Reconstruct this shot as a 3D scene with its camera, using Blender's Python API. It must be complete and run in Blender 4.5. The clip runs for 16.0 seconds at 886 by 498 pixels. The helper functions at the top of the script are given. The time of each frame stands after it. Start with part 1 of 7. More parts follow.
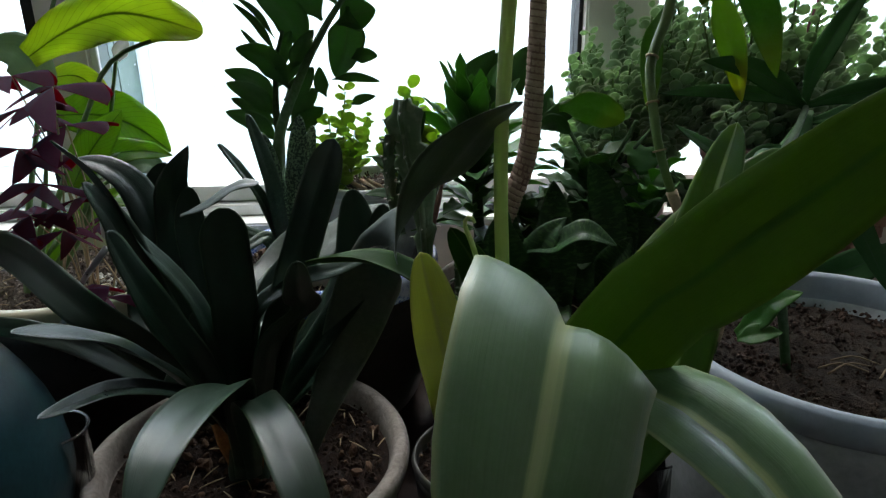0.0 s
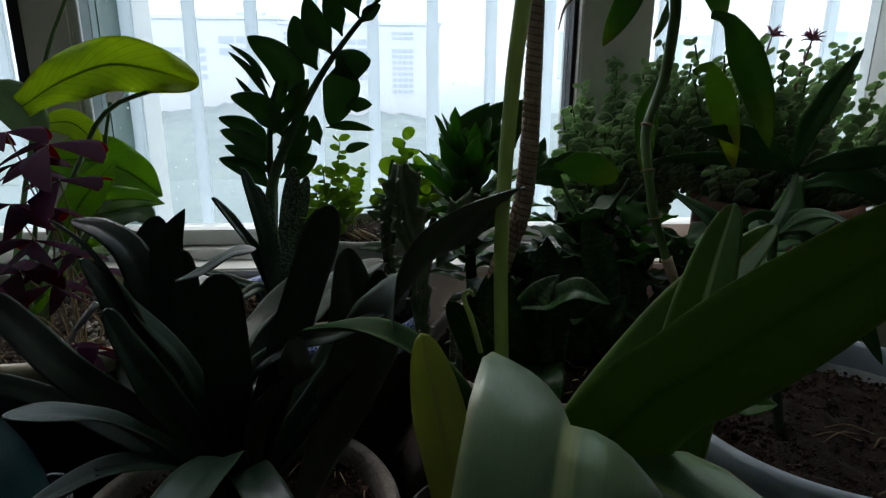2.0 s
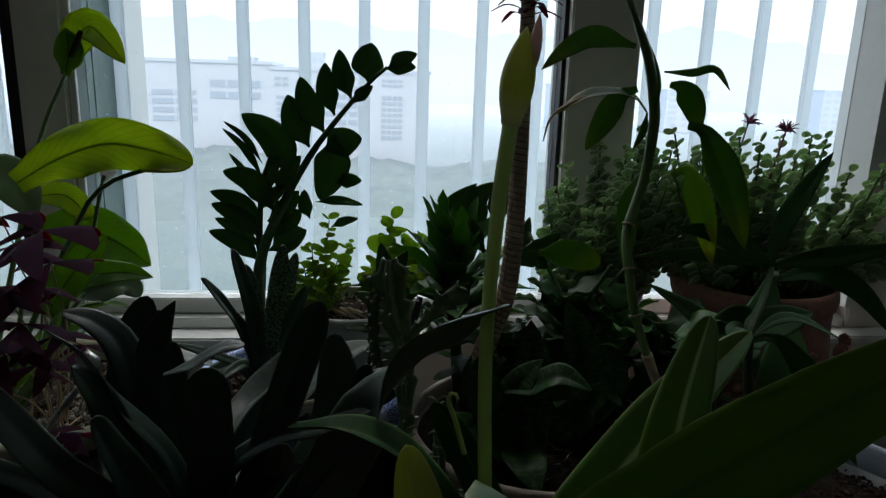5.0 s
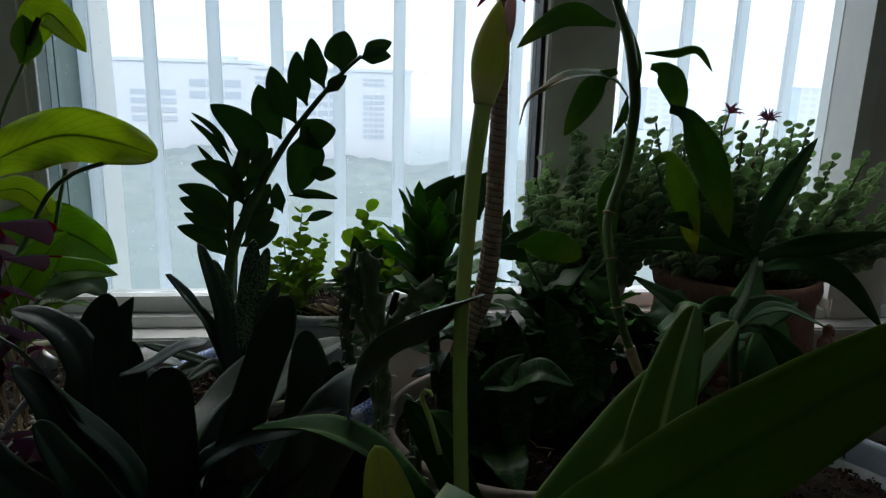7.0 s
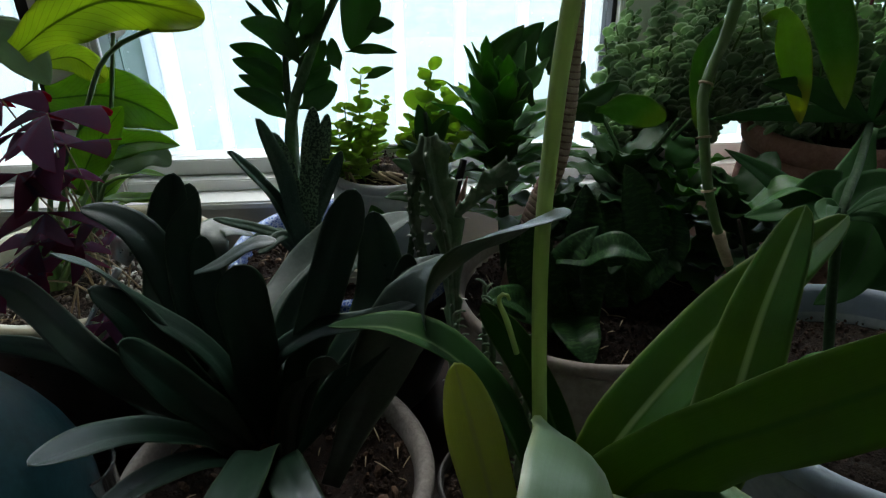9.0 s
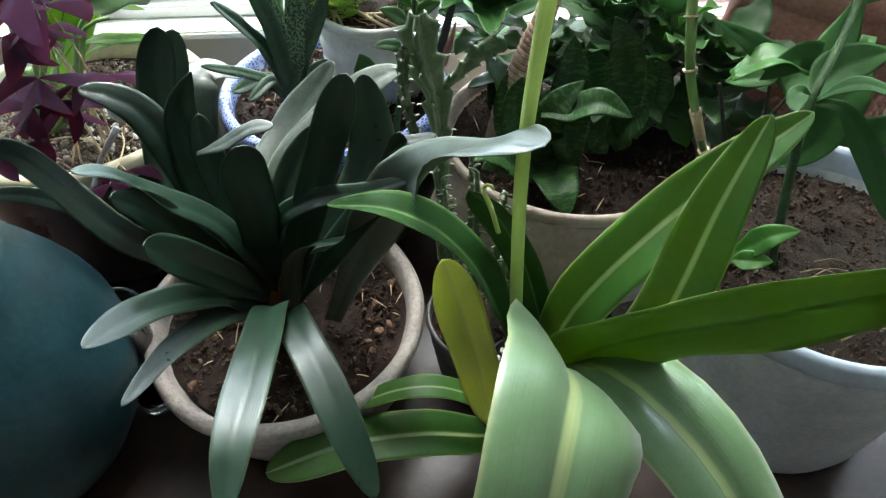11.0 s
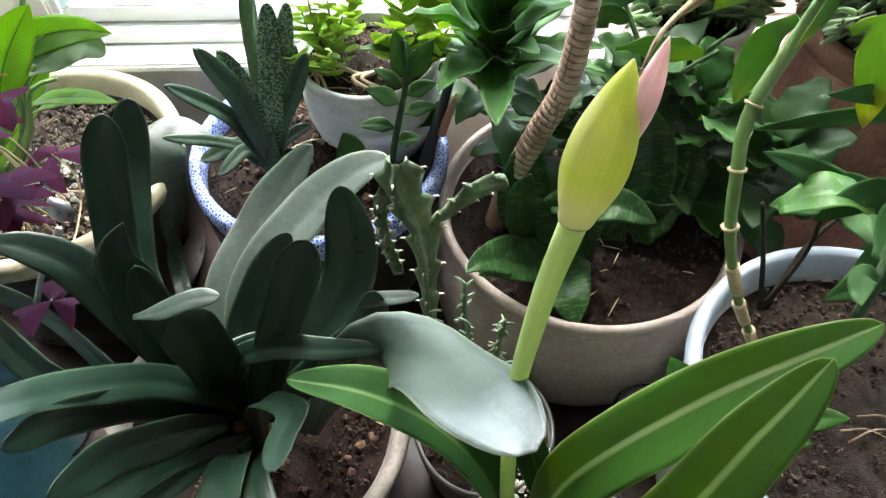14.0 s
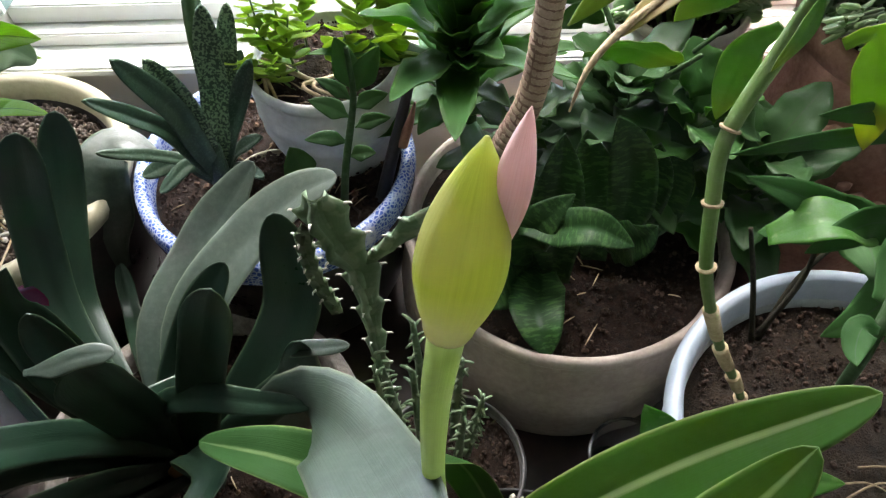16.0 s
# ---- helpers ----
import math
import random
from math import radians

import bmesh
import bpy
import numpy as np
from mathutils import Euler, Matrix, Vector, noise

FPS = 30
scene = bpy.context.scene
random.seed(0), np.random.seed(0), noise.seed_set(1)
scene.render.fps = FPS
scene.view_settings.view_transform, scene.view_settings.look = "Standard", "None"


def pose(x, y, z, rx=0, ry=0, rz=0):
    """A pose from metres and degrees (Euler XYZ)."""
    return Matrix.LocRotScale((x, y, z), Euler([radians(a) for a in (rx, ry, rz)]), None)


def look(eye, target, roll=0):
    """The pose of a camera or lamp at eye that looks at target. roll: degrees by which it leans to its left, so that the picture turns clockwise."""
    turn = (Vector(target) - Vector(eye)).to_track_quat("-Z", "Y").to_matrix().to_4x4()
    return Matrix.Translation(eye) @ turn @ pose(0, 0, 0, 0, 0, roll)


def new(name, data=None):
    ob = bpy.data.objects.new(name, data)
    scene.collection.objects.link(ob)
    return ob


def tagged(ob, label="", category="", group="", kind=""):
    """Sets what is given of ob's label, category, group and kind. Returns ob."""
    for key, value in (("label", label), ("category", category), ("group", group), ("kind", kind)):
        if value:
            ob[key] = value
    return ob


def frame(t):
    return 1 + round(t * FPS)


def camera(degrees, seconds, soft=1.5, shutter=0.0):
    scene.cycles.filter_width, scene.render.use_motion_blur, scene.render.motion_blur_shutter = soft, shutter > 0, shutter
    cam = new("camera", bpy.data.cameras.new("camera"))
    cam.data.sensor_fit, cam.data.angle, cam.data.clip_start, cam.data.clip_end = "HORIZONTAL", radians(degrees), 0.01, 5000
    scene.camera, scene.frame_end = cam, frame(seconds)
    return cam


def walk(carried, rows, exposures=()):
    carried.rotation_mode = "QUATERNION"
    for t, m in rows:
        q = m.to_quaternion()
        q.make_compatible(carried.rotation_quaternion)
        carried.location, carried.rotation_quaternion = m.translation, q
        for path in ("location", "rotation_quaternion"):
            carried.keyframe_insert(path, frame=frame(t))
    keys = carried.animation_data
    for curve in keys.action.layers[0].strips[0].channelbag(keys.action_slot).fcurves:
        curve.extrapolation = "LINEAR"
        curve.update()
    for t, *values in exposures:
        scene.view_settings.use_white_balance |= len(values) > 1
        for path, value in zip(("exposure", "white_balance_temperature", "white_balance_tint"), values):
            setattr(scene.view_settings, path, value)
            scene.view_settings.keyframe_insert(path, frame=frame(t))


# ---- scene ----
cam = camera(66.6, 16.0, soft=1.25)
PATH = [
    (0, (0.043, -0.045, 1.139), (0.141, 1.838, 0.472), -0.7),
    (0.5, (0.037, -0.037, 1.153), (0.153, 1.852, 0.507), -0.5),
    (1, (0.032, -0.035, 1.163), (0.16, 1.86, 0.538), 0.0),
    (1.5, (0.03, -0.037, 1.17), (0.162, 1.866, 0.57), 0.3),
    (2, (0.034, -0.033, 1.171), (0.178, 1.87, 0.573), 0.4),
    (2.5, (0.03, -0.033, 1.181), (0.182, 1.877, 0.609), 0.8),
    (3, (0.03, -0.042, 1.191), (0.173, 1.867, 0.611), 0.5),
    (3.5, (0.034, -0.035, 1.196), (0.191, 1.864, 0.589), 0.5),
    (4, (0.034, -0.033, 1.208), (0.214, 1.889, 0.685), 1.5),
    (4.5, (0.032, -0.035, 1.215), (0.213, 1.901, 0.747), 1.8),
    (7, (0.042, -0.013, 1.203), (0.279, 1.916, 0.733), 1.6),
    (7.5, (0.048, 0.013, 1.19), (0.241, 1.91, 0.588), 1.6),
    (8, (0.042, 0.02, 1.193), (0.177, 1.894, 0.508), 1.3),
    (8.5, (0.03, 0.033, 1.199), (0.129, 1.847, 0.363), 0.6),
    (9, (0.035, 0.036, 1.238), (0.088, 1.794, 0.285), -1.2),
    (9.5, (0.037, 0.03, 1.255), (0.104, 1.644, 0.075), -0.2),
    (9.7, (0.036, 0.025, 1.26), (0.086, 1.584, 0.009), -0.9),
    (12, (0.035, 0.096, 1.363), (0.12, 1.394, -0.156), -0.1),
    (12.5, (0.05, 0.13, 1.369), (0.141, 1.382, -0.189), -1.1),
    (13, (0.05, 0.173, 1.359), (0.069, 1.397, -0.223), -1.3),
    (13.5, (0.054, 0.209, 1.361), (0.06, 1.426, -0.225), -0.9),
    (14, (0.065, 0.234, 1.367), (0.081, 1.445, -0.225), -0.3),
    (14.5, (0.085, 0.248, 1.372), (0.114, 1.453, -0.224), 0.3),
    (15, (0.099, 0.259, 1.365), (0.127, 1.433, -0.253), 0.2),
    (15.5, (0.111, 0.275, 1.352), (0.135, 1.426, -0.284), 0.1),
    (16, (0.112, 0.295, 1.341), (0.092, 1.472, -0.275), -2.0),
]
EXPOSURE = [(0.0,2.52,6500,10),(0.5,2.28,6500,10),(1.5,1.35,6500,10),(3.0,1.15,6500,10),(4.0,1.0,6500,10),(4.5,0.82,6500,10),(7.0,0.98,6500,10),(7.5,1.33,6500,10),(8.0,1.55,6500,10),(8.5,1.78,6500,9),(9.0,1.98,6350,8),(9.5,3.25,6450,8),(9.7,3.45,6500,8),(12.0,4.47,6500,9),(13.0,4.45,6550,11),(14.0,4.52,6700,14),(15.0,4.1,6800,15),(16.0,4.05,6800,16)]
walk(cam, [(t, look(eye, target, roll)) for t, eye, target, roll in PATH], EXPOSURE)

# ==== body
# ---------------------------------------------------------------- world and light
world = bpy.data.worlds.new("overcast_sky")
scene.world = world
world.use_nodes = True
wn = world.node_tree.nodes
sky = wn.new("ShaderNodeTexSky")
sky.sky_type, sky.sun_disc = "NISHITA", False
sky.sun_elevation, sky.sun_rotation = radians(38), radians(160)
sky.air_density, sky.dust_density, sky.ozone_density = 1.0, 6.0, 1.0
grey = wn.new("ShaderNodeMix")
grey.data_type = "RGBA"
grey.inputs[0].default_value = 0.72
grey.inputs[7].default_value = (7.0, 7.7, 8.8, 1)
world.node_tree.links.new(sky.outputs[0], grey.inputs[6])
world.node_tree.links.new(grey.outputs[2], wn["Background"].inputs[0])
wn["Background"].inputs[1].default_value = 0.13

sun = new("sun", bpy.data.lights.new("sun", "SUN"))
sun.data.energy, sun.data.angle, sun.data.color = 0.6, radians(40), (1.0, 0.97, 0.93)
sun.matrix_world = look((0, 3, 6), (0.4, 0, 1.5))


# ---------------------------------------------------------------- materials
def nodes_of(name):
    m = bpy.data.materials.new(name)
    m.use_nodes = True
    nt = m.node_tree
    return m, nt, nt.nodes["Principled BSDF"], nt.links


def node(nt, kind, **inputs):
    n = nt.nodes.new(kind)
    for key, value in inputs.items():
        n.inputs[key.replace("_", " ")].default_value = value
    return n


def ramp(nt, source, stops):
    r = nt.nodes.new("ShaderNodeValToRGB")
    while len(r.color_ramp.elements) < len(stops):
        r.color_ramp.elements.new(0.5)
    for e, (at, col) in zip(r.color_ramp.elements, stops):
        e.position, e.color = at, (*col, 1)
    nt.links.new(source, r.inputs[0])
    return r.outputs[0]


def mixed(nt, fac, a, b, blend="MIX"):
    n = nt.nodes.new("ShaderNodeMix")
    n.data_type, n.blend_type = "RGBA", blend
    for socket, value in ((n.inputs[0], fac), (n.inputs[6], a), (n.inputs[7], b)):
        if isinstance(value, (int, float)):
            socket.default_value = value
        elif isinstance(value, tuple):
            socket.default_value = (*value, 1)
        else:
            nt.links.new(value, socket)
    return n.outputs[2]


def math_node(nt, op, a, b=0.0):
    n = nt.nodes.new("ShaderNodeMath")
    n.operation = op
    for socket, value in zip(n.inputs, (a, b)):
        if isinstance(value, (int, float)):
            socket.default_value = value
        else:
            nt.links.new(value, socket)
    return n.outputs[0]


def noise_out(nt, scale, detail=4.0, rough=0.6, coords=None):
    n = node(nt, "ShaderNodeTexNoise", Scale=scale, Detail=detail, Roughness=rough)
    if coords is None:
        coords = nt.nodes.new("ShaderNodeTexCoord").outputs["Object"]
    nt.links.new(coords, n.inputs["Vector"])
    return n.outputs["Fac"]


def bumped(nt, bsdf, height, strength=0.3, distance=0.002):
    b = node(nt, "ShaderNodeBump", Strength=strength, Distance=distance)
    nt.links.new(height, b.inputs["Height"])
    nt.links.new(b.outputs[0], bsdf.inputs["Normal"])


def rough_surface(name, dark, light, scale, roughness=0.8, bump=0.4, distance=0.002, fine=None, metallic=0.0):
    """A surface whose colour wanders between two tones at a coarse and a fine scale."""
    m, nt, bsdf, links = nodes_of(name)
    coarse, grain = noise_out(nt, scale), noise_out(nt, fine or scale * 9, 6)
    both = math_node(nt, "ADD", math_node(nt, "MULTIPLY", coarse, 0.6), math_node(nt, "MULTIPLY", grain, 0.4))
    links.new(ramp(nt, both, ((0.36, dark), (0.64, light))), bsdf.inputs["Base Color"])
    r = math_node(nt, "ADD", math_node(nt, "MULTIPLY", coarse, 0.25), roughness - 0.12)
    links.new(r, bsdf.inputs["Roughness"])
    bsdf.inputs["Metallic"].default_value = metallic
    bumped(nt, bsdf, grain, bump, distance)
    return m


def leaf_surface(name, dark, light, rib=None, rib_width=0.06, edge=None, gloss=0.38, clear=0.3, through_colour=(0.25, 0.42, 0.03),
                 veins=0.35, patch=None, patch_scale=90.0, patch_at=(0.52, 0.6), tip_colour=None, dust=0.12, wax=0.0, bloom=0.0, bands=0.0, spec=0.55, lateral=0.0):
    """A leaf: mottled green, fine veins along it, a paler rib and edge, dusty gloss above and light shining through."""
    m, nt, bsdf, links = nodes_of(name)
    uv = nt.nodes.new("ShaderNodeUVMap").outputs[0]
    split = nt.nodes.new("ShaderNodeSeparateXYZ")
    links.new(uv, split.inputs[0])
    across, along = split.outputs[0], split.outputs[1]
    coords = nt.nodes.new("ShaderNodeTexCoord").outputs["Object"]
    blotch = noise_out(nt, 14, 4, 0.6, coords)
    own = nt.nodes.new("ShaderNodeObjectInfo").outputs["Random"]
    tone = math_node(nt, "ADD", math_node(nt, "MULTIPLY", blotch, 0.75), math_node(nt, "MULTIPLY", own, 0.3))
    colour = ramp(nt, tone, ((0.32, dark), (0.72, light)))
    stretched = nt.nodes.new("ShaderNodeMapping")
    stretched.inputs["Scale"].default_value = (60, 1.5, 1)
    links.new(uv, stretched.inputs[0])
    line = noise_out(nt, 1.0, 3, 0.6, stretched.outputs[0])
    colour = mixed(nt, math_node(nt, "MULTIPLY", line, veins), colour, tuple(min(1, c * 1.9 + 0.01) for c in light))
    if patch:
        spots = noise_out(nt, patch_scale, 2, 0.5, coords)
        if bands:
            cross = nt.nodes.new("ShaderNodeMapping")
            cross.inputs["Scale"].default_value = (3, bands, 1)
            links.new(uv, cross.inputs[0])
            spots = noise_out(nt, 1.0, 3, 0.6, cross.outputs[0])
        colour = mixed(nt, ramp(nt, spots, ((patch_at[0], (0, 0, 0)), (patch_at[1], (1, 1, 1)))), colour, patch)
    off = math_node(nt, "ABSOLUTE", math_node(nt, "SUBTRACT", across, 0.5))
    lit = through_colour
    if rib:
        near = math_node(nt, "DIVIDE", off, rib_width)
        wob = math_node(nt, "ADD", near, math_node(nt, "MULTIPLY", math_node(nt, "SUBTRACT", line, 0.5), 0.7))
        fade = math_node(nt, "MULTIPLY", ramp(nt, wob, ((0.35, (1, 1, 1)), (1.0, (0, 0, 0)))), 0.8)
        colour = mixed(nt, fade, colour, rib)
        lit = mixed(nt, fade, through_colour, rib)
    if lateral:
        slant = math_node(nt, "FRACT", math_node(nt, "SUBTRACT", math_node(nt, "MULTIPLY", along, lateral), math_node(nt, "MULTIPLY", off, lateral * 0.55)))
        thin = math_node(nt, "MULTIPLY", ramp(nt, slant, ((0.0, (1, 1, 1)), (0.16, (0, 0, 0)))), 0.45)
        colour = mixed(nt, thin, colour, tuple(c * 0.45 for c in dark))
        lit = mixed(nt, thin, lit, tuple(c * 0.4 for c in through_colour))
    if tip_colour:
        colour = mixed(nt, ramp(nt, math_node(nt, "ADD", along, math_node(nt, "MULTIPLY", blotch, 0.3)), ((0.75, (0, 0, 0)), (1.05, (1, 1, 1)))), colour, tip_colour)
    if edge:
        colour = mixed(nt, ramp(nt, off, ((0.465, (0, 0, 0)), (0.49, (1, 1, 1)))), colour, edge)
    film = noise_out(nt, 160, 5, 0.7, coords)
    colour = mixed(nt, math_node(nt, "MULTIPLY", ramp(nt, film, ((0.45, (0, 0, 0)), (0.75, (1, 1, 1)))), dust), colour, (0.42, 0.44, 0.40))
    links.new(colour, bsdf.inputs["Base Color"])
    smear = math_node(nt, "ADD", math_node(nt, "MULTIPLY", film, 0.15), math_node(nt, "MULTIPLY", blotch, 0.3))
    links.new(math_node(nt, "ADD", smear, gloss - 0.2), bsdf.inputs["Roughness"])
    bsdf.inputs["Specular IOR Level"].default_value = spec
    bsdf.inputs["Sheen Weight"].default_value, bsdf.inputs["Sheen Roughness"].default_value = bloom, 0.35
    bsdf.inputs["Coat Weight"].default_value, bsdf.inputs["Coat Roughness"].default_value = wax, 0.30
    bumped(nt, bsdf, math_node(nt, "ADD", line, math_node(nt, "MULTIPLY", film, 0.15)), 0.28, 0.0012)
    glow = nt.nodes.new("ShaderNodeBsdfTranslucent")
    links.new(mixed(nt, 0.6, colour, lit), glow.inputs[0])
    mix = nt.nodes.new("ShaderNodeMixShader")
    mix.inputs[0].default_value = clear
    links.new(bsdf.outputs[0], mix.inputs[1])
    links.new(glow.outputs[0], mix.inputs[2])
    links.new(mix.outputs[0], nt.nodes["Material Output"].inputs[0])
    return m


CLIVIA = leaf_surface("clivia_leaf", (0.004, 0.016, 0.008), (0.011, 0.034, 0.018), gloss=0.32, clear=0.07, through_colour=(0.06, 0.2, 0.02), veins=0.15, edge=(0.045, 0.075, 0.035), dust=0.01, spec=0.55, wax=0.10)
# Dusty clivia leaf, paler too so its colour carries the sky's sheen.
CLIVIA_DUST_SHEEN = leaf_surface("dusty_sheen_strap_leaf", (0.016, 0.032, 0.021), (0.036, 0.058, 0.042), gloss=0.38, clear=0.06, veins=0.35, edge=(0.12, 0.15, 0.10), dust=0.09, spec=0.75, wax=0.25, patch=(0.022, 0.034, 0.024), patch_scale=30.0, patch_at=(0.55, 0.7))
AMARYLLIS = leaf_surface("amaryllis_leaf", (0.015, 0.070, 0.008), (0.036, 0.130, 0.015), rib=(0.52, 0.62, 0.28), rib_width=0.06, gloss=0.36, clear=0.36, through_colour=(0.46, 0.56, 0.04), edge=(0.28, 0.36, 0.13), veins=0.35, wax=0.15, bloom=0.04, dust=0.05, spec=0.45)
AMARYLLIS_UNDER = leaf_surface("amaryllis_leaf_underside", (0.032, 0.092, 0.014), (0.065, 0.160, 0.024), rib=(0.07, 0.15, 0.03), rib_width=0.05, gloss=0.5, clear=0.32, through_colour=(0.32, 0.45, 0.035), edge=(0.12, 0.20, 0.05), veins=0.3, dust=0.04, spec=0.3)
# Darkened copy of the amaryllis leaf, with shade painted into its colour.
AMARYLLIS_SHADED = leaf_surface("shaded_dark_leaf", (0.010, 0.042, 0.009), (0.024, 0.080, 0.016), rib=(0.11, 0.18, 0.06), rib_width=0.05, gloss=0.6, clear=0.14, through_colour=(0.2, 0.36, 0.03), edge=(0.10, 0.16, 0.05), veins=0.2, dust=0.0, spec=0.12)
# Greyer, paler amaryllis leaf; the window's sheen is put into its colour.
AMARYLLIS_SHEEN = leaf_surface("sheen_grey_waxy_leaf", (0.048, 0.112, 0.042), (0.098, 0.180, 0.076), rib=(0.48, 0.56, 0.24), rib_width=0.06, gloss=0.42, clear=0.12, through_colour=(0.34, 0.48, 0.08), edge=(0.28, 0.34, 0.16), veins=0.5, wax=0.40, bloom=0.20, dust=0.10, spec=0.5)
AMARYLLIS_YELLOW = leaf_surface("yellowing_leaf", (0.34, 0.41, 0.09), (0.50, 0.54, 0.15), rib=(0.52, 0.54, 0.22), gloss=0.5, clear=0.35, through_colour=(0.66, 0.72, 0.12), veins=0.4)
GASTERIA = leaf_surface("gasteria_leaf", (0.010, 0.036, 0.018), (0.026, 0.066, 0.032), gloss=0.42, clear=0.0, patch=(0.05, 0.10, 0.06), patch_scale=420.0, patch_at=(0.55, 0.65), veins=0.15, dust=0.05)
GASTERIA_SPOT = leaf_surface("spotted_gasteria_leaf", (0.010, 0.036, 0.018), (0.026, 0.066, 0.032), gloss=0.42, clear=0.0, patch=(0.16, 0.25, 0.14), patch_scale=430.0, patch_at=(0.47, 0.54), veins=0.1, dust=0.05)
ZZ = leaf_surface("glossy_dark_leaf", (0.012, 0.045, 0.014), (0.032, 0.090, 0.024), gloss=0.42, clear=0.30, through_colour=(0.16, 0.36, 0.04), rib=(0.07, 0.13, 0.04), rib_width=0.02, dust=0.04, spec=0.4)
LILY = leaf_surface("lily_leaf", (0.04, 0.12, 0.02), (0.085, 0.21, 0.03), gloss=0.35, clear=0.62, through_colour=(0.44, 0.66, 0.04), rib=(0.05, 0.10, 0.02), rib_width=0.03, veins=0.3, lateral=16.0)
LILY_PALE = leaf_surface("yellow_green_leaf", (0.14, 0.24, 0.025), (0.28, 0.37, 0.04), gloss=0.38, clear=0.7, through_colour=(0.62, 0.76, 0.08), tip_colour=(0.26, 0.30, 0.03), rib=(0.06, 0.10, 0.02), rib_width=0.035, veins=0.6, lateral=14.0, patch=(0.09, 0.19, 0.02), patch_scale=22.0, patch_at=(0.48, 0.72))
CANE_LEAF = leaf_surface("cane_leaf", (0.03, 0.09, 0.02), (0.06, 0.15, 0.03), gloss=0.38, clear=0.40, through_colour=(0.22, 0.44, 0.05), edge=(0.24, 0.34, 0.1), tip_colour=(0.22, 0.25, 0.03))
CANE_YELLOW = leaf_surface("yellow_tipped_leaf", (0.07, 0.16, 0.02), (0.14, 0.25, 0.03), gloss=0.38, clear=0.42, through_colour=(0.36, 0.58, 0.05), tip_colour=(0.60, 0.50, 0.02), edge=(0.40, 0.42, 0.06))
LILY_GREY = leaf_surface("pale_marbled_leaf", (0.10, 0.17, 0.10), (0.22, 0.30, 0.20), gloss=0.4, clear=0.3, through_colour=(0.40, 0.55, 0.25), veins=0.6, dust=0.15)
CANE_PALE = leaf_surface("pale_dry_tipped_leaf", (0.10, 0.15, 0.08), (0.20, 0.26, 0.15), gloss=0.4, clear=0.35, through_colour=(0.35, 0.45, 0.12), tip_colour=(0.42, 0.30, 0.11), dust=0.15)
CANE_LEAF_DARK = leaf_surface("dark_lance_leaf", (0.016, 0.064, 0.016), (0.038, 0.118, 0.028), spec=0.2, dust=0.03, gloss=0.5, clear=0.18, through_colour=(0.14, 0.34, 0.05), rib=(0.07, 0.14, 0.06), rib_width=0.03)
POTHOS = leaf_surface("pothos_leaf", (0.03, 0.12, 0.018), (0.07, 0.20, 0.03), gloss=0.3, clear=0.4, through_colour=(0.16, 0.46, 0.02), patch=(0.14, 0.26, 0.07), patch_scale=120.0, patch_at=(0.62, 0.68))
SNAKE = leaf_surface("banded_leaf", (0.006, 0.026, 0.007), (0.015, 0.055, 0.013), gloss=0.36, clear=0.08, patch=(0.05, 0.115, 0.03), bands=26.0, patch_at=(0.5, 0.62), spec=0.25, veins=0.12, dust=0.03)
COMPACT = leaf_surface("compact_dracaena_leaf", (0.016, 0.062, 0.015), (0.040, 0.125, 0.028), gloss=0.42, clear=0.42, through_colour=(0.24, 0.55, 0.06), edge=(0.14, 0.26, 0.08), dust=0.02, spec=0.3)
SHRUB = leaf_surface("fleshy_round_leaf", (0.165, 0.26, 0.15), (0.30, 0.41, 0.26), gloss=0.6, clear=0.52, through_colour=(0.54, 0.74, 0.36), edge=(0.80, 0.85, 0.72), dust=0.08)
JADE = leaf_surface("yellow_green_succulent", (0.16, 0.29, 0.04), (0.30, 0.44, 0.085), gloss=0.4, clear=0.58, through_colour=(0.60, 0.82, 0.11), edge=(0.42, 0.55, 0.14), dust=0.03)
OXALIS = leaf_surface("purple_leaf", (0.030, 0.008, 0.026), (0.070, 0.024, 0.068), gloss=0.6, clear=0.55, through_colour=(0.44, 0.008, 0.05), rib=(0.10, 0.04, 0.09), rib_width=0.10, veins=0.05, dust=0.0, spec=0.1)
OXALIS_UNDER = leaf_surface("maroon_leaf_underside", (0.040, 0.003, 0.010), (0.08, 0.007, 0.02), gloss=0.7, spec=0.05, clear=0.5, through_colour=(0.55, 0.008, 0.03), veins=0.1, dust=0.0)
CACTUS = leaf_surface("cactus_skin", (0.035, 0.075, 0.035), (0.09, 0.14, 0.07), gloss=0.5, clear=0.1, patch=(0.17, 0.21, 0.13), patch_scale=70.0)
WHITE_SPATHE = leaf_surface("white_bloom", (0.62, 0.64, 0.60), (0.78, 0.78, 0.75), gloss=0.5, clear=0.4, through_colour=(0.8, 0.8, 0.75), veins=0.1)
STALK_GREEN = leaf_surface("pale_green_stalk", (0.28, 0.36, 0.13), (0.40, 0.48, 0.22), gloss=0.40, clear=0.42, through_colour=(0.48, 0.58, 0.20), veins=0.3, dust=0.06)
BUD_GREEN = leaf_surface("bud_sheath", (0.21, 0.28, 0.035), (0.39, 0.45, 0.085), gloss=0.42, clear=0.48, through_colour=(0.60, 0.62, 0.18), veins=0.5, patch=(0.45, 0.45, 0.16), patch_scale=30.0, dust=0.04, tip_colour=(0.60, 0.56, 0.38))
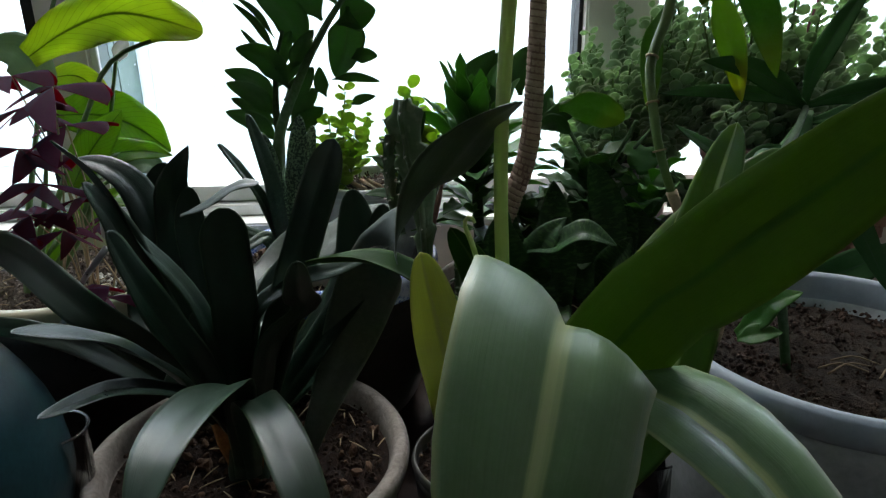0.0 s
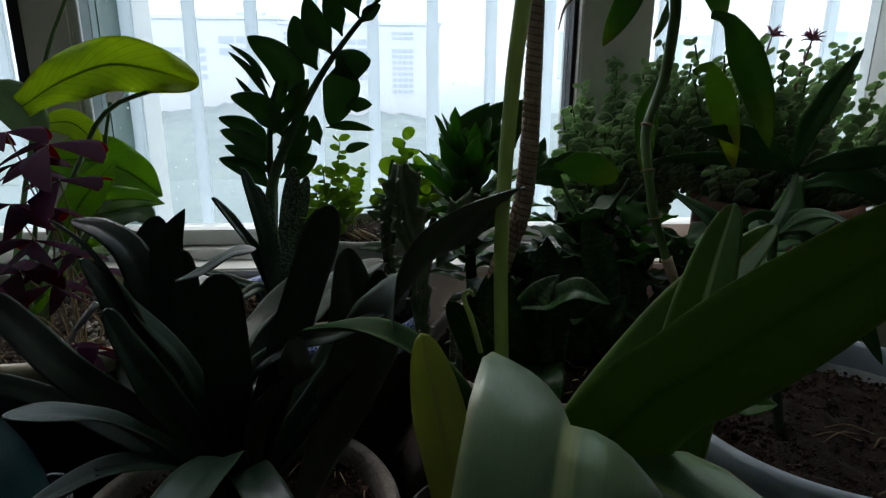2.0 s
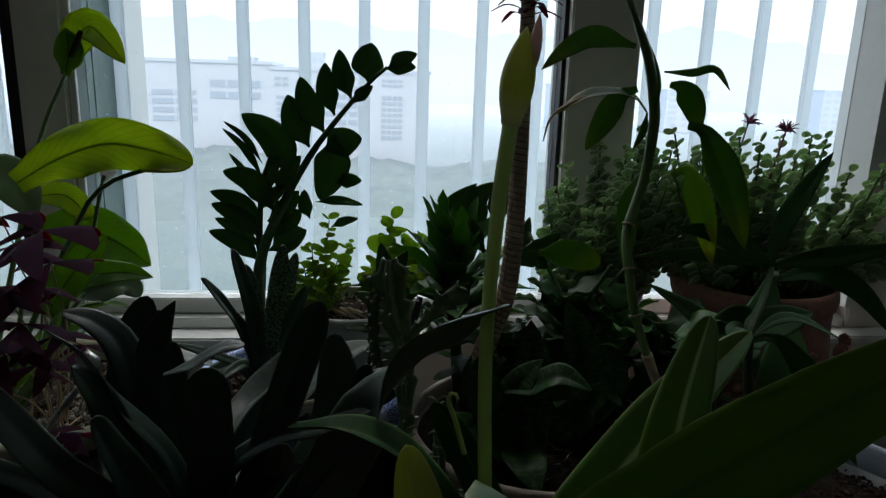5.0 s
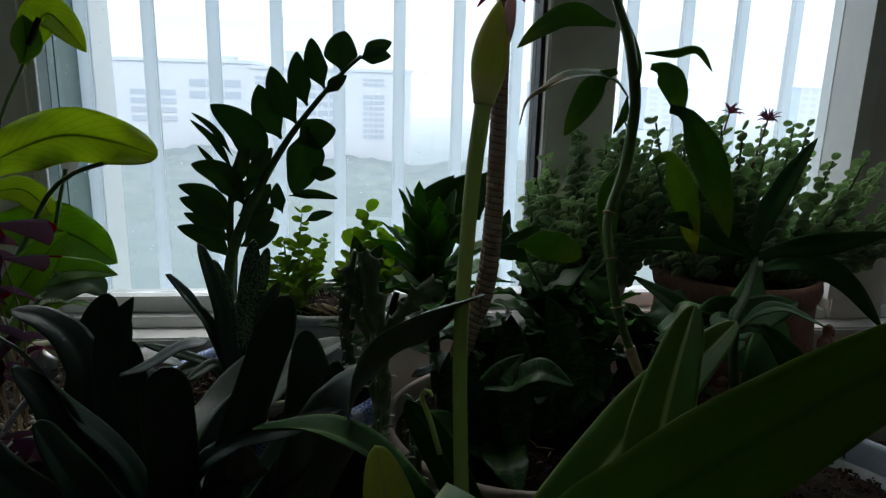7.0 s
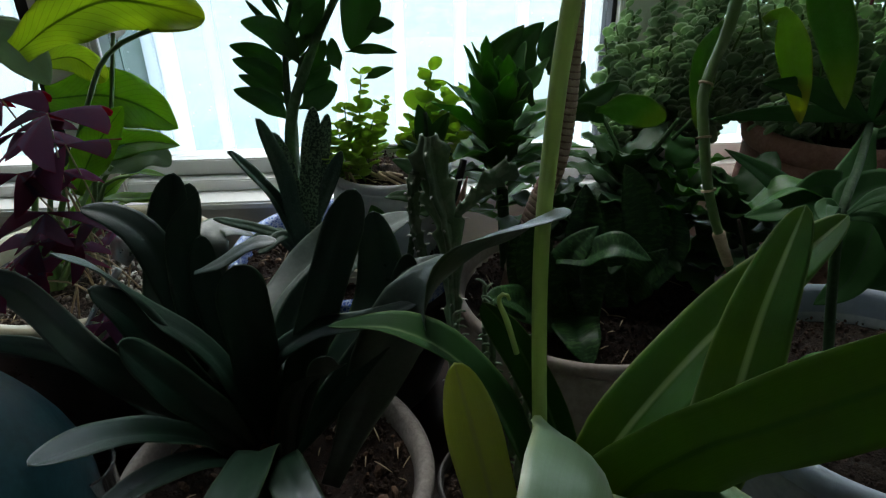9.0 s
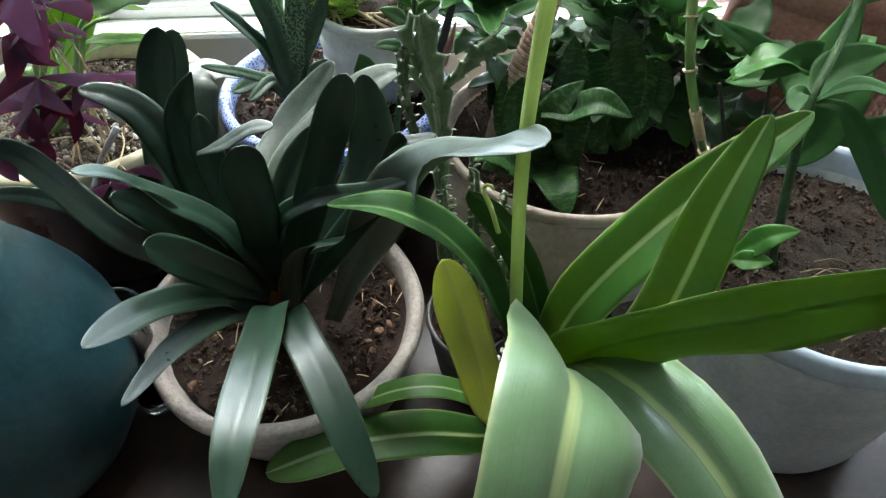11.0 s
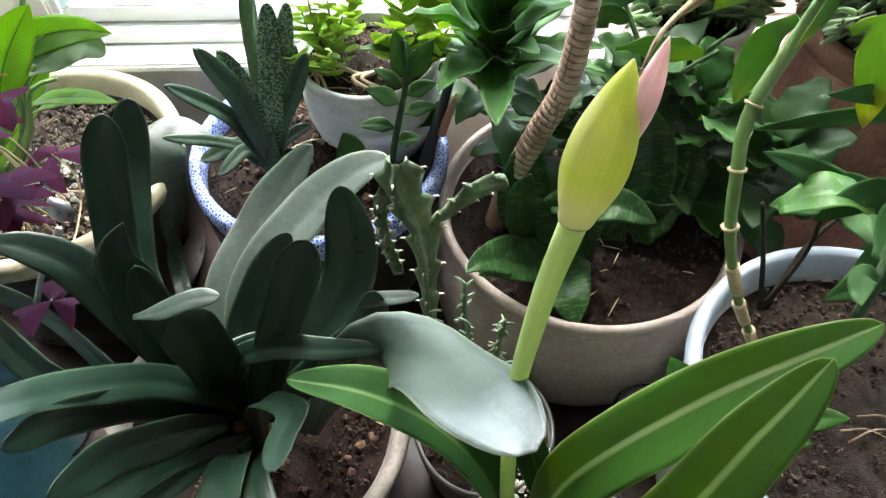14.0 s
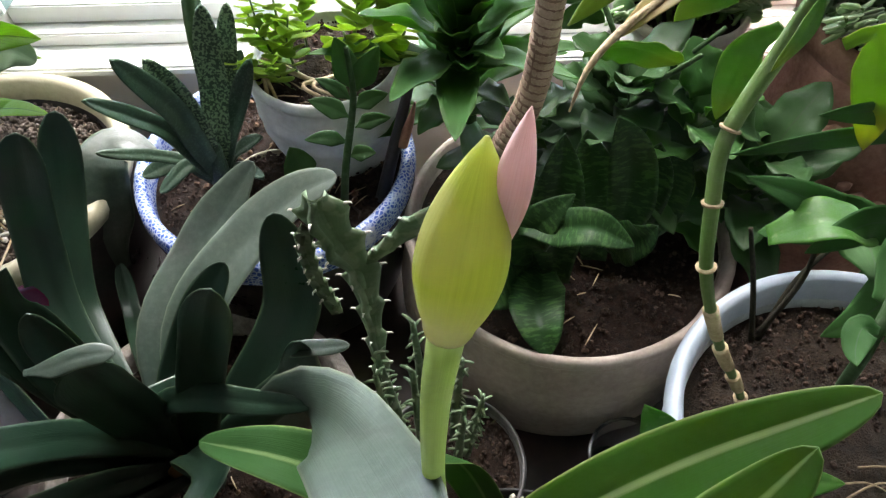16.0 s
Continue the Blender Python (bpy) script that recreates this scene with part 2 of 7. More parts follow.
BUD_PINK = leaf_surface("pink_petal", (0.66, 0.38, 0.38), (0.82, 0.60, 0.57), gloss=0.5, clear=0.35, through_colour=(0.9, 0.6, 0.55), veins=0.45, dust=0.03)
STEM_DARK = leaf_surface("dark_stem", (0.018, 0.045, 0.015), (0.04, 0.09, 0.028), gloss=0.6, clear=0.0, spec=0.15)
STEM_GREEN = leaf_surface("green_stem", (0.06, 0.13, 0.03), (0.12, 0.2, 0.05), gloss=0.4, clear=0.1)
BARK = rough_surface("scarred_trunk", (0.16, 0.088, 0.066), (0.30, 0.185, 0.14), 60, 0.8, 0.6)
DARK_GREY = rough_surface("dark_grey_plastic", (0.07, 0.07, 0.07), (0.16, 0.155, 0.15), 30, 0.5, 0.2)
PINK_GLAZE = rough_surface("pinkish_white_glaze", (0.55, 0.47, 0.44), (0.70, 0.63, 0.60), 14, 0.4, 0.15)
HUSK = rough_surface("dry_husk", (0.34, 0.24, 0.13), (0.58, 0.45, 0.29), 60, 0.7, 0.5)
SCAR = rough_surface("pale_leaf_scars", (0.32, 0.21, 0.15), (0.52, 0.38, 0.29), 70, 0.8, 0.5)
RUST = rough_surface("rusty_dry_sheath", (0.16, 0.06, 0.02), (0.36, 0.15, 0.05), 70, 0.8, 0.6)
SPADIX = rough_surface("withered_spadix", (0.012, 0.012, 0.006), (0.05, 0.045, 0.02), 300, 0.9, 0.9)
SOIL = rough_surface("dark_soil", (0.012, 0.0075, 0.0045), (0.060, 0.037, 0.022), 75, 0.95, 1.0, 0.008)
SOIL_RED = rough_surface("reddish_soil", (0.011, 0.0055, 0.004), (0.055, 0.027, 0.017), 90, 0.95, 1.0, 0.008)
CLOD = rough_surface("soil_crumbs", (0.014, 0.008, 0.0055), (0.085, 0.050, 0.034), 30, 0.95, 0.8)
GRAVEL = rough_surface("grey_brown_gravel", (0.04, 0.028, 0.022), (0.19, 0.15, 0.12), 60, 0.9, 0.7)
BARK_CHIP = rough_surface("bark_chips", (0.05, 0.026, 0.016), (0.20, 0.12, 0.075), 50, 0.9, 0.6)
GRIT = rough_surface("white_grit", (0.42, 0.38, 0.32), (0.78, 0.75, 0.70), 60, 0.85, 0.5)
CONCRETE = rough_surface("grey_beige_clay", (0.19, 0.165, 0.15), (0.40, 0.36, 0.325), 22, 0.8, 0.6)
BEIGE_CLAY = rough_surface("ribbed_beige_clay", (0.30, 0.245, 0.21), (0.48, 0.405, 0.35), 16, 0.72, 0.35)
CREAM_GLAZE = rough_surface("cream_glaze", (0.40, 0.365, 0.24), (0.57, 0.53, 0.38), 12, 0.35, 0.15)
WHITE_GLAZE = rough_surface("white_stoneware", (0.52, 0.52, 0.50), (0.74, 0.74, 0.72), 14, 0.45, 0.2)
PALE_BLUE = rough_surface("pale_blue_plastic", (0.30, 0.36, 0.43), (0.42, 0.48, 0.55), 10, 0.45, 0.1)
GREY_WALL = rough_surface("dusty_grey_plastic", (0.30, 0.33, 0.34), (0.48, 0.51, 0.53), 18, 0.5, 0.15)
TEAL = rough_surface("teal_glaze", (0.005, 0.024, 0.031), (0.021, 0.064, 0.074), 16, 0.32, 0.2)
TERRACOTTA = rough_surface("salmon_terracotta", (0.24, 0.10, 0.07), (0.46, 0.24, 0.18), 20, 0.75, 0.5)
DARK_GLAZE = rough_surface("dark_brown_glaze", (0.016, 0.012, 0.012), (0.045, 0.035, 0.033), 20, 0.3, 0.1)
BLACK_PLASTIC = rough_surface("black_plastic", (0.012, 0.012, 0.013), (0.03, 0.03, 0.032), 30, 0.4, 0.1)
NAVY = rough_surface("navy_glaze", (0.01, 0.015, 0.09), (0.03, 0.05, 0.2), 20, 0.25, 0.1)
TABLE = rough_surface("dark_red_wood", (0.020, 0.010, 0.008), (0.055, 0.028, 0.022), 9, 0.4, 0.2)
FRAME_WHITE = rough_surface("white_window_frame", (0.78, 0.79, 0.77), (0.86, 0.86, 0.84), 6, 0.4, 0.08)
FRAME_GREEN = rough_surface("grey_green_frame", (0.12, 0.19, 0.17), (0.18, 0.26, 0.235), 6, 0.45, 0.08)
POST = rough_surface("taupe_post", (0.77, 0.73, 0.68), (0.84, 0.80, 0.75), 7, 0.6, 0.15)
GASKET = rough_surface("black_gasket", (0.01, 0.01, 0.01), (0.03, 0.03, 0.03), 20, 0.6, 0.1)
WALL = rough_surface("cream_wall_paint", (0.64, 0.60, 0.52), (0.74, 0.70, 0.61), 5, 0.75, 0.15)
ROOM_DIM = rough_surface("dimmed_wall_paint", (0.34, 0.31, 0.27), (0.42, 0.38, 0.33), 3, 0.8, 0.1)
ROOM = rough_surface("room_wall_paint", (0.66, 0.62, 0.55), (0.74, 0.70, 0.62), 3, 0.8, 0.1)
CEILING = rough_surface("white_ceiling_paint", (0.80, 0.80, 0.78), (0.86, 0.86, 0.84), 3, 0.8, 0.1)
FLOOR = rough_surface("dark_wood_floor", (0.05, 0.035, 0.025), (0.10, 0.07, 0.05), 4, 0.5, 0.1)
BAR_WHITE = leaf_surface("milky_plastic", (0.80, 0.86, 0.90), (0.88, 0.92, 0.95), gloss=0.5, clear=0.85, through_colour=(0.94, 0.97, 1.0), veins=0.0, dust=0.0)
STEEL = rough_surface("spoon_steel", (0.5, 0.5, 0.5), (0.7, 0.7, 0.7), 40, 0.3, 0.1, metallic=1.0)
DRY_TWIG = rough_surface("dry_straw", (0.16, 0.11, 0.065), (0.36, 0.27, 0.17), 40, 0.9, 0.5)
RED_BRACT = leaf_surface("dusky_flower", (0.16, 0.03, 0.07), (0.36, 0.10, 0.20), gloss=0.6, clear=0.3, through_colour=(0.5, 0.1, 0.2))


def porcelain():
    """White porcelain with a blue printed pattern of small scales."""
    m, nt, bsdf, links = nodes_of("blue_white_porcelain")
    coords = nt.nodes.new("ShaderNodeTexCoord").outputs["Object"]
    cell = node(nt, "ShaderNodeTexVoronoi", Scale=230.0)
    cell.feature = "DISTANCE_TO_EDGE"
    links.new(coords, cell.inputs["Vector"])
    wash = noise_out(nt, 45, 4, 0.6, coords)
    print_ = mixed(nt, ramp(nt, cell.outputs["Distance"], ((0.06, (1, 1, 1)), (0.2, (0, 0, 0)))), (0.05, 0.11, 0.44), (0.42, 0.5, 0.72))
    links.new(mixed(nt, ramp(nt, wash, ((0.56, (0, 0, 0)), (0.68, (1, 1, 1)))), print_, (0.60, 0.65, 0.76)), bsdf.inputs["Base Color"])
    bsdf.inputs["Roughness"].default_value = 0.22
    return m


PORCELAIN = porcelain()


def glass(name, tint=(0.93, 0.97, 0.95), roughness=0.0):
    m, nt, bsdf, links = nodes_of(name)
    bsdf.inputs["Base Color"].default_value = (*tint, 1)
    bsdf.inputs["Transmission Weight"].default_value = 1.0
    bsdf.inputs["Roughness"].default_value = roughness
    bsdf.inputs["IOR"].default_value = 1.45
    return m


PANE_GLASS = glass("window_glass")
CLEAR_PLASTIC = glass("clear_plastic", (0.9, 0.92, 0.92), 0.08)


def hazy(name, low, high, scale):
    """Something far off, with the haze painted into its colour by distance."""
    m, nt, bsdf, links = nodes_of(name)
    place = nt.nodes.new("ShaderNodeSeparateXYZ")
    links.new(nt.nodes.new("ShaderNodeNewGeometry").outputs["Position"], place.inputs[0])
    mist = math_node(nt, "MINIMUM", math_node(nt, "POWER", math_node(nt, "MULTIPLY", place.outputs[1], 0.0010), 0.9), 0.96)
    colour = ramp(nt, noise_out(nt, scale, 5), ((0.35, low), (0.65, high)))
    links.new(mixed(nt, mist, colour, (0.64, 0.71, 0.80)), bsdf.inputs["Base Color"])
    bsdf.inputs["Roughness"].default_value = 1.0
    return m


# Pale tints that carry the far haze in their colour.
HAZE_WALL = hazy("haze_tinted_facade", (0.56, 0.62, 0.70), (0.62, 0.68, 0.76), 0.05)
HAZE_WINDOW = hazy("haze_tinted_window", (0.34, 0.42, 0.52), (0.41, 0.48, 0.58), 0.05)
HAZE_HILL = hazy("haze_tinted_hill", (0.50, 0.58, 0.68), (0.56, 0.64, 0.74), 0.004)
HAZE_TREES = hazy("haze_tinted_trees", (0.09, 0.135, 0.125), (0.14, 0.185, 0.165), 0.12)
HAZE_GROUND = hazy("haze_tinted_ground", (0.11, 0.16, 0.15), (0.17, 0.22, 0.21), 0.02)


# ---------------------------------------------------------------- mesh helpers
def root_place(ob):
    p = Vector((0, 0, 0))
    while ob:
        p += ob.location
        ob = ob.parent
    return p


def mesh_part(name, verts, faces, material, parent=None, label="", uvs=None, smooth=True):
    """One mesh object from points in the world, under a thing or a part."""
    off = root_place(parent) if parent else Vector((0, 0, 0))
    me = bpy.data.meshes.new(name)
    me.from_pydata([(v[0] - off.x, v[1] - off.y, v[2] - off.z) for v in verts], [], faces)
    for m in material if isinstance(material, (list, tuple)) else [material]:
        me.materials.append(m)
    if uvs is not None:
        layer = me.uv_layers.new(name="UVMap")
        idx = np.empty(len(me.loops), dtype=np.int32)
        me.loops.foreach_get("vertex_index", idx)
        layer.data.foreach_set("uv", np.asarray(uvs, dtype=np.float32)[idx].ravel())
    if smooth:
        me.polygons.foreach_set("use_smooth", [True] * len(me.polygons))
    me.update()
    ob = new(name, me)
    ob.parent = parent
    if label:
        tagged(ob, label)
    return ob


def part(name, bm, material, parent=None, label="", smooth=False):
    off = root_place(parent) if parent else Vector((0, 0, 0))
    bmesh.ops.translate(bm, verts=bm.verts, vec=-off)
    me = bpy.data.meshes.new(name)
    bm.to_mesh(me)
    bm.free()
    me.materials.append(material)
    if smooth:
        me.polygons.foreach_set("use_smooth", [True] * len(me.polygons))
    ob = new(name, me)
    ob.parent = parent
    if label:
        tagged(ob, label)
    return ob


def thing(name, place, label, category, group="", kind=""):
    ob = new(name)
    ob.empty_display_size = 0.02
    ob.location = place
    return tagged(ob, label, category, group, kind)


def box(x0, x1, y0, y1, z0, z1, bevel=0.002):
    bm = bmesh.new()
    bmesh.ops.create_cube(bm, size=1, matrix=Matrix.LocRotScale(((x0 + x1) / 2, (y0 + y1) / 2, (z0 + z1) / 2), None, (x1 - x0, y1 - y0, z1 - z0)))
    if bevel:
        bmesh.ops.bevel(bm, geom=bm.edges[:], offset=bevel, segments=2, affect="EDGES")
    return bm


def glide(points, n):
    """Points evenly along a smooth curve through the given ones."""
    p = np.array(points, float)
    if len(p) == 2:
        return p[0] + (p[1] - p[0]) * np.linspace(0, 1, n)[:, None]
    q = np.vstack([2 * p[0] - p[1], p, 2 * p[-1] - p[-2]])
    fine = []
    for i in range(1, len(q) - 2):
        a, b, c, d = q[i - 1:i + 3]
        for t in np.linspace(0, 1, 12, endpoint=False):
            fine.append(0.5 * (2 * b + (c - a) * t + (2 * a - 5 * b + 4 * c - d) * t * t + (3 * b - a - 3 * c + d) * t ** 3))
    fine = np.array(fine + [p[-1]])
    s = np.r_[0, np.cumsum(np.linalg.norm(np.diff(fine, axis=0), axis=1))]
    at = np.linspace(0, s[-1], n)
    return np.stack([np.interp(at, s, fine[:, k]) for k in range(3)], 1)


def unit(v):
    return v / np.maximum(np.linalg.norm(v, axis=-1, keepdims=True), 1e-9)


leaf_count = [0]


def blade_mesh(width, points, s=None, face=None, fold=0.15, tip=0.25, thick=0.0011, n=24, m=11, base=0.45, wave=0.04, sharp=False, twist=0.4, lobe=0.05):
    rnd = random.Random(leaf_count[0])
    leaf_count[0] += 1
    t = 1 - (1 - np.linspace(0, 1, n)) ** 1.5
    fine_ = glide(points, 90)
    c = np.stack([np.interp(t, np.linspace(0, 1, 90), fine_[:, j]) for j in range(3)], 1)
    tangent = unit(np.gradient(c, axis=0))
    fold *= rnd.uniform(0.7, 1.7)
    if s is None:
        d = c[-1] - c[0]
        side = np.array([d[1], -d[0], 0.0])
    else:
        side = np.array([math.cos(radians(s)), math.sin(radians(s)), 0.0])
    side = np.tile(side, (n, 1)).astype(float)
    if face is not None:
        side = np.cross(tangent, np.array(face, float))
    side = unit(side - (side * tangent).sum(1, keepdims=True) * tangent)
    up = np.cross(side, tangent)
    if (up[n // 2] @ np.array(face) if face is not None else up[n // 2][2] - 0.6 * up[n // 2][1]) < 0:
        up = -up
    turn = (rnd.uniform(-twist, twist) * (t - 0.45))[:, None]
    side, up = side * np.cos(turn) + up * np.sin(turn), up * np.cos(turn) - side * np.sin(turn)
    grow = np.clip(t / 0.4, 0, 1)
    half = width / 2 * (base + (1 - base) * grow * grow * (3 - 2 * grow))
    end = np.clip((t - (1 - tip)) / tip, 0, 1)
    half = half * np.maximum(1 - end ** (2.0 - 0.1 * sharp), 0.0) ** (0.5 + 0.3 * sharp)
    half = np.maximum(half, width * 0.012)
    u = np.linspace(-1, 1, m)
    ph, fr = rnd.uniform(0, 6), rnd.uniform(2.0, 3.6)
    verts, uvs = [], []
    for layer in (1, -1):
        for i in range(n):
            edge = wave * half[i] * math.sin(ph + fr * 6.28 * t[i])
            for k in range(m):
                lift = fold * half[i] * (abs(u[k]) ** 1.3 - 0.35) + edge * u[k] ** 3 * 1.5 + lobe * half[i] * math.sin(math.pi * abs(u[k]) ** 0.8)
                body = layer * thick * 0.5 * (1 - 0.75 * abs(u[k]) ** 3)
                verts.append(c[i] + side[i] * half[i] * u[k] + up[i] * (lift + body))
                uvs.append(((u[k] + 1) / 2, t[i]))
    faces = []
    a = n * m
    for i in range(n - 1):
        for k in range(m - 1):
            q = (i * m + k, i * m + k + 1, (i + 1) * m + k + 1, (i + 1) * m + k)
            for tri_ in ((q[0], q[1], q[2]), (q[0], q[2], q[3])):
                faces.append(tri_)
                faces.append(tuple(a + j for j in reversed(tri_)))
        for k in (0, m - 1):
            q = (i * m + k, (i + 1) * m + k, a + (i + 1) * m + k, a + i * m + k)
            faces.append(q if k == 0 else q[::-1])
    for i in (0, n - 1):
        for k in range(m - 1):
            q = (i * m + k, a + i * m + k, a + i * m + k + 1, i * m + k + 1)
            faces.append(q if i == 0 else q[::-1])
    return verts, faces, uvs


def blade(plant, material, width, points, name="leaf", label="", **shape):
    """One leaf that runs along the given points."""
    v, f, uv = blade_mesh(width, points, **shape)
    return mesh_part(name, v, f, material, plant, label, uv)


def tube_mesh(points, radii, n=16, seg=10, lumps=0.0):
    c = glide(points, n)
    tangent = unit(np.gradient(c, axis=0))
    ref = np.array([0.3, 1.0, 0.2]) if abs(tangent[0][1]) < 0.8 else np.array([1.0, 0.0, 0.2])
    a = unit(ref - (tangent @ ref)[:, None] * tangent)
    b = np.cross(tangent, a)
    r = np.interp(np.linspace(0, 1, n), np.linspace(0, 1, len(radii)), radii)
    verts, uvs, faces = [], [], []
    for i in range(n):
        for k in range(seg):
            w = 2 * math.pi * k / seg
            rr = r[i] * (1 + lumps * noise.noise(Vector(c[i] * 60) + Vector((math.cos(w), math.sin(w), 0))))
            verts.append(c[i] + rr * (a[i] * math.cos(w) + b[i] * math.sin(w)))
            uvs.append((k / seg, i / (n - 1)))
    for i in range(n - 1):
        for k in range(seg):
            faces.append((i * seg + k, i * seg + (k + 1) % seg, (i + 1) * seg + (k + 1) % seg, (i + 1) * seg + k))
    faces += [tuple(range(seg))[::-1], tuple((n - 1) * seg + k for k in range(seg))]
    return verts, faces, uvs


def tube(name, points, radii, material, parent=None, label="", **shape):
    v, f, uv = tube_mesh(points, radii, **shape)
    return mesh_part(name, v, f, material, parent, label, uv)


def lathe(name, centre, profile, material, parent, label="", seg=72, wobble=0.0, closed=False):
    """Turned from a profile of (radius, height)."""
    x, y = centre
    verts, faces = [], []
    for i, (r, z) in enumerate(profile):
        for k in range(seg):
            w = 2 * math.pi * k / seg
            rr = r * (1 + wobble * noise.noise(Vector((math.cos(w) * 1.5, math.sin(w) * 1.5, z * 8))))
            verts.append((x + rr * math.cos(w), y + rr * math.sin(w), z + wobble * 0.05 * noise.noise(Vector((math.cos(w), math.sin(w), 3)))))
    for i in range(len(profile) - 1):
        for k in range(seg):
            faces.append((i * seg + k, i * seg + (k + 1) % seg, (i + 1) * seg + (k + 1) % seg, (i + 1) * seg + k))
    if closed:
        faces.append(tuple(range(seg))[::-1])
    return mesh_part(name, verts, faces, material, parent, label)


def merged(pieces):
    """Several meshes (points, faces, uvs) as one."""
    verts, faces, uvs = [], [], []
    for v, f, uv in pieces:
        off = len(verts)
        verts += list(v)
        uvs += list(uv)
        faces += [tuple(off + j for j in q) for q in f]
    return verts, faces, uvs


PEBBLE_V, PEBBLE_F = [], []
_bm = bmesh.new()
bmesh.ops.create_icosphere(_bm, subdivisions=1, radius=1)
PEBBLE_V = [np.array(v.co) for v in _bm.verts]
PEBBLE_F = [tuple(v.index for v in f.verts) for f in _bm.faces]
_bm.free()


def crumbs(name, centre, radius, z, count, size, material, parent, seed, label="", inner=0.0, height=0.003):
    """Loose grains strewn over soil."""
    rnd = random.Random(seed)
    pieces = []
    for _ in range(count):
        w, d = rnd.uniform(0, 6.283), radius * math.sqrt(rnd.uniform(inner, 1))
        at = np.array([centre[0] + d * math.cos(w), centre[1] + d * math.sin(w), z + rnd.uniform(-0.3, 1) * height])
        s = size * rnd.uniform(0.4, 1.5)
        turn = np.array(Euler((rnd.uniform(0, 6), rnd.uniform(0, 6), rnd.uniform(0, 6))).to_matrix())
        sh = np.array([rnd.uniform(0.6, 1.4), rnd.uniform(0.6, 1.2), rnd.uniform(0.5, 1)]) * s
        pieces.append(([at + turn @ (v * sh * rnd.uniform(0.8, 1.2)) for v in PEBBLE_V], PEBBLE_F, [(0, 0)] * len(PEBBLE_V)))
    v, f, uv = merged(pieces)
    ob = mesh_part(name, v, f, material, parent, label, smooth=False)
    return tagged(ob, kind="stuff")


def soil(centre, radius, z, material, parent, seed, grains=500, size=0.0035, hump=0.008, grain_material=None):
    """A lumpy disc of earth with crumbs on it."""
    verts, faces = [(centre[0], centre[1], z + hump)], []
    rings, seg = 16, 48
    for i in range(1, rings + 1):
        for k in range(seg):
            w, r = 2 * math.pi * k / seg, radius * i / rings
            p = Vector((centre[0] + r * math.cos(w), centre[1] + r * math.sin(w), 0))
            h = hump * (1 - (i / rings) ** 2) + 0.008 * noise.noise(p * 45 + Vector((seed, 0, 0))) + 0.004 * noise.noise(p * 120)
            verts.append((p.x, p.y, z + (h if i < rings else 0)))
    for k in range(seg):
        faces.append((0, 1 + k, 1 + (k + 1) % seg))
    for i in range(rings - 1):
        for k in range(seg):
            faces.append((1 + i * seg + k, 1 + (i + 1) * seg + k, 1 + (i + 1) * seg + (k + 1) % seg, 1 + i * seg + (k + 1) % seg))
    s = mesh_part("soil", verts, faces, material, parent, "crumbly brown potting soil")
    crumbs("soil_crumbs", centre, radius * 0.97, z + 0.006, grains, size, grain_material or CLOD, parent, seed)
    return s


def pot(name, centre, rim_z, radius, foot_z, foot_radius, material, label, soil_z, soil_material, seed, rim_width=0.010, lip=0.0, lip_height=0.02,
        rim_material=None, belly=0.0, ribs=0, wobble=0.01, grains=500, rim_label="", size=0.0020, seg=72, grain_material=None):
    p = thing(name, (*centre, foot_z), label, "flower pot", "flower pots by the window")
    outer = []
    steps = 26 if ribs else 14
    low = rim_z - lip_height
    for i in range(steps + 1):
        t = i / steps
        r = foot_radius + (radius - lip - foot_radius) * t + belly * math.sin(math.pi * min(1, t * 1.05))
        if t < 0.12:
            r -= 0.018 * (1 - t / 0.12) ** 2
        if ribs and t > 0.45:
            r += 0.0012 * math.sin(t * ribs * 6.283)
        outer.append((r, foot_z + (low - foot_z) * t))
    inner_r = radius - lip - rim_width
    body_profile = [(0.0, foot_z)] + outer + [(inner_r, low), (inner_r - 0.004, soil_z - 0.02)]
    lathe("body", centre, body_profile, material, p, seg=seg, wobble=wobble)
    h = lip_height
    rim_profile = [(radius - lip - 0.001, low), (radius - 0.001, low + 0.15 * h), (radius + 0.0015, low + 0.5 * h), (radius, low + 0.85 * h), (radius - 0.3 * rim_width, rim_z),
                   (radius - 0.7 * rim_width, rim_z), (radius - rim_width, rim_z - 0.15 * h), (inner_r, low - 0.002), (inner_r, min(low, soil_z) - 0.02)]
    lathe("rim", centre, rim_profile, rim_material or material, p, rim_label, seg=seg, wobble=wobble)
    soil(centre, inner_r - 0.001, soil_z, soil_material, p, seed, int(grains * 2.2), size, grain_material=grain_material)
    return p


# ---------------------------------------------------------------- the setting
TOP = 0.635
table = thing("table", (0.15, 0.5, 0), "dark reddish-brown wooden table below the window", "table")
part("tabletop", box(-0.95, 1.25, 0.12, 0.935, TOP - 0.035, TOP, 0.004), TABLE, table)
for lx in (-0.9, 1.2):
    for ly in (0.17, 0.88):
        part("leg", box(lx - 0.025, lx + 0.025, ly - 0.025, ly + 0.025, 0.0, TOP - 0.036, 0.003), TABLE, table)

ROOM_X0, ROOM_X1, ROOM_Y0, WALL_Y, CEIL = -1.9, 2.3, -2.4, 0.95, 2.65
SILL, HEAD = 0.845, 2.45
structure = "structure"
tagged(part("floor", box(ROOM_X0 - 0.1, ROOM_X1 + 0.1, ROOM_Y0 - 0.1, WALL_Y + 0.15, -0.1, 0.0, 0), FLOOR), "dark wooden floor of the room", "floor", kind=structure)
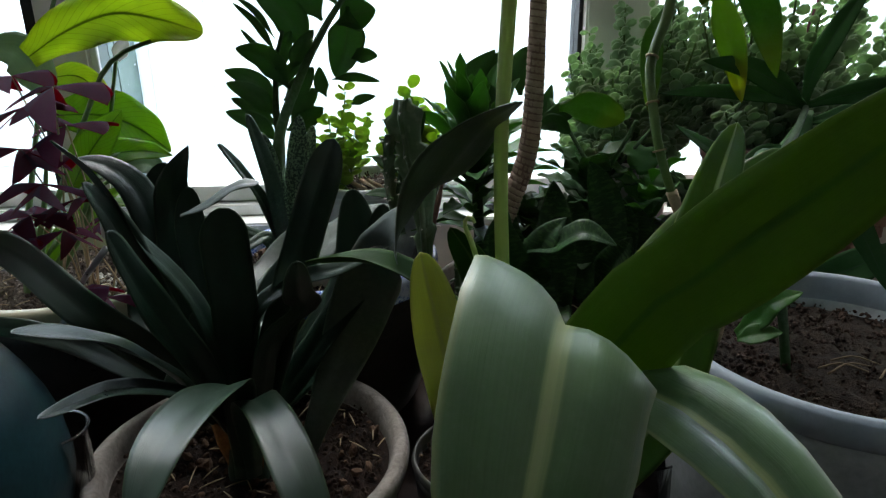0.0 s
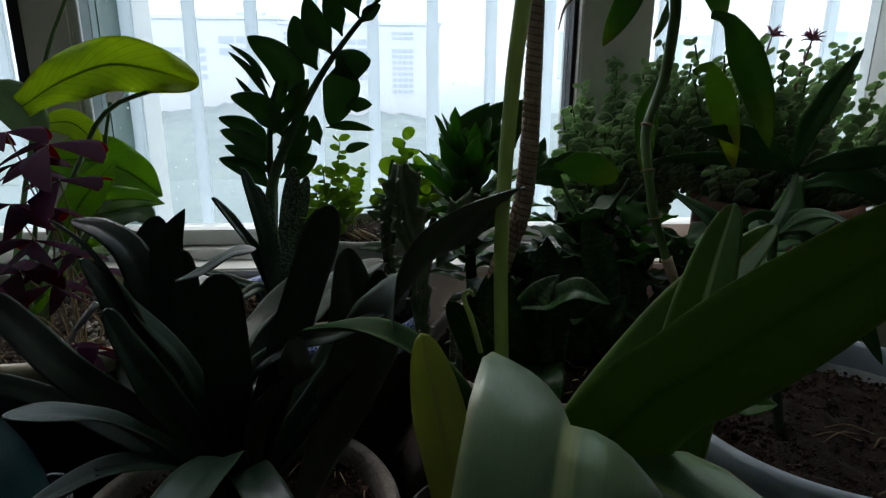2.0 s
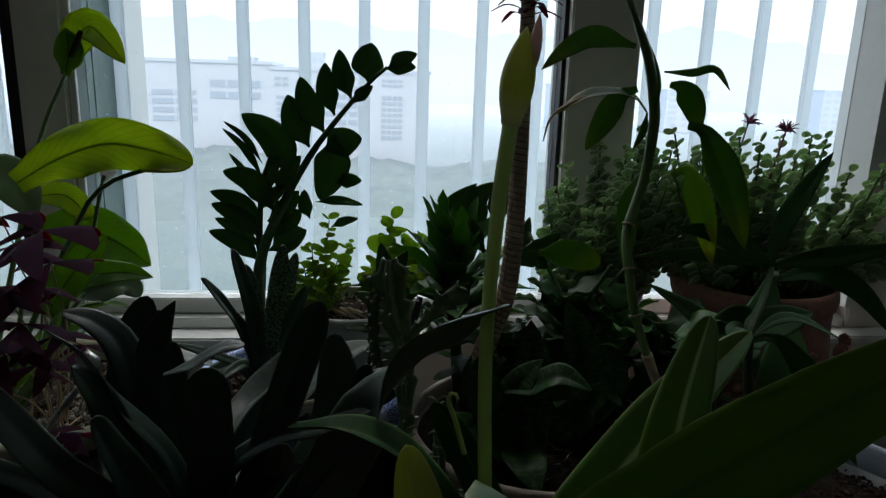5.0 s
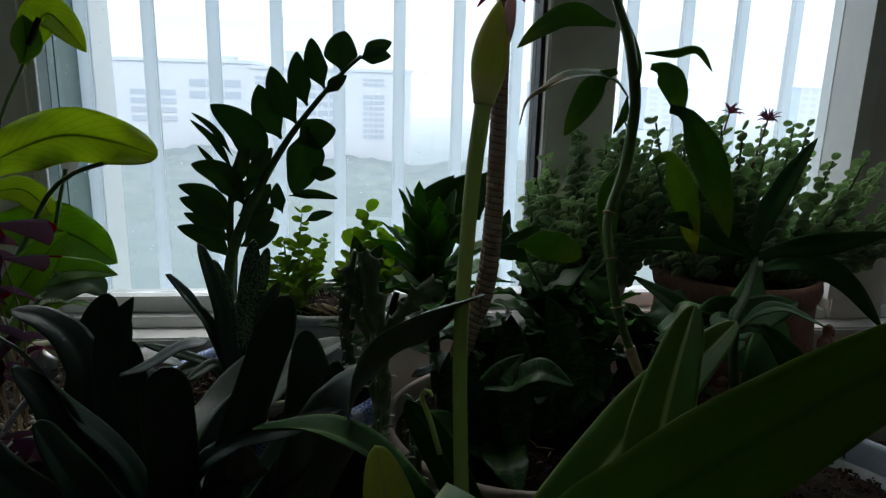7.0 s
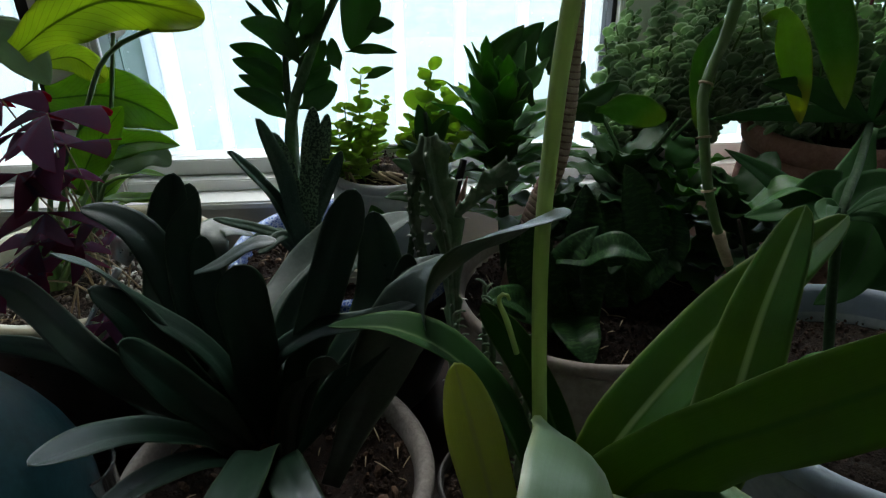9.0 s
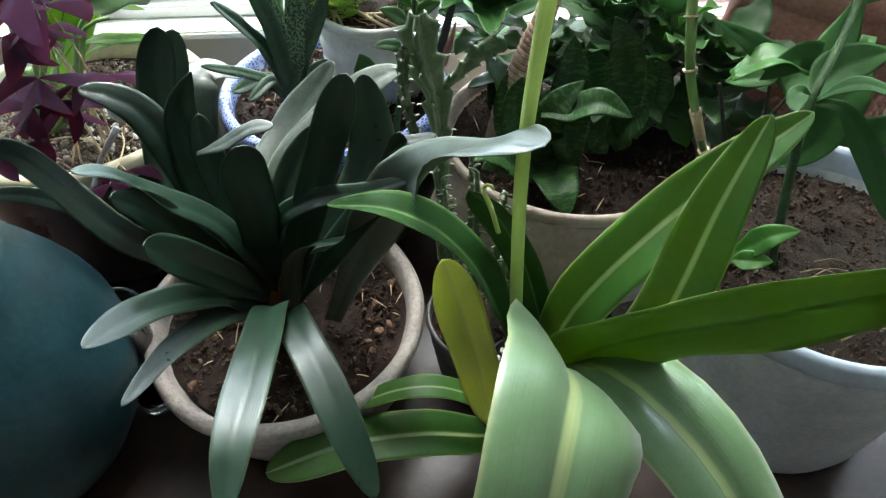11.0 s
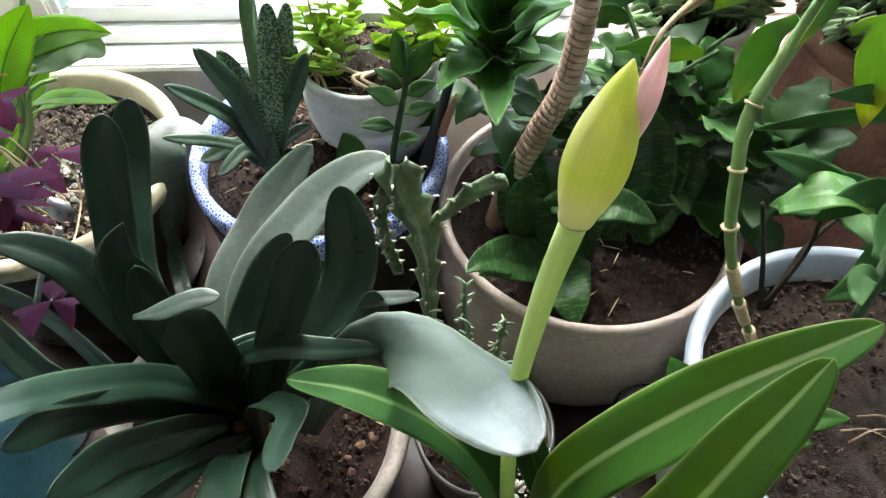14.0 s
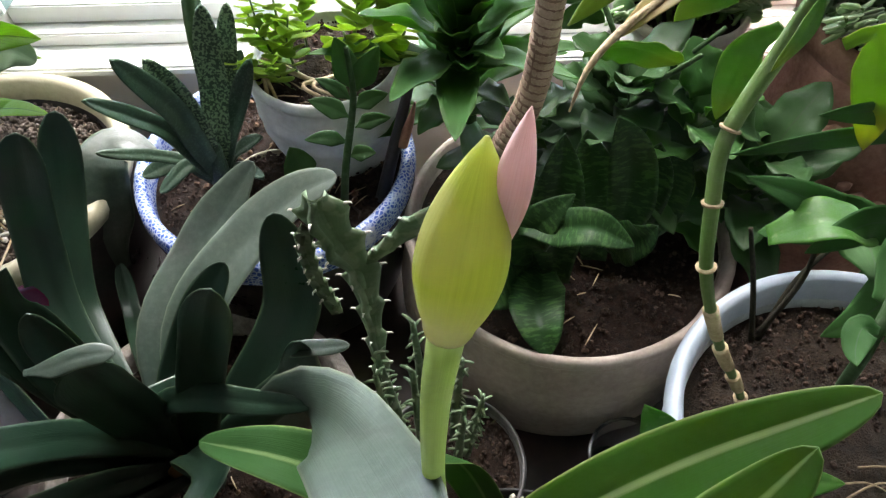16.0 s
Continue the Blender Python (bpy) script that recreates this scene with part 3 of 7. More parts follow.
tagged(part("ceiling", box(ROOM_X0 - 0.1, ROOM_X1 + 0.1, ROOM_Y0 - 0.1, WALL_Y + 0.15, CEIL, CEIL + 0.1, 0), CEILING), "plain white ceiling", "ceiling", kind=structure)
# Unseen wall, dark only to throw less light back at the plants.
tagged(part("wall_south", box(ROOM_X0 - 0.1, ROOM_X1 + 0.1, ROOM_Y0 - 0.1, ROOM_Y0, 0, CEIL, 0), ROOM_DIM), "plain unseen room wall, darkened to cut bounced light", "wall", kind=structure)
tagged(part("wall_west", box(ROOM_X0 - 0.1, ROOM_X0, ROOM_Y0, WALL_Y + 0.15, 0, CEIL, 0), ROOM), "plain painted room wall", "wall", kind=structure)
tagged(part("wall_east", box(ROOM_X1, ROOM_X1 + 0.1, ROOM_Y0, WALL_Y + 0.15, 0, CEIL, 0), ROOM), "plain painted room wall", "wall", kind=structure)
tagged(part("wall_north", box(ROOM_X0, ROOM_X1, WALL_Y, WALL_Y + 0.15, 0, SILL - 0.012, 0), WALL), "cream painted wall below the window", "wall", kind=structure)
tagged(part("wall_north_head", box(ROOM_X0, ROOM_X1, WALL_Y, WALL_Y + 0.15, HEAD, CEIL, 0), WALL), "cream painted wall above the window", "wall", kind=structure)
tagged(part("window_sill", box(ROOM_X0, ROOM_X1, 0.922, 1.10, SILL - 0.012, SILL, 0.003), FRAME_WHITE), "white window sill board with rounded edge", "sill", kind=structure)


def post(x0, x1, label):
    tagged(part("post", box(x0, x1, 0.962, 1.07, SILL, HEAD, 0.003), POST), label, "window post", "window posts", structure)


post(-0.463, -0.3985, "taupe post beside the window sash")
post(0.305, 0.409, "taupe post between two windows")
post(0.805, 0.90, "taupe post beside the window sash")
post(ROOM_X0, -1.25, "taupe post at the end of the window band")
post(1.55, ROOM_X1, "taupe post at the end of the window band")


def window(name, x0, x1, left, right, label):
    """A sash with its bottom rails, side stiles and pane."""
    w = thing(name, ((x0 + x1) / 2, 1.0, SILL), label, "window", kind=structure)
    part("bottom_rail", box(x0, x1, 0.965, 1.03, SILL, SILL + 0.017, 0.002), FRAME_WHITE, w)
    part("sash_rail", box(x0, x1, 0.985, 1.03, SILL + 0.018, SILL + 0.042, 0.002), FRAME_WHITE, w)
    part("top_rail", box(x0, x1, 0.97, 1.03, HEAD - 0.05, HEAD, 0.002), FRAME_WHITE, w)
    a, b = x0, x1
    for side, stiles in ((1, left), (-1, right)):
        for wide, material, front, slant in stiles:
            lo, hi = (a, a + wide) if side > 0 else (b - wide, b)
            stile = box(lo, hi, front, 1.03, SILL + 0.043, HEAD - 0.051, 0)
            if slant:
                for v in stile.verts:
                    if v.co.y < 1.0 and v.co.x * side > (lo + hi) / 2 * side:
                        v.co.y = min(1.0, front + slant)
            part("stile", stile, material, w)
            if side > 0:
                a += wide
            else:
                b -= wide
    pane = part("pane", box(a, b, 1.005, 1.009, SILL + 0.043, HEAD - 0.051, 0), PANE_GLASS, w, "clear glass speckled with rain")
    pane.visible_shadow = False
    return a, b


tagged(part("window_bead", box(-0.398, -0.3885, 0.967, 0.975, SILL + 0.043, HEAD - 0.051, 0.001), FRAME_WHITE), "thin white glazing bead beside the post", "window bead", kind=structure)
SPAN_1 = window("window_1", -0.398, 0.3045, ((0.009, FRAME_GREEN, 0.9755, 0),), ((0.006, GASKET, 0.98, 0),), "window with white and grey-green frame, wet pane")
SPAN_2 = window("window_2", 0.4095, 0.8045, ((0.006, GASKET, 0.98, 0),), ((0.024, FRAME_WHITE, 0.938, 0),), "window with white frame and wet pane")
window("window_3", -1.2495, -0.4635, ((0.03, FRAME_WHITE, 0.975, 0),), ((0.016, GASKET, 0.967, 0),), "window with white frame and black gasket")
window("window_4", 0.9005, 1.5495, ((0.012, FRAME_WHITE, 0.975, 0),), ((0.03, FRAME_WHITE, 0.975, 0),), "window with white frame")

tagged(part("outer_jamb", box(-0.462, -0.3888, 1.032, 1.118, SILL - 0.05, HEAD, 0.002), FRAME_GREEN), "grey-green outer window jamb lit by the sky", "window jamb", kind=structure)
tagged(part("outer_reveal", box(-0.462, -0.3880, 1.1185, 1.26, SILL - 0.05, HEAD, 0.002), FRAME_WHITE), "white outer window reveal lit by the sky", "window reveal", kind=structure)
drop_rnd = random.Random(5)
for (a, b), name in ((SPAN_1, "raindrops"), (SPAN_2, "raindrops")):
    pieces = []
    for _ in range(760):
        x, z = drop_rnd.uniform(a + 0.004, b - 0.004), drop_rnd.uniform(0.93, 1.55)
        s = 0.0004 + 0.0009 * drop_rnd.random() ** 3
        tall = drop_rnd.choice((1, 1, 1.3, 2.2))
        pieces.append(([np.array([x + v[0] * s, 1.0095 + max(v[1], 0) * s * 0.6, z + v[2] * s * tall]) for v in PEBBLE_V], PEBBLE_F, [(0, 0)] * len(PEBBLE_V)))
    v, f, uv = merged(pieces)
    # Milky white bar material stands in for the drops' bright glints.
    drops = tagged(mesh_part(name, v, f, BAR_WHITE), "raindrops on the outside of the pane, whitened for glint", "raindrops", kind="stuff")
    drops.visible_shadow = False

grille = thing("window_grille", (0.2, 1.12, SILL), "milky white plastic bars outside the window", "window grille")
x = -1.243
while x < 1.6:
    part("bar", box(x - 0.0095, x + 0.0095, 1.11, 1.122, SILL - 0.05, HEAD, 0.002), BAR_WHITE, grille)
    x += 0.096
part("bottom_bar", box(-1.3, 1.6, 1.105, 1.127, SILL - 0.1, SILL - 0.055, 0.002), BAR_WHITE, grille)
part("top_bar", box(-1.3, 1.6, 1.105, 1.127, HEAD + 0.003, HEAD + 0.04, 0.002), BAR_WHITE, grille)

# ---------------------------------------------------------------- outside, far below
GROUND_Z = -34.0
gv, gf = [], []
for i in range(41):
    for j in range(41):
        gx, gy = -2000 + 100 * i, 4 + 2000 * (j / 40) ** 2
        gv.append((gx, gy, GROUND_Z + (3 * noise.noise(Vector((gx, gy, 0)) * 0.01) if j > 2 else 0)))
for i in range(40):
    for j in range(40):
        gf.append((i * 41 + j, (i + 1) * 41 + j, (i + 1) * 41 + j + 1, i * 41 + j + 1))
tagged(mesh_part("ground", gv, gf, HAZE_GROUND), "pale green haze-tinted ground far below", "ground", kind=structure)


def hill(y, base, rise, seed, material, label):
    v, f = [], []
    n = 90
    for i in range(n):
        gx = -1900 + 3800 * i / (n - 1)
        h = base + rise * (0.5 + 0.5 * noise.noise(Vector((gx * 0.0022, seed, 0)))) + rise * 0.25 * noise.noise(Vector((gx * 0.012, seed, 4)))
        v += [(gx, y, GROUND_Z - 5), (gx, y + 60, h), (gx, y + 300, GROUND_Z - 5)]
    for i in range(n - 1):
        a = 3 * i
        f += [(a, a + 3, a + 4, a + 1), (a + 1, a + 4, a + 5, a + 2)]
    tagged(mesh_part("hill", v, f, material), label, "hill", kind=structure)


hill(1500, 70, 110, 2.0, HAZE_HILL, "faint haze-tinted hills")


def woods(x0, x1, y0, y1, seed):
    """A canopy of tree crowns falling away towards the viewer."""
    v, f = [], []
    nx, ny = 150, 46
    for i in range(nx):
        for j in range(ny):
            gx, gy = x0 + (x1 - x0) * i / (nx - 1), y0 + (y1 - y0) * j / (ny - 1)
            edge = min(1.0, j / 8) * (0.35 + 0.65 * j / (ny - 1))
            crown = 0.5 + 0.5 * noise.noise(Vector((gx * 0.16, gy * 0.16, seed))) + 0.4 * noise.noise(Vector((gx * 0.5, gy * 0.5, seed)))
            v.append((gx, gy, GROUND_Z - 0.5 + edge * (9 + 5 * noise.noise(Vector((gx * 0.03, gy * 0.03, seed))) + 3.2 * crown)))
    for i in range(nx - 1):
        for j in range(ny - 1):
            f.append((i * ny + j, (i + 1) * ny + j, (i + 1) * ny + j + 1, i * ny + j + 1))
    tagged(mesh_part("far_trees", v, f, HAZE_TREES), "faint haze-tinted belt of trees", "trees", kind="stuff")


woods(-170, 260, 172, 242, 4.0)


def block(name, x0, x1, y0, depth, top, rows, cols, label, fill=0.6, fields=()):
    """A far building; its windows fill the front, or stand in the given fields (x0, x1, z0, z1, columns, rows)."""
    b = thing(name, ((x0 + x1) / 2, y0, GROUND_Z), label, "building", "far buildings")
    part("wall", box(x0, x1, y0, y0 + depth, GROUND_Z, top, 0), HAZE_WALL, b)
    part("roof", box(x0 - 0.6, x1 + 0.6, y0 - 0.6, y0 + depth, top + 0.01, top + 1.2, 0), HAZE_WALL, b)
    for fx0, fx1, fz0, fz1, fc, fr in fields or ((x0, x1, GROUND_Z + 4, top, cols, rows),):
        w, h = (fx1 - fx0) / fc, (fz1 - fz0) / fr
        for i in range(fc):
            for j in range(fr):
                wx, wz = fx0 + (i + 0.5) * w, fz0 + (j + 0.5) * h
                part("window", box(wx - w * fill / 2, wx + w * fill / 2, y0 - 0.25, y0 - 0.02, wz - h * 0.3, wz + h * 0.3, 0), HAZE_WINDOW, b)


block("office_building", -112, -38.52, 250, 30, 6.8, 0, 0, "long pale office block, faint in haze-tinted colour", 0.9, ((-108, -84, -16, 3, 3, 5), (-80, -64, -14, -2, 2, 4), (-60, -42, -6, 2, 3, 2)))
block("office_building", -38.5, 17.5, 250, 30, 5.2, 0, 0, "pale office building with glazed fields, faint in haze-tinted colour", 0.84, ((-37.6, -32.4, -0.6, 3.2, 2, 2), (-37, -32.8, -16, -3.2, 3, 6), (-24, -8, -14, 1, 4, 5), (0.2, 8.0, -18.6, -2.3, 4, 8), (0.2, 8.0, 0.2, 3.4, 4, 2)))
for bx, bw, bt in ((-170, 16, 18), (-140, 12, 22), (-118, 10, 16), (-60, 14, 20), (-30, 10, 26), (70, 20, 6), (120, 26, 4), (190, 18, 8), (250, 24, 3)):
    block("far_tower", bx * 2.2, bx * 2.2 + bw * 1.6, 620, 20, bt, 6, 3, "tower block almost lost in haze-tinted colour")

# ---------------------------------------------------------------- pots
clivia_pot = pot("flower_pot", (-0.112, 0.507), 0.75, 0.150, TOP, 0.125, CONCRETE, "rough grey-beige clay pot holding the strap-leaved plant", 0.728, SOIL_RED, 1, rim_width=0.014, lip=0.006, lip_height=0.022, wobble=0.03, grains=900)
amaryllis_pot = pot("flower_pot", (0.160, 0.398), 0.737, 0.076, TOP, 0.055, BLACK_PLASTIC, "black plastic pot topped with white grit, holding the budding plant", 0.722, SOIL, 2, rim_width=0.003, lip=0.002, lip_height=0.012, grains=60, wobble=0.0)
crumbs("white_grit", (0.160, 0.398), 0.069, 0.733, 620, 0.0030, GRIT, amaryllis_pot, 22, "coarse white grit", height=0.004)
blue_pot = pot("flower_pot", (-0.063, 0.777), 0.85, 0.141, TOP, 0.105, DARK_GLAZE, "dark pot with blue and white porcelain rim", 0.822, SOIL_RED, 3, rim_width=0.013, lip=0.0, lip_height=0.030, rim_material=PORCELAIN, rim_label="blue and white patterned rim", belly=0.01, wobble=0.0, grains=900)
# Body takes the dark glaze to stand in for the shade on it.
cream_pot = pot("flower_pot", (-0.369, 0.763), 0.85, 0.154, TOP, 0.12, DARK_GLAZE, "wide pot with cream glazed rim, body darkened for shade, lily and purple clover", 0.815, SOIL, 4, rim_material=CREAM_GLAZE, rim_label="cream glazed rim", rim_width=0.016, lip=0.004, lip_height=0.026, belly=0.01, grains=1500, wobble=0.004, grain_material=GRAVEL, size=0.0026)
crumbs("white_grit", (-0.305, 0.745), 0.06, 0.824, 180, 0.0032, GRIT, cream_pot, 23, "scattered white grit")
beige_pot = pot("flower_pot", (0.23, 0.713), 0.82, 0.162, TOP, 0.158, BEIGE_CLAY, "wide ribbed beige clay pot with a tall bare trunk", 0.797, SOIL_RED, 5, rim_width=0.008, lip=0.003, lip_height=0.018, belly=0.012, ribs=16, wobble=0.006, grains=900)
pale_pot = pot("flower_pot", (0.415, 0.459), 0.875, 0.149, TOP, 0.125, GREY_WALL, "large pale blue plastic pot with thick rounded rim", 0.838, SOIL, 6, rim_width=0.011, lip=0.004, lip_height=0.026, rim_material=PALE_BLUE, rim_label="rounded pale blue rim", grains=800, wobble=0.004, seg=112)
white_pot = pot("flower_pot", (-0.004, 0.822), 0.935, 0.074, 0.808, 0.052, WHITE_GLAZE, "small ridged white stoneware pot with a trailing succulent", 0.918, SOIL, 7, rim_width=0.005, lip=0.0, lip_height=0.012, ribs=6, belly=0.008, wobble=0.008, grains=260)
teal_pot = pot("flower_pot", (-0.392, 0.415), 0.945, 0.086, TOP, 0.09, TEAL, "round-bellied teal glazed jar with open mouth", 0.90, SOIL_RED, 8, rim_width=0.008, lip=0.0, lip_height=0.012, belly=0.058, wobble=0.008, grains=400)
terracotta_pot = pot("flower_pot", (0.54, 0.81), 0.975, 0.105, TOP, 0.085, TERRACOTTA, "salmon terracotta pot with moulded roses holding a bushy succulent", 0.955, SOIL, 9, rim_width=0.010, lip=0.004, lip_height=0.03, belly=0.014, wobble=0.01, grains=260)
small_pot = pot("flower_pot", (0.108, 0.495), 0.74, 0.068, TOP, 0.055, DARK_GREY, "small grey plastic pot holding a ridged cactus", 0.722, SOIL_RED, 10, rim_width=0.003, lip=0.0, lip_height=0.012, wobble=0.01, grains=260)
navy_pot = pot("flower_pot", (0.315, 0.885), 0.875, 0.032, TOP, 0.03, NAVY, "small dark blue glazed pot behind the foliage", 0.86, SOIL, 11, rim_width=0.003, lip=0.0, lip_height=0.01, grains=60)

inner_pot = pot("flower_pot", (-0.062, 0.744), 0.850, 0.040, 0.818, 0.036, CREAM_GLAZE, "small cream pot of brown soil sunk in the larger pot", 0.843, SOIL_RED, 13, rim_width=0.003, lip=0.0, lip_height=0.008, grains=160)

for at_, spread_, zz_, parent_, n_ in (((-0.063, 0.777), 0.11, 0.832, blue_pot, 46), ((-0.369, 0.763), 0.13, 0.826, cream_pot, 90), ((-0.112, 0.507), 0.125, 0.738, clivia_pot, 40), ((-0.007, 0.815), 0.055, 0.924, white_pot, 24), ((0.23, 0.713), 0.13, 0.806, beige_pot, 40)):
    chip_rnd = random.Random(n_)
    chips = []
    for _ in range(n_):
        w_, d_ = chip_rnd.uniform(0, 6.28), spread_ * math.sqrt(chip_rnd.random())
        p_ = np.array([at_[0] + d_ * math.cos(w_), at_[1] + d_ * math.sin(w_), zz_ + chip_rnd.uniform(0, 0.004)])
        a_, l_ = chip_rnd.uniform(0, 6.28), chip_rnd.uniform(0.004, 0.014)
        q_ = np.array([math.cos(a_), math.sin(a_), chip_rnd.uniform(-0.1, 0.25)]) * l_
        chips.append(tube_mesh([p_ - q_, p_ + np.array([0, 0, 0.001]), p_ + q_], (0.0004, 0.0009, 0.0003), n=4, seg=5))
    v, f, uv = merged(chips)
    tagged(mesh_part("bark_litter", v, f, DRY_TWIG if n_ > 45 else HUSK, parent_, "dry bark and straw bits"), kind="stuff")

crumbs("bark_chips", (-0.112, 0.507), 0.122, 0.737, 110, 0.0042, BARK_CHIP, clivia_pot, 51, "coarse reddish bark chips")
crumbs("bark_chips", (-0.063, 0.777), 0.112, 0.831, 80, 0.0040, BARK_CHIP, blue_pot, 52, "coarse reddish bark chips")
crumbs("bark_chips", (-0.392, 0.415), 0.07, 0.909, 40, 0.0042, BARK_CHIP, teal_pot, 53, "coarse reddish bark chips")

# moulded roses on the terracotta pot
for i in range(7):
    w = radians(-165 + 24 * i)
    rose = []
    for ring in range(4):
        for kk in range(5):
            ang = kk * 1.2566 + ring * 0.6
            r0 = 0.006 + 0.0085 * ring
            cx, cz = r0 * math.cos(ang), r0 * math.sin(ang)
            px, pz = 0.54 + 0.1195 * math.cos(w + cx / 0.119), 0.86 + (0.03 if i % 2 else -0.03) + cz
            py = 0.81 + 0.1195 * math.sin(w + cx / 0.119)
            rose.append(([np.array([px, py, pz]) + v * np.array([0.0125, 0.0065, 0.0115]) * (1.0 - 0.12 * ring) for v in PEBBLE_V], PEBBLE_F, [(0, 0)] * len(PEBBLE_V)))
    v, f, uv = merged(rose)
    mesh_part("rose_relief", v, f, TERRACOTTA, terracotta_pot, "moulded rose")

# ---------------------------------------------------------------- strap-leaved plant
clivia_plant = thing("clivia", (-0.112, 0.487, 0.745), "dark strap-leaved clivia fanning out of its clay pot", "potted plant", "plants by the window")
blade(clivia_plant, CLIVIA, 0.0375, [(-0.114, 0.487, 0.774), (-0.187, 0.545, 0.809), (-0.226, 0.598, 0.844), (-0.232, 0.632, 0.887), (-0.223, 0.65, 0.942), (-0.209, 0.664, 0.993)], face=(0.36, -0.6, 0.71), tip=0.13, twist=0.1)
blade(clivia_plant, CLIVIA, 0.0355, [(-0.114, 0.487, 0.774), (-0.181, 0.55, 0.799), (-0.23, 0.62, 0.812), (-0.234, 0.66, 0.853), (-0.233, 0.7, 0.891), (-0.22, 0.73, 0.955)], face=(0.36, -0.6, 0.71), tip=0.13, twist=0.1)
blade(clivia_plant, CLIVIA, 0.018, [(-0.114, 0.487, 0.774), (-0.185, 0.60, 0.765), (-0.220, 0.66, 0.742), (-0.233, 0.702, 0.770)], name="leaf_base", tip=0.1, twist=0.05, base=0.5)
blade(clivia_plant, CLIVIA_DUST_SHEEN, 0.052, [(-0.233, 0.701, 0.762), (-0.226, 0.712, 0.820), (-0.219, 0.735, 0.872), (-0.210, 0.757, 0.883), (-0.193, 0.763, 0.882), (-0.168, 0.760, 0.872)], face=(0.35, -0.1, 0.93), tip=0.45, twist=0.05, fold=0.04, base=0.35, sharp=True, n=36)
blade(clivia_plant, CLIVIA, 0.0313, [(-0.12, 0.487, 0.78), (-0.155, 0.495, 0.928), (-0.175, 0.5, 0.999), (-0.196, 0.501, 1.023), (-0.22, 0.501, 1.031)], face=(0.44, -0.56, 0.7), tip=0.3, twist=0.15)
blade(clivia_plant, CLIVIA, 0.0398, [(-0.12, 0.487, 0.78), (-0.142, 0.495, 0.907), (-0.151, 0.505, 0.976), (-0.151, 0.507, 1.005), (-0.134, 0.509, 1.038)], face=(0.39, -0.56, 0.73), tip=0.38, twist=0.1, sharp=True)
blade(clivia_plant, CLIVIA, 0.0262, [(-0.118, 0.487, 0.78), (-0.13, 0.49, 0.907), (-0.137, 0.495, 0.969), (-0.135, 0.498, 1.007)], face=(0.37, -0.55, 0.75), tip=0.2, twist=0.1)
blade(clivia_plant, CLIVIA, 0.0401, [(-0.115, 0.485, 0.778), (-0.105, 0.478, 0.891), (-0.104, 0.47, 0.961), (-0.104, 0.467, 0.997)], face=(0.31, -0.52, 0.8), tip=0.12, twist=0.05, base=0.6)
blade(clivia_plant, CLIVIA_DUST_SHEEN, 0.013, [(-0.134, 0.468, 0.991), (-0.114, 0.467, 0.999), (-0.089, 0.466, 1.014), (-0.071, 0.467, 1.016)], face=(0.05, -0.35, 0.93), tip=0.2, twist=0.05, base=0.3, fold=0.05)
blade(clivia_plant, CLIVIA_DUST_SHEEN, 0.0441, [(-0.115, 0.492, 0.781), (-0.126, 0.565, 0.853), (-0.095, 0.64, 0.888), (-0.066, 0.67, 0.917), (-0.047, 0.68, 0.939)], face=(0.05, -0.3, 0.95), tip=0.35, twist=0.1)
blade(clivia_plant, CLIVIA_DUST_SHEEN, 0.0466, [(-0.114, 0.492, 0.781), (-0.101, 0.57, 0.863), (-0.054, 0.63, 0.902), (-0.012, 0.655, 0.926), (0.023, 0.662, 0.94)], face=(0.05, -0.2, 0.98), tip=0.3, twist=0.1)
blade(clivia_plant, CLIVIA, 0.0318, [(-0.114, 0.492, 0.781), (-0.115, 0.53, 0.83), (-0.086, 0.57, 0.888), (-0.059, 0.59, 0.925)], face=(0.23, -0.59, 0.77), tip=0.3, twist=0.1)
blade(clivia_plant, CLIVIA, 0.0453, [(-0.106, 0.49, 0.773), (-0.043, 0.53, 0.847), (-0.009, 0.57, 0.902), (-0.011, 0.595, 0.977)], face=(0.11, -0.61, 0.78), tip=0.3, twist=0.1)
blade(clivia_plant, CLIVIA, 0.0316, [(-0.105, 0.485, 0.765), (-0.072, 0.485, 0.877), (-0.039, 0.487, 0.976), (-0.014, 0.488, 1.045)], face=(0.19, -0.57, 0.8), tip=0.14, twist=0.1, base=0.6)
blade(clivia_plant, CLIVIA, 0.028, [(-0.107, 0.487, 0.767), (-0.03, 0.487, 0.881), (0.011, 0.486, 0.94), (0.023, 0.485, 0.992)], face=(0.09, -0.55, 0.83), tip=0.2, twist=0.1)
blade(clivia_plant, CLIVIA_DUST_SHEEN, 0.0102, [(0.008, 0.487, 0.968), (0.022, 0.486, 0.98), (0.036, 0.484, 0.985), (0.052, 0.483, 0.989)], face=(-0.05, -0.35, 0.93), tip=0.35, twist=0.05, base=0.3, fold=0.05)
blade(clivia_plant, CLIVIA, 0.0193, [(-0.114, 0.487, 0.774), (-0.099, 0.488, 0.882), (-0.058, 0.48, 0.927), (-0.013, 0.468, 0.944), (0.031, 0.455, 0.968)], face=(0.05, -0.5, 0.86), tip=0.35, twist=0.05)
blade(clivia_plant, CLIVIA, 0.0248, [(-0.11, 0.485, 0.81), (-0.127, 0.455, 0.922), (-0.15, 0.42, 0.989), (-0.157, 0.385, 1.042), (-0.161, 0.353, 1.071)], face=(0.15, -0.35, 0.92), tip=0.3, twist=0.1, fold=0.1)
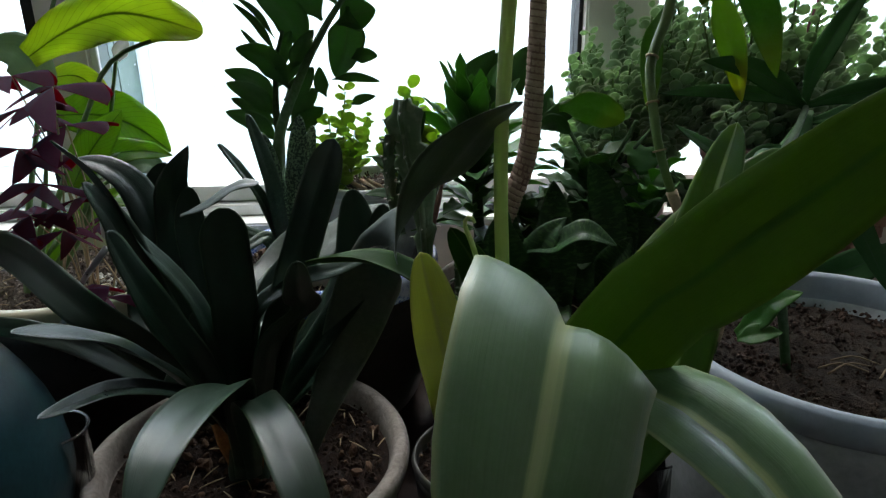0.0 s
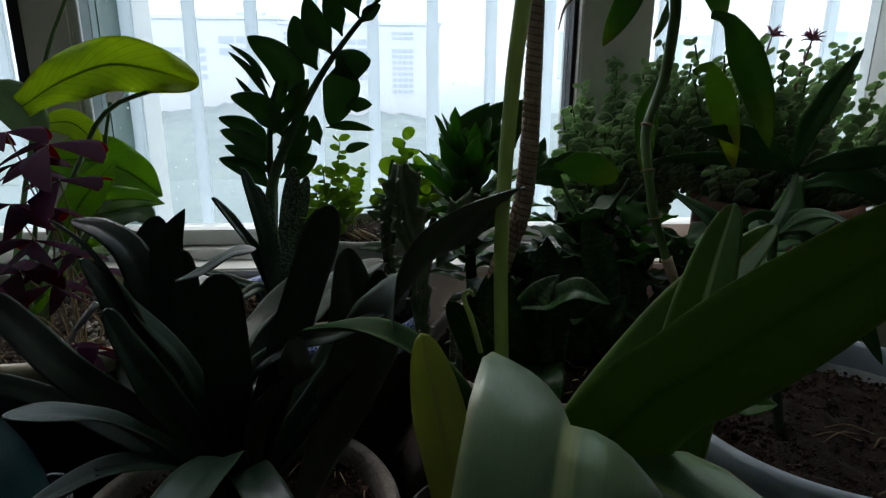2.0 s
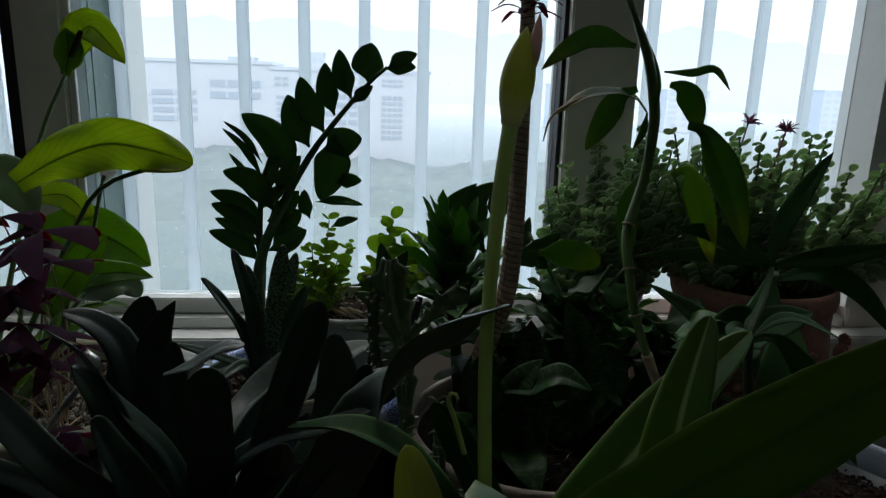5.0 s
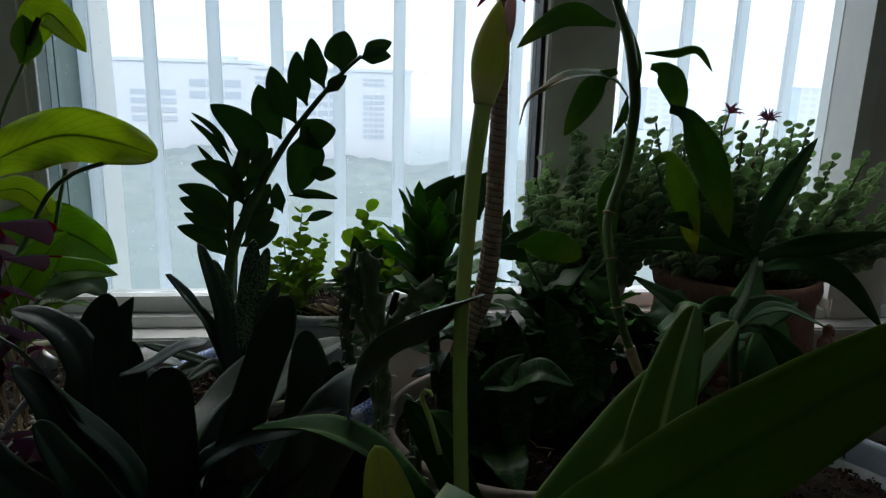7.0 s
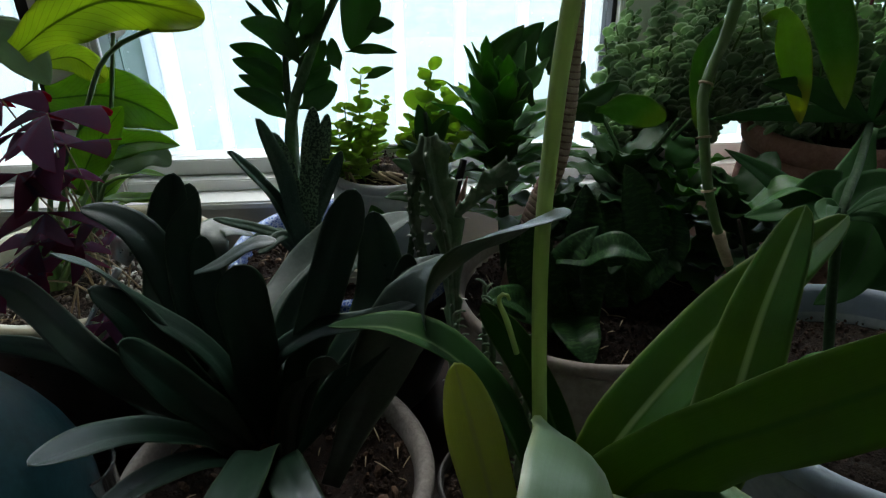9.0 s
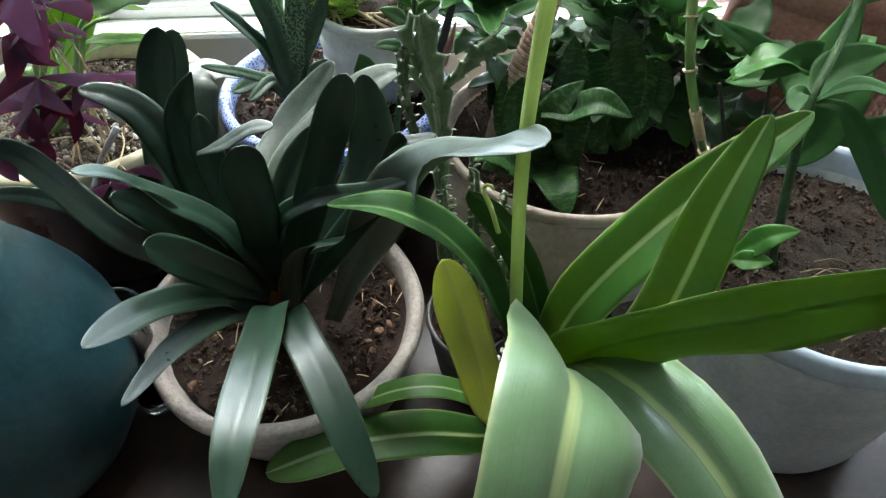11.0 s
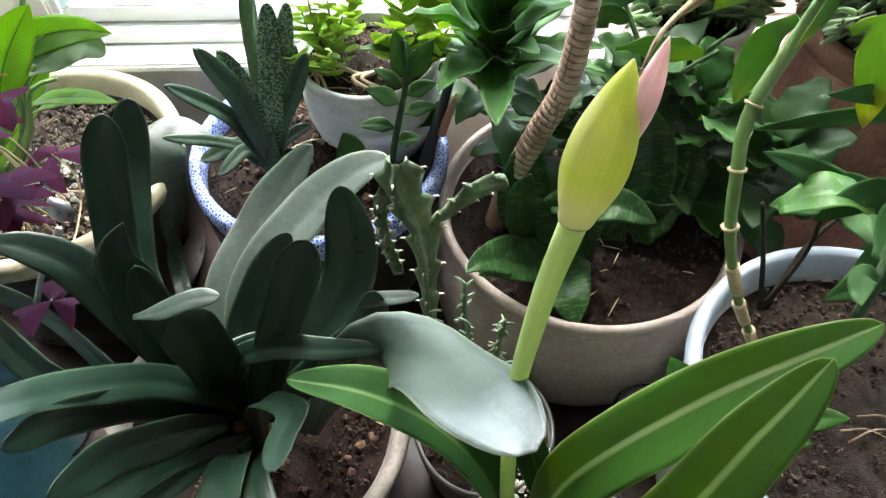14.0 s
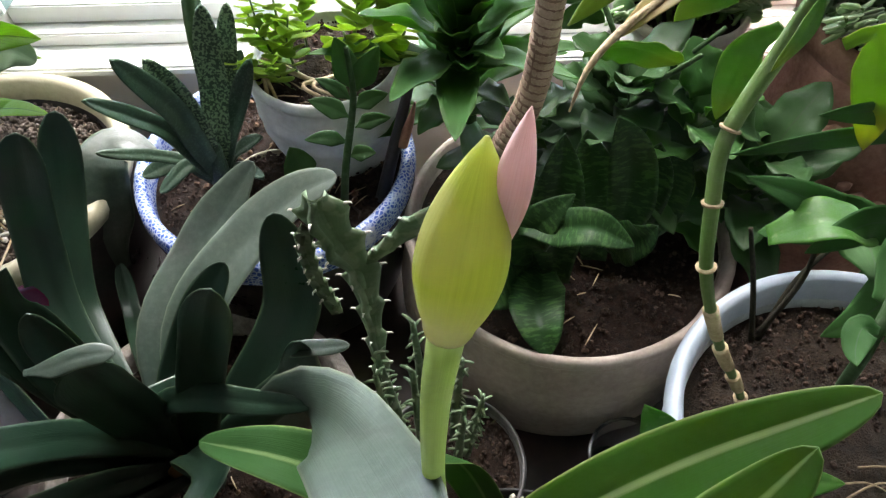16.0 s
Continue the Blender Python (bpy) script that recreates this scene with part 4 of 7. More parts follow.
blade(clivia_plant, CLIVIA, 0.0284, [(-0.114, 0.48, 0.813), (-0.146, 0.45, 0.899), (-0.15, 0.4, 0.994), (-0.152, 0.361, 1.044)], face=(0.36, -0.59, 0.72), tip=0.35, twist=0.1)
blade(clivia_plant, CLIVIA, 0.0312, [(-0.115, 0.475, 0.806), (-0.127, 0.43, 0.888), (-0.138, 0.39, 0.955), (-0.137, 0.346, 1.017)], face=(0.33, -0.55, 0.77), tip=0.3, twist=0.1)
blade(clivia_plant, CLIVIA, 0.03, [(-0.118, 0.487, 0.775), (-0.17, 0.475, 0.86), (-0.215, 0.46, 0.915), (-0.311, 0.527, 0.951), (-0.361, 0.507, 0.951)], face=(0.1, -0.9, 0.43), tip=0.25, twist=0.1)
blade(clivia_plant, CLIVIA, 0.022, [(-0.118, 0.485, 0.775), (-0.16, 0.465, 0.84), (-0.299, 0.569, 0.839), (-0.393, 0.6, 0.843), (-0.433, 0.58, 0.838)], face=(0.1, -0.9, 0.43), tip=0.3, twist=0.1)
blade(clivia_plant, CLIVIA, 0.031, [(-0.118, 0.478, 0.775), (-0.137, 0.419, 0.876), (-0.158, 0.357, 0.941), (-0.176, 0.3, 0.975)], face=(0.1, -0.35, 0.93), tip=0.3, twist=0.1)
blade(clivia_plant, CLIVIA, 0.031, [(-0.112, 0.467, 0.745), (-0.095, 0.42, 0.86), (-0.087, 0.35, 0.905), (-0.086, 0.29, 0.926), (-0.088, 0.249, 0.929), (-0.09, 0.215, 0.915)])
blade(clivia_plant, CLIVIA, 0.031, [(-0.102, 0.467, 0.745), (-0.085, 0.42, 0.85), (-0.062, 0.37, 0.877), (-0.045, 0.335, 0.878), (-0.027, 0.298, 0.866), (-0.005, 0.255, 0.835)])
blade(clivia_plant, CLIVIA, 0.024, [(-0.102, 0.477, 0.745), (-0.077, 0.46, 0.874), (-0.038, 0.431, 0.925), (-0.037, 0.4, 0.949), (-0.03, 0.366, 0.988)])
blade(clivia_plant, CLIVIA, 0.02, [(-0.106, 0.478, 0.775), (-0.125, 0.414, 0.861), (-0.146, 0.347, 0.911), (-0.164, 0.285, 0.93)], face=(0.1, -0.5, 0.85), tip=0.4, twist=0.1)
blade(clivia_plant, CLIVIA, 0.027, [(-0.116, 0.485, 0.835), (-0.131, 0.47, 0.895), (-0.103, 0.5, 0.88), (-0.079, 0.52, 0.879)], face=(0.21, -0.63, 0.75), tip=0.4, twist=0.2)
blade(clivia_plant, CLIVIA_DUST_SHEEN, 0.052, [(-0.06, 0.485, 0.75), (-0.02, 0.49, 0.85), (0.014, 0.467, 0.94), (0.052, 0.425, 1.01), (0.085, 0.37, 1.068), (0.105, 0.337, 1.09)], face=(0.3, -0.5, 0.81), tip=0.16, base=0.35, twist=0.05, fold=0.12)
for dx, tall in ((-0.010, 1.0), (0.004, 0.8), (0.012, 1.05)):
    blade(clivia_plant, RUST, 0.016, [(-0.112 + dx, 0.478, 0.745), (-0.113 + dx * 1.3, 0.474, 0.745 + 0.045 * tall), (-0.115 + dx * 1.8, 0.470, 0.745 + 0.095 * tall)], name="dry_sheath", label="rust-brown dry leaf base", face=(0.1, -0.8, 0.6), tip=0.3, fold=0.4, n=12, m=7)
tube("crown", [(-0.112, 0.487, 0.725), (-0.112, 0.487, 0.77), (-0.111, 0.486, 0.80)], (0.02, 0.018, 0.008), CLIVIA, clivia_plant)

# ---------------------------------------------------------------- budding plant
amaryllis = thing("amaryllis", (0.135, 0.385, 0.735), "green amaryllis with pale leaf ribs and one unopened bud", "potted plant", "plants by the window")
blade(amaryllis, AMARYLLIS, 0.05, [(0.15, 0.38, 0.745), (0.215, 0.36, 0.866), (0.242, 0.375, 1.008), (0.261, 0.39, 1.067)], tip=0.5, fold=0.3, twist=0.1, base=0.6, face=(-0.43, -0.45, 0.78))
blade(amaryllis, AMARYLLIS, 0.052, [(0.147, 0.397, 0.745), (0.165, 0.405, 0.85), (0.235, 0.418, 0.955), (0.313, 0.424, 1.042)], tip=0.5, fold=0.3, twist=0.1, face=(-0.36, -0.48, 0.8))
blade(amaryllis, AMARYLLIS_UNDER, 0.064, [(0.145, 0.38, 0.745), (0.15, 0.325, 0.9), (0.17, 0.285, 0.98), (0.192, 0.27, 1.008), (0.21, 0.255, 1.035), (0.231, 0.243, 1.06), (0.249, 0.231, 1.083), (0.275, 0.215, 1.108), (0.3, 0.2, 1.12)], face=(-0.33, -0.91, -0.23), fold=0.05, tip=0.4)
blade(amaryllis, AMARYLLIS_SHEEN, 0.098, [(0.135, 0.375, 0.745), (0.13, 0.345, 0.85), (0.122, 0.297, 0.940), (0.117, 0.246, 0.993), (0.105, 0.209, 1.008), (0.088, 0.165, 0.980), (0.068, 0.126, 0.930)], face=(0.52, -0.12, 0.85), fold=0.05, tip=0.25, twist=0.02, wave=0.05, lobe=0.13)
blade(amaryllis, AMARYLLIS_SHEEN, 0.07, [(0.145, 0.375, 0.745), (0.145, 0.335, 0.87), (0.165, 0.285, 0.935), (0.21, 0.22, 0.925), (0.25, 0.16, 0.86), (0.28, 0.11, 0.79)], fold=0.2, tip=0.4, lobe=0.2)
blade(amaryllis, AMARYLLIS_SHADED, 0.042, [(0.125, 0.395, 0.745), (0.099, 0.4, 0.872), (0.063, 0.413, 0.938), (0.016, 0.425, 0.965), (-0.036, 0.437, 0.961)], fold=0.3, tip=0.4)
blade(amaryllis, AMARYLLIS_SHADED, 0.028, [(0.135, 0.395, 0.745), (0.153, 0.41, 0.767), (0.133, 0.43, 0.858), (0.113, 0.44, 0.909), (0.09, 0.425, 0.961), (0.072, 0.41, 0.994)], s=0, fold=0.3)
blade(amaryllis, AMARYLLIS_YELLOW, 0.036, [(0.125, 0.38, 0.745), (0.099, 0.37, 0.734), (0.075, 0.356, 0.866), (0.049, 0.337, 1.002)], face=(-0.07, -0.46, 0.88))
blade(amaryllis, AMARYLLIS, 0.05, [(0.125, 0.375, 0.745), (0.11, 0.38, 0.682), (0.033, 0.368, 0.715), (-0.043, 0.354, 0.728), (-0.121, 0.34, 0.706)])
blade(amaryllis, AMARYLLIS, 0.026, [(0.12, 0.385, 0.745), (0.11, 0.395, 0.717), (0.052, 0.393, 0.757), (0.008, 0.392, 0.758), (-0.037, 0.39, 0.736)])
STALK = [(0.12300000000000001, 0.387, 0.745), (0.115, 0.386, 0.827), (0.104, 0.384, 1.023), (0.106, 0.38, 1.134), (0.111, 0.377, 1.195)]
tube("stalk", STALK, (0.0062, 0.0054, 0.0049, 0.0046, 0.0050), STALK_GREEN, amaryllis, "smooth pale green flower stalk", n=30, seg=16)
tube("bulb", [(0.135, 0.385, 0.715), (0.135, 0.385, 0.74), (0.133, 0.385, 0.775)], (0.026, 0.024, 0.012), STALK_GREEN, amaryllis, n=10, seg=16)


def bud(base, sheath_tip, petal_tip, radius):
    """A closed bud: a green sheath, split on one side, with a pink petal standing out of it."""
    for name, material, start, end, fat in (("bud_sheath", BUD_GREEN, base, sheath_tip, 1.0), ("petal", BUD_PINK, None, petal_tip, 0.38)):
        a0 = np.array(start) if start is not None else np.array(base) + 0.48 * (np.array(petal_tip) - np.array(base)) + np.array([0.004, 0, 0])
        d = np.array(end) - a0
        n, seg = 28, 28
        verts, uvs, faces = [], [], []
        a = unit(np.cross(d, [0, 1, 0]))
        c = unit(np.cross(a, d))
        for i in range(n):
            t = i / (n - 1)
            prof = (0.50 + 0.50 * math.sin(min(1, t / 0.42) * math.pi / 2)) if t < 0.42 else max(0.02, math.cos((t - 0.42) / 0.58 * math.pi / 2)) ** 0.8
            if t < 0.04 and name == "bud_sheath":
                prof += 0.05
            for k in range(seg):
                w = 2 * math.pi * k / seg
                crease = 1 + 0.06 * math.cos(3 * w + 0.8) * math.sin(t * 3.1) + 0.025 * math.sin(7 * w) * math.sin(t * 3.1)
                verts.append(a0 + d * t + radius * fat * prof * crease * (a * math.cos(w) + c * 0.86 * math.sin(w)))
                uvs.append((k / seg, 1 - t if name == "bud_sheath" else t))
        for i in range(n - 1):
            for k in range(seg):
                faces.append((i * seg + k, i * seg + (k + 1) % seg, (i + 1) * seg + (k + 1) % seg, (i + 1) * seg + k))
        faces += [tuple(range(seg))[::-1], tuple((n - 1) * seg + k for k in range(seg))]
        mesh_part(name, verts, faces, material, amaryllis, "yellow-green bud sheath" if name == "bud_sheath" else "pale pink petal tip", uvs)


bud((0.111, 0.377, 1.193), (0.1195, 0.386, 1.2515), (0.127, 0.385, 1.2595), 0.0105)
tube("tendril", [(0.095, 0.405, 0.955), (0.088, 0.407, 0.98), (0.082, 0.407, 0.997), (0.086, 0.406, 1.003), (0.089, 0.406, 0.998)], (0.002, 0.002, 0.0012), STALK_GREEN, amaryllis)

# ---------------------------------------------------------------- blue pot
gasteria = thing("gasteria", (-0.105, 0.735, 0.828), "spotted gasteria with stiff tongue leaves", "potted plant", "plants by the window")
blade(gasteria, GASTERIA_SPOT, 0.024, [(-0.105, 0.735, 0.845), (-0.099, 0.75, 0.911), (-0.094, 0.763, 0.946), (-0.084, 0.775, 1.023)], face=(0.25, -0.75, 0.6), fold=0.3, thick=0.004, tip=0.3, twist=0.1)
blade(gasteria, GASTERIA_SPOT, 0.020, [(-0.105, 0.735, 0.845), (-0.096, 0.757, 0.906), (-0.088, 0.776, 0.938), (-0.072, 0.8, 1.007)], face=(0.2, -0.75, 0.6), fold=0.3, thick=0.004, tip=0.3, twist=0.1)
blade(gasteria, GASTERIA, 0.021, [(-0.105, 0.735, 0.845), (-0.111, 0.726, 0.919), (-0.115, 0.72, 0.962), (-0.126, 0.688, 1.038)], face=(0.35, -0.6, 0.7), fold=0.3, thick=0.004, tip=0.3)
blade(gasteria, GASTERIA_SPOT, 0.022, [(-0.105, 0.735, 0.845), (-0.109, 0.735, 0.912), (-0.112, 0.736, 0.949), (-0.12, 0.72, 1.013)], face=(0.35, -0.65, 0.65), fold=0.3, thick=0.004, tip=0.3)
blade(gasteria, GASTERIA, 0.017, [(-0.105, 0.735, 0.845), (-0.119, 0.724, 0.911), (-0.131, 0.716, 0.946), (-0.157, 0.68, 1.008)], face=(0.3, -0.5, 0.8), fold=0.3, thick=0.004, tip=0.3)
blade(gasteria, GASTERIA, 0.019, [(-0.105, 0.735, 0.845), (-0.096, 0.757, 0.895), (-0.088, 0.775, 0.918), (-0.072, 0.799, 0.96)], face=(-0.1, -0.7, 0.7), fold=0.3, thick=0.004, tip=0.3)
blade(gasteria, GASTERIA, 0.019, [(-0.105, 0.735, 0.845), (-0.092, 0.749, 0.897), (-0.08, 0.76, 0.92), (-0.056, 0.77, 0.972)], face=(-0.2, -0.75, 0.6), fold=0.3, thick=0.004, tip=0.3)
blade(gasteria, GASTERIA, 0.012, [(-0.105, 0.735, 0.845), (-0.13, 0.734, 0.882), (-0.151, 0.733, 0.894), (-0.197, 0.715, 0.918)], fold=0.3, thick=0.004, tip=0.3, face=(0.2, -0.6, 0.75))
blade(gasteria, GASTERIA, 0.018, [(-0.105, 0.735, 0.845), (-0.124, 0.737, 0.876), (-0.139, 0.738, 0.883), (-0.174, 0.725, 0.876)], fold=0.3, thick=0.004, tip=0.3, face=(0.2, -0.6, 0.75))
blade(gasteria, GASTERIA, 0.014, [(-0.105, 0.735, 0.845), (-0.117, 0.73, 0.878), (-0.128, 0.726, 0.888), (-0.15, 0.7, 0.88)], fold=0.3, thick=0.004, tip=0.3, face=(0.2, -0.6, 0.75))
blade(gasteria, GASTERIA, 0.016, [(-0.105, 0.735, 0.845), (-0.093, 0.745, 0.875), (-0.083, 0.753, 0.882), (-0.062, 0.755, 0.895)], fold=0.3, thick=0.004, tip=0.3)
blade(gasteria, GASTERIA, 0.014, [(-0.105, 0.735, 0.845), (-0.093, 0.735, 0.87), (-0.082, 0.736, 0.872), (-0.06, 0.72, 0.875)], fold=0.3, thick=0.004, tip=0.3)
tube("stem", [(-0.105, 0.735, 0.822), (-0.105, 0.735, 0.87), (-0.103, 0.74, 0.90)], (0.012, 0.011, 0.006), GASTERIA, gasteria)

zz_plant = thing("zz_plant", (-0.118, 0.796, 0.83), "tall zz plant with glossy dark leaflets on arching stems", "potted plant", "plants by the window")
ZZ_STEMS = [[(-0.118, 0.796, 0.84), (-0.129, 0.86, 0.968), (-0.099, 0.9, 1.054), (-0.063, 0.92, 1.119), (-0.028, 0.92, 1.166), (0.012, 0.93, 1.213), (0.041, 0.93, 1.239)], [(-0.13, 0.8, 0.84), (-0.127, 0.87, 0.968), (-0.132, 0.885, 0.999), (-0.132, 0.9, 1.043), (-0.127, 0.905, 1.084), (-0.117, 0.905, 1.116)]]
for line in ZZ_STEMS:
    tube("stem", line, (0.010, 0.008, 0.006, 0.004, 0.0025), STEM_DARK, zz_plant, n=24)
blade(zz_plant, ZZ, 0.024, [(0.041, 0.92, 1.236), (0.06, 0.925, 1.249), (0.081, 0.93, 1.258)], tip=0.68, fold=0.14, base=0.1, twist=0.2, sharp=0.65, face=(-0.03, -1.0, -0.04))
blade(zz_plant, ZZ, 0.023, [(0.038, 0.92, 1.236), (0.059, 0.925, 1.24), (0.08, 0.93, 1.24)], tip=0.68, fold=0.14, base=0.1, twist=0.2, sharp=0.65, face=(-0.03, -1.0, -0.03))
blade(zz_plant, ZZ, 0.045, [(0.015, 0.92, 1.218), (0.014, 0.925, 1.244), (0.019, 0.93, 1.27)], tip=0.68, fold=0.14, base=0.1, twist=0.2, sharp=0.65, face=(0.02, -1.0, -0.03))
blade(zz_plant, ZZ, 0.031, [(-0.008, 0.92, 1.195), (-0.02, 0.925, 1.226), (-0.025, 0.93, 1.26)], tip=0.68, fold=0.14, base=0.1, twist=0.2, sharp=0.65, face=(0.05, -1.0, -0.01))
blade(zz_plant, ZZ, 0.031, [(-0.031, 0.92, 1.172), (-0.042, 0.925, 1.206), (-0.044, 0.93, 1.242)], tip=0.68, fold=0.14, base=0.1, twist=0.2, sharp=0.65, face=(0.08, -1.0, 0.01))
blade(zz_plant, ZZ, 0.038, [(-0.045, 0.92, 1.148), (-0.066, 0.925, 1.183), (-0.078, 0.93, 1.222)], tip=0.68, fold=0.14, base=0.1, twist=0.2, sharp=0.65, face=(0.1, -0.99, 0.03))
blade(zz_plant, ZZ, 0.041, [(-0.066, 0.92, 1.128), (-0.085, 0.925, 1.161), (-0.095, 0.93, 1.198)], tip=0.68, fold=0.14, base=0.1, twist=0.2, sharp=0.65, face=(0.12, -0.99, 0.06))
blade(zz_plant, ZZ, 0.019, [(-0.005, 0.92, 1.189), (0.007, 0.925, 1.203), (0.021, 0.93, 1.213)], tip=0.68, fold=0.14, base=0.1, twist=0.2, sharp=0.65, face=(0.03, -1.0, 0.01))
blade(zz_plant, ZZ, 0.045, [(-0.045, 0.92, 1.122), (-0.021, 0.925, 1.135), (0.006, 0.93, 1.141)], tip=0.68, fold=0.14, base=0.1, twist=0.2, sharp=0.65, face=(0.05, -1.0, 0.08))
blade(zz_plant, ZZ, 0.052, [(-0.031, 0.92, 1.146), (-0.036, 0.925, 1.099), (-0.053, 0.93, 1.052)], tip=0.68, fold=0.14, base=0.1, twist=0.2, sharp=0.65, face=(0.07, -0.99, 0.12))
blade(zz_plant, ZZ, 0.022, [(-0.031, 0.92, 1.078), (-0.013, 0.925, 1.082), (0.006, 0.93, 1.081)], tip=0.68, fold=0.14, base=0.1, twist=0.2, sharp=0.65, face=(0.05, -0.99, 0.14))
blade(zz_plant, ZZ, 0.021, [(-0.067, 0.92, 1.027), (-0.074, 0.925, 1.046), (-0.075, 0.93, 1.067)], tip=0.68, fold=0.14, base=0.1, twist=0.2, sharp=0.65, face=(0.11, -0.98, 0.17))
blade(zz_plant, ZZ, 0.014, [(-0.058, 0.92, 1.051), (-0.025, 0.925, 1.053), (0.008, 0.93, 1.046)], tip=0.68, fold=0.14, base=0.1, twist=0.2, sharp=0.65, face=(0.06, -0.98, 0.17))
blade(zz_plant, ZZ, 0.014, [(-0.037, 0.92, 1.015), (-0.019, 0.925, 1.023), (0.001, 0.93, 1.026)], tip=0.68, fold=0.14, base=0.1, twist=0.2, sharp=0.65, face=(0.05, -0.98, 0.2))
blade(zz_plant, ZZ, 0.034, [(-0.121, 0.92, 0.983), (-0.1, 0.925, 0.999), (-0.076, 0.93, 1.009)], tip=0.68, fold=0.14, base=0.1, twist=0.2, sharp=0.65, face=(0.13, -0.97, 0.22))
blade(zz_plant, ZZ, 0.029, [(-0.115, 0.92, 1.005), (-0.099, 0.925, 1.023), (-0.08, 0.93, 1.037)], tip=0.68, fold=0.14, base=0.1, twist=0.2, sharp=0.65, face=(0.13, -0.97, 0.19))
blade(zz_plant, ZZ, 0.0096, [(-0.128, 0.905, 1.106), (-0.15, 0.905, 1.14), (-0.177, 0.905, 1.161)], face=(0.19, -0.98, 0.03), tip=0.62, fold=0.14, base=0.12, twist=0.2, sharp=0.65)
blade(zz_plant, ZZ, 0.0112, [(-0.127, 0.9, 1.087), (-0.15, 0.9, 1.126), (-0.178, 0.9, 1.152)], face=(0.19, -0.98, 0.05), tip=0.62, fold=0.14, base=0.12, twist=0.2, sharp=0.65)
blade(zz_plant, ZZ, 0.045, [(-0.09, 0.915, 1.084), (-0.111, 0.915, 1.137), (-0.155, 0.915, 1.171)], face=(0.15, -0.99, 0.04), tip=0.62, fold=0.14, base=0.12, twist=0.2, sharp=0.65)
blade(zz_plant, ZZ, 0.008, [(-0.144, 0.905, 1.086), (-0.157, 0.905, 1.101), (-0.172, 0.905, 1.119)], face=(0.2, -0.98, 0.07), tip=0.62, fold=0.14, base=0.12, twist=0.2, sharp=0.65)
blade(zz_plant, ZZ, 0.0352, [(-0.113, 0.9, 1.041), (-0.141, 0.9, 1.081), (-0.18, 0.9, 1.095)], face=(0.18, -0.98, 0.09), tip=0.62, fold=0.14, base=0.12, twist=0.2, sharp=0.65)
blade(zz_plant, ZZ, 0.0274, [(-0.13, 0.9, 1.018), (-0.159, 0.9, 1.052), (-0.198, 0.9, 1.067)], face=(0.2, -0.97, 0.12), tip=0.62, fold=0.14, base=0.12, twist=0.2, sharp=0.65)
blade(zz_plant, ZZ, 0.0289, [(-0.132, 0.895, 1.005), (-0.161, 0.895, 1.035), (-0.196, 0.895, 1.051)], face=(0.2, -0.97, 0.14), tip=0.62, fold=0.14, base=0.12, twist=0.2, sharp=0.65)
blade(zz_plant, ZZ, 0.0211, [(-0.134, 0.9, 0.99), (-0.162, 0.9, 1.014), (-0.193, 0.9, 1.03)], face=(0.2, -0.97, 0.16), tip=0.62, fold=0.14, base=0.12, twist=0.2, sharp=0.65)
blade(zz_plant, ZZ, 0.0275, [(-0.133, 0.895, 0.97), (-0.163, 0.895, 0.998), (-0.201, 0.895, 1.013)], face=(0.2, -0.96, 0.18), tip=0.62, fold=0.14, base=0.12, twist=0.2, sharp=0.65)
blade(zz_plant, ZZ, 0.0272, [(-0.123, 0.905, 1.025), (-0.1, 0.905, 1.044), (-0.08, 0.905, 1.069)], face=(0.14, -0.98, 0.13), tip=0.62, fold=0.14, base=0.12, twist=0.2, sharp=0.65)
blade(zz_plant, ZZ, 0.0224, [(-0.117, 0.9, 1.006), (-0.095, 0.9, 1.021), (-0.076, 0.9, 1.038)], face=(0.14, -0.98, 0.16), tip=0.62, fold=0.14, base=0.12, twist=0.2, sharp=0.65)
blade(zz_plant, ZZ, 0.0287, [(-0.121, 0.895, 0.986), (-0.094, 0.895, 0.999), (-0.069, 0.895, 1.016)], face=(0.13, -0.97, 0.18), tip=0.62, fold=0.14, base=0.12, twist=0.2, sharp=0.65)
blade(zz_plant, ZZ, 0.0209, [(-0.13, 0.91, 1.061), (-0.119, 0.91, 1.091), (-0.106, 0.91, 1.117)], face=(0.16, -0.98, 0.08), tip=0.62, fold=0.14, base=0.12, twist=0.2, sharp=0.65)
blade(zz_plant, ZZ, 0.024, [(-0.111, 0.91, 1.061), (-0.099, 0.91, 1.087), (-0.077, 0.91, 1.117)], face=(0.14, -0.99, 0.09), tip=0.62, fold=0.14, base=0.12, twist=0.2, sharp=0.65)
blade(zz_plant, ZZ, 0.0193, [(-0.132, 0.91, 1.042), (-0.111, 0.91, 1.065), (-0.092, 0.91, 1.076)], face=(0.15, -0.98, 0.11), tip=0.62, fold=0.14, base=0.12, twist=0.2, sharp=0.65)

zz_sprig = thing("zz_sprig", (0.01, 0.685, 0.835), "young dark zz sprig in front of the white pot", "potted plant", "plants by the window")
SPRIG = [(0.024, 0.69, 0.914), (0.032, 0.7, 0.951), (0.04, 0.7, 0.992), (0.04, 0.7, 1.035)]
tube("stem", [(0.01, 0.685, 0.822)] + SPRIG, (0.004, 0.0035, 0.003, 0.002), STEM_DARK, zz_sprig)
blade(zz_sprig, ZZ, 0.022, [(0.041, 0.7, 0.994), (0.037, 0.7, 1.023), (0.033, 0.7, 1.044)], tip=0.7, base=0.1, sharp=True, twist=0.8, face=(0.14, -0.78, 0.61))
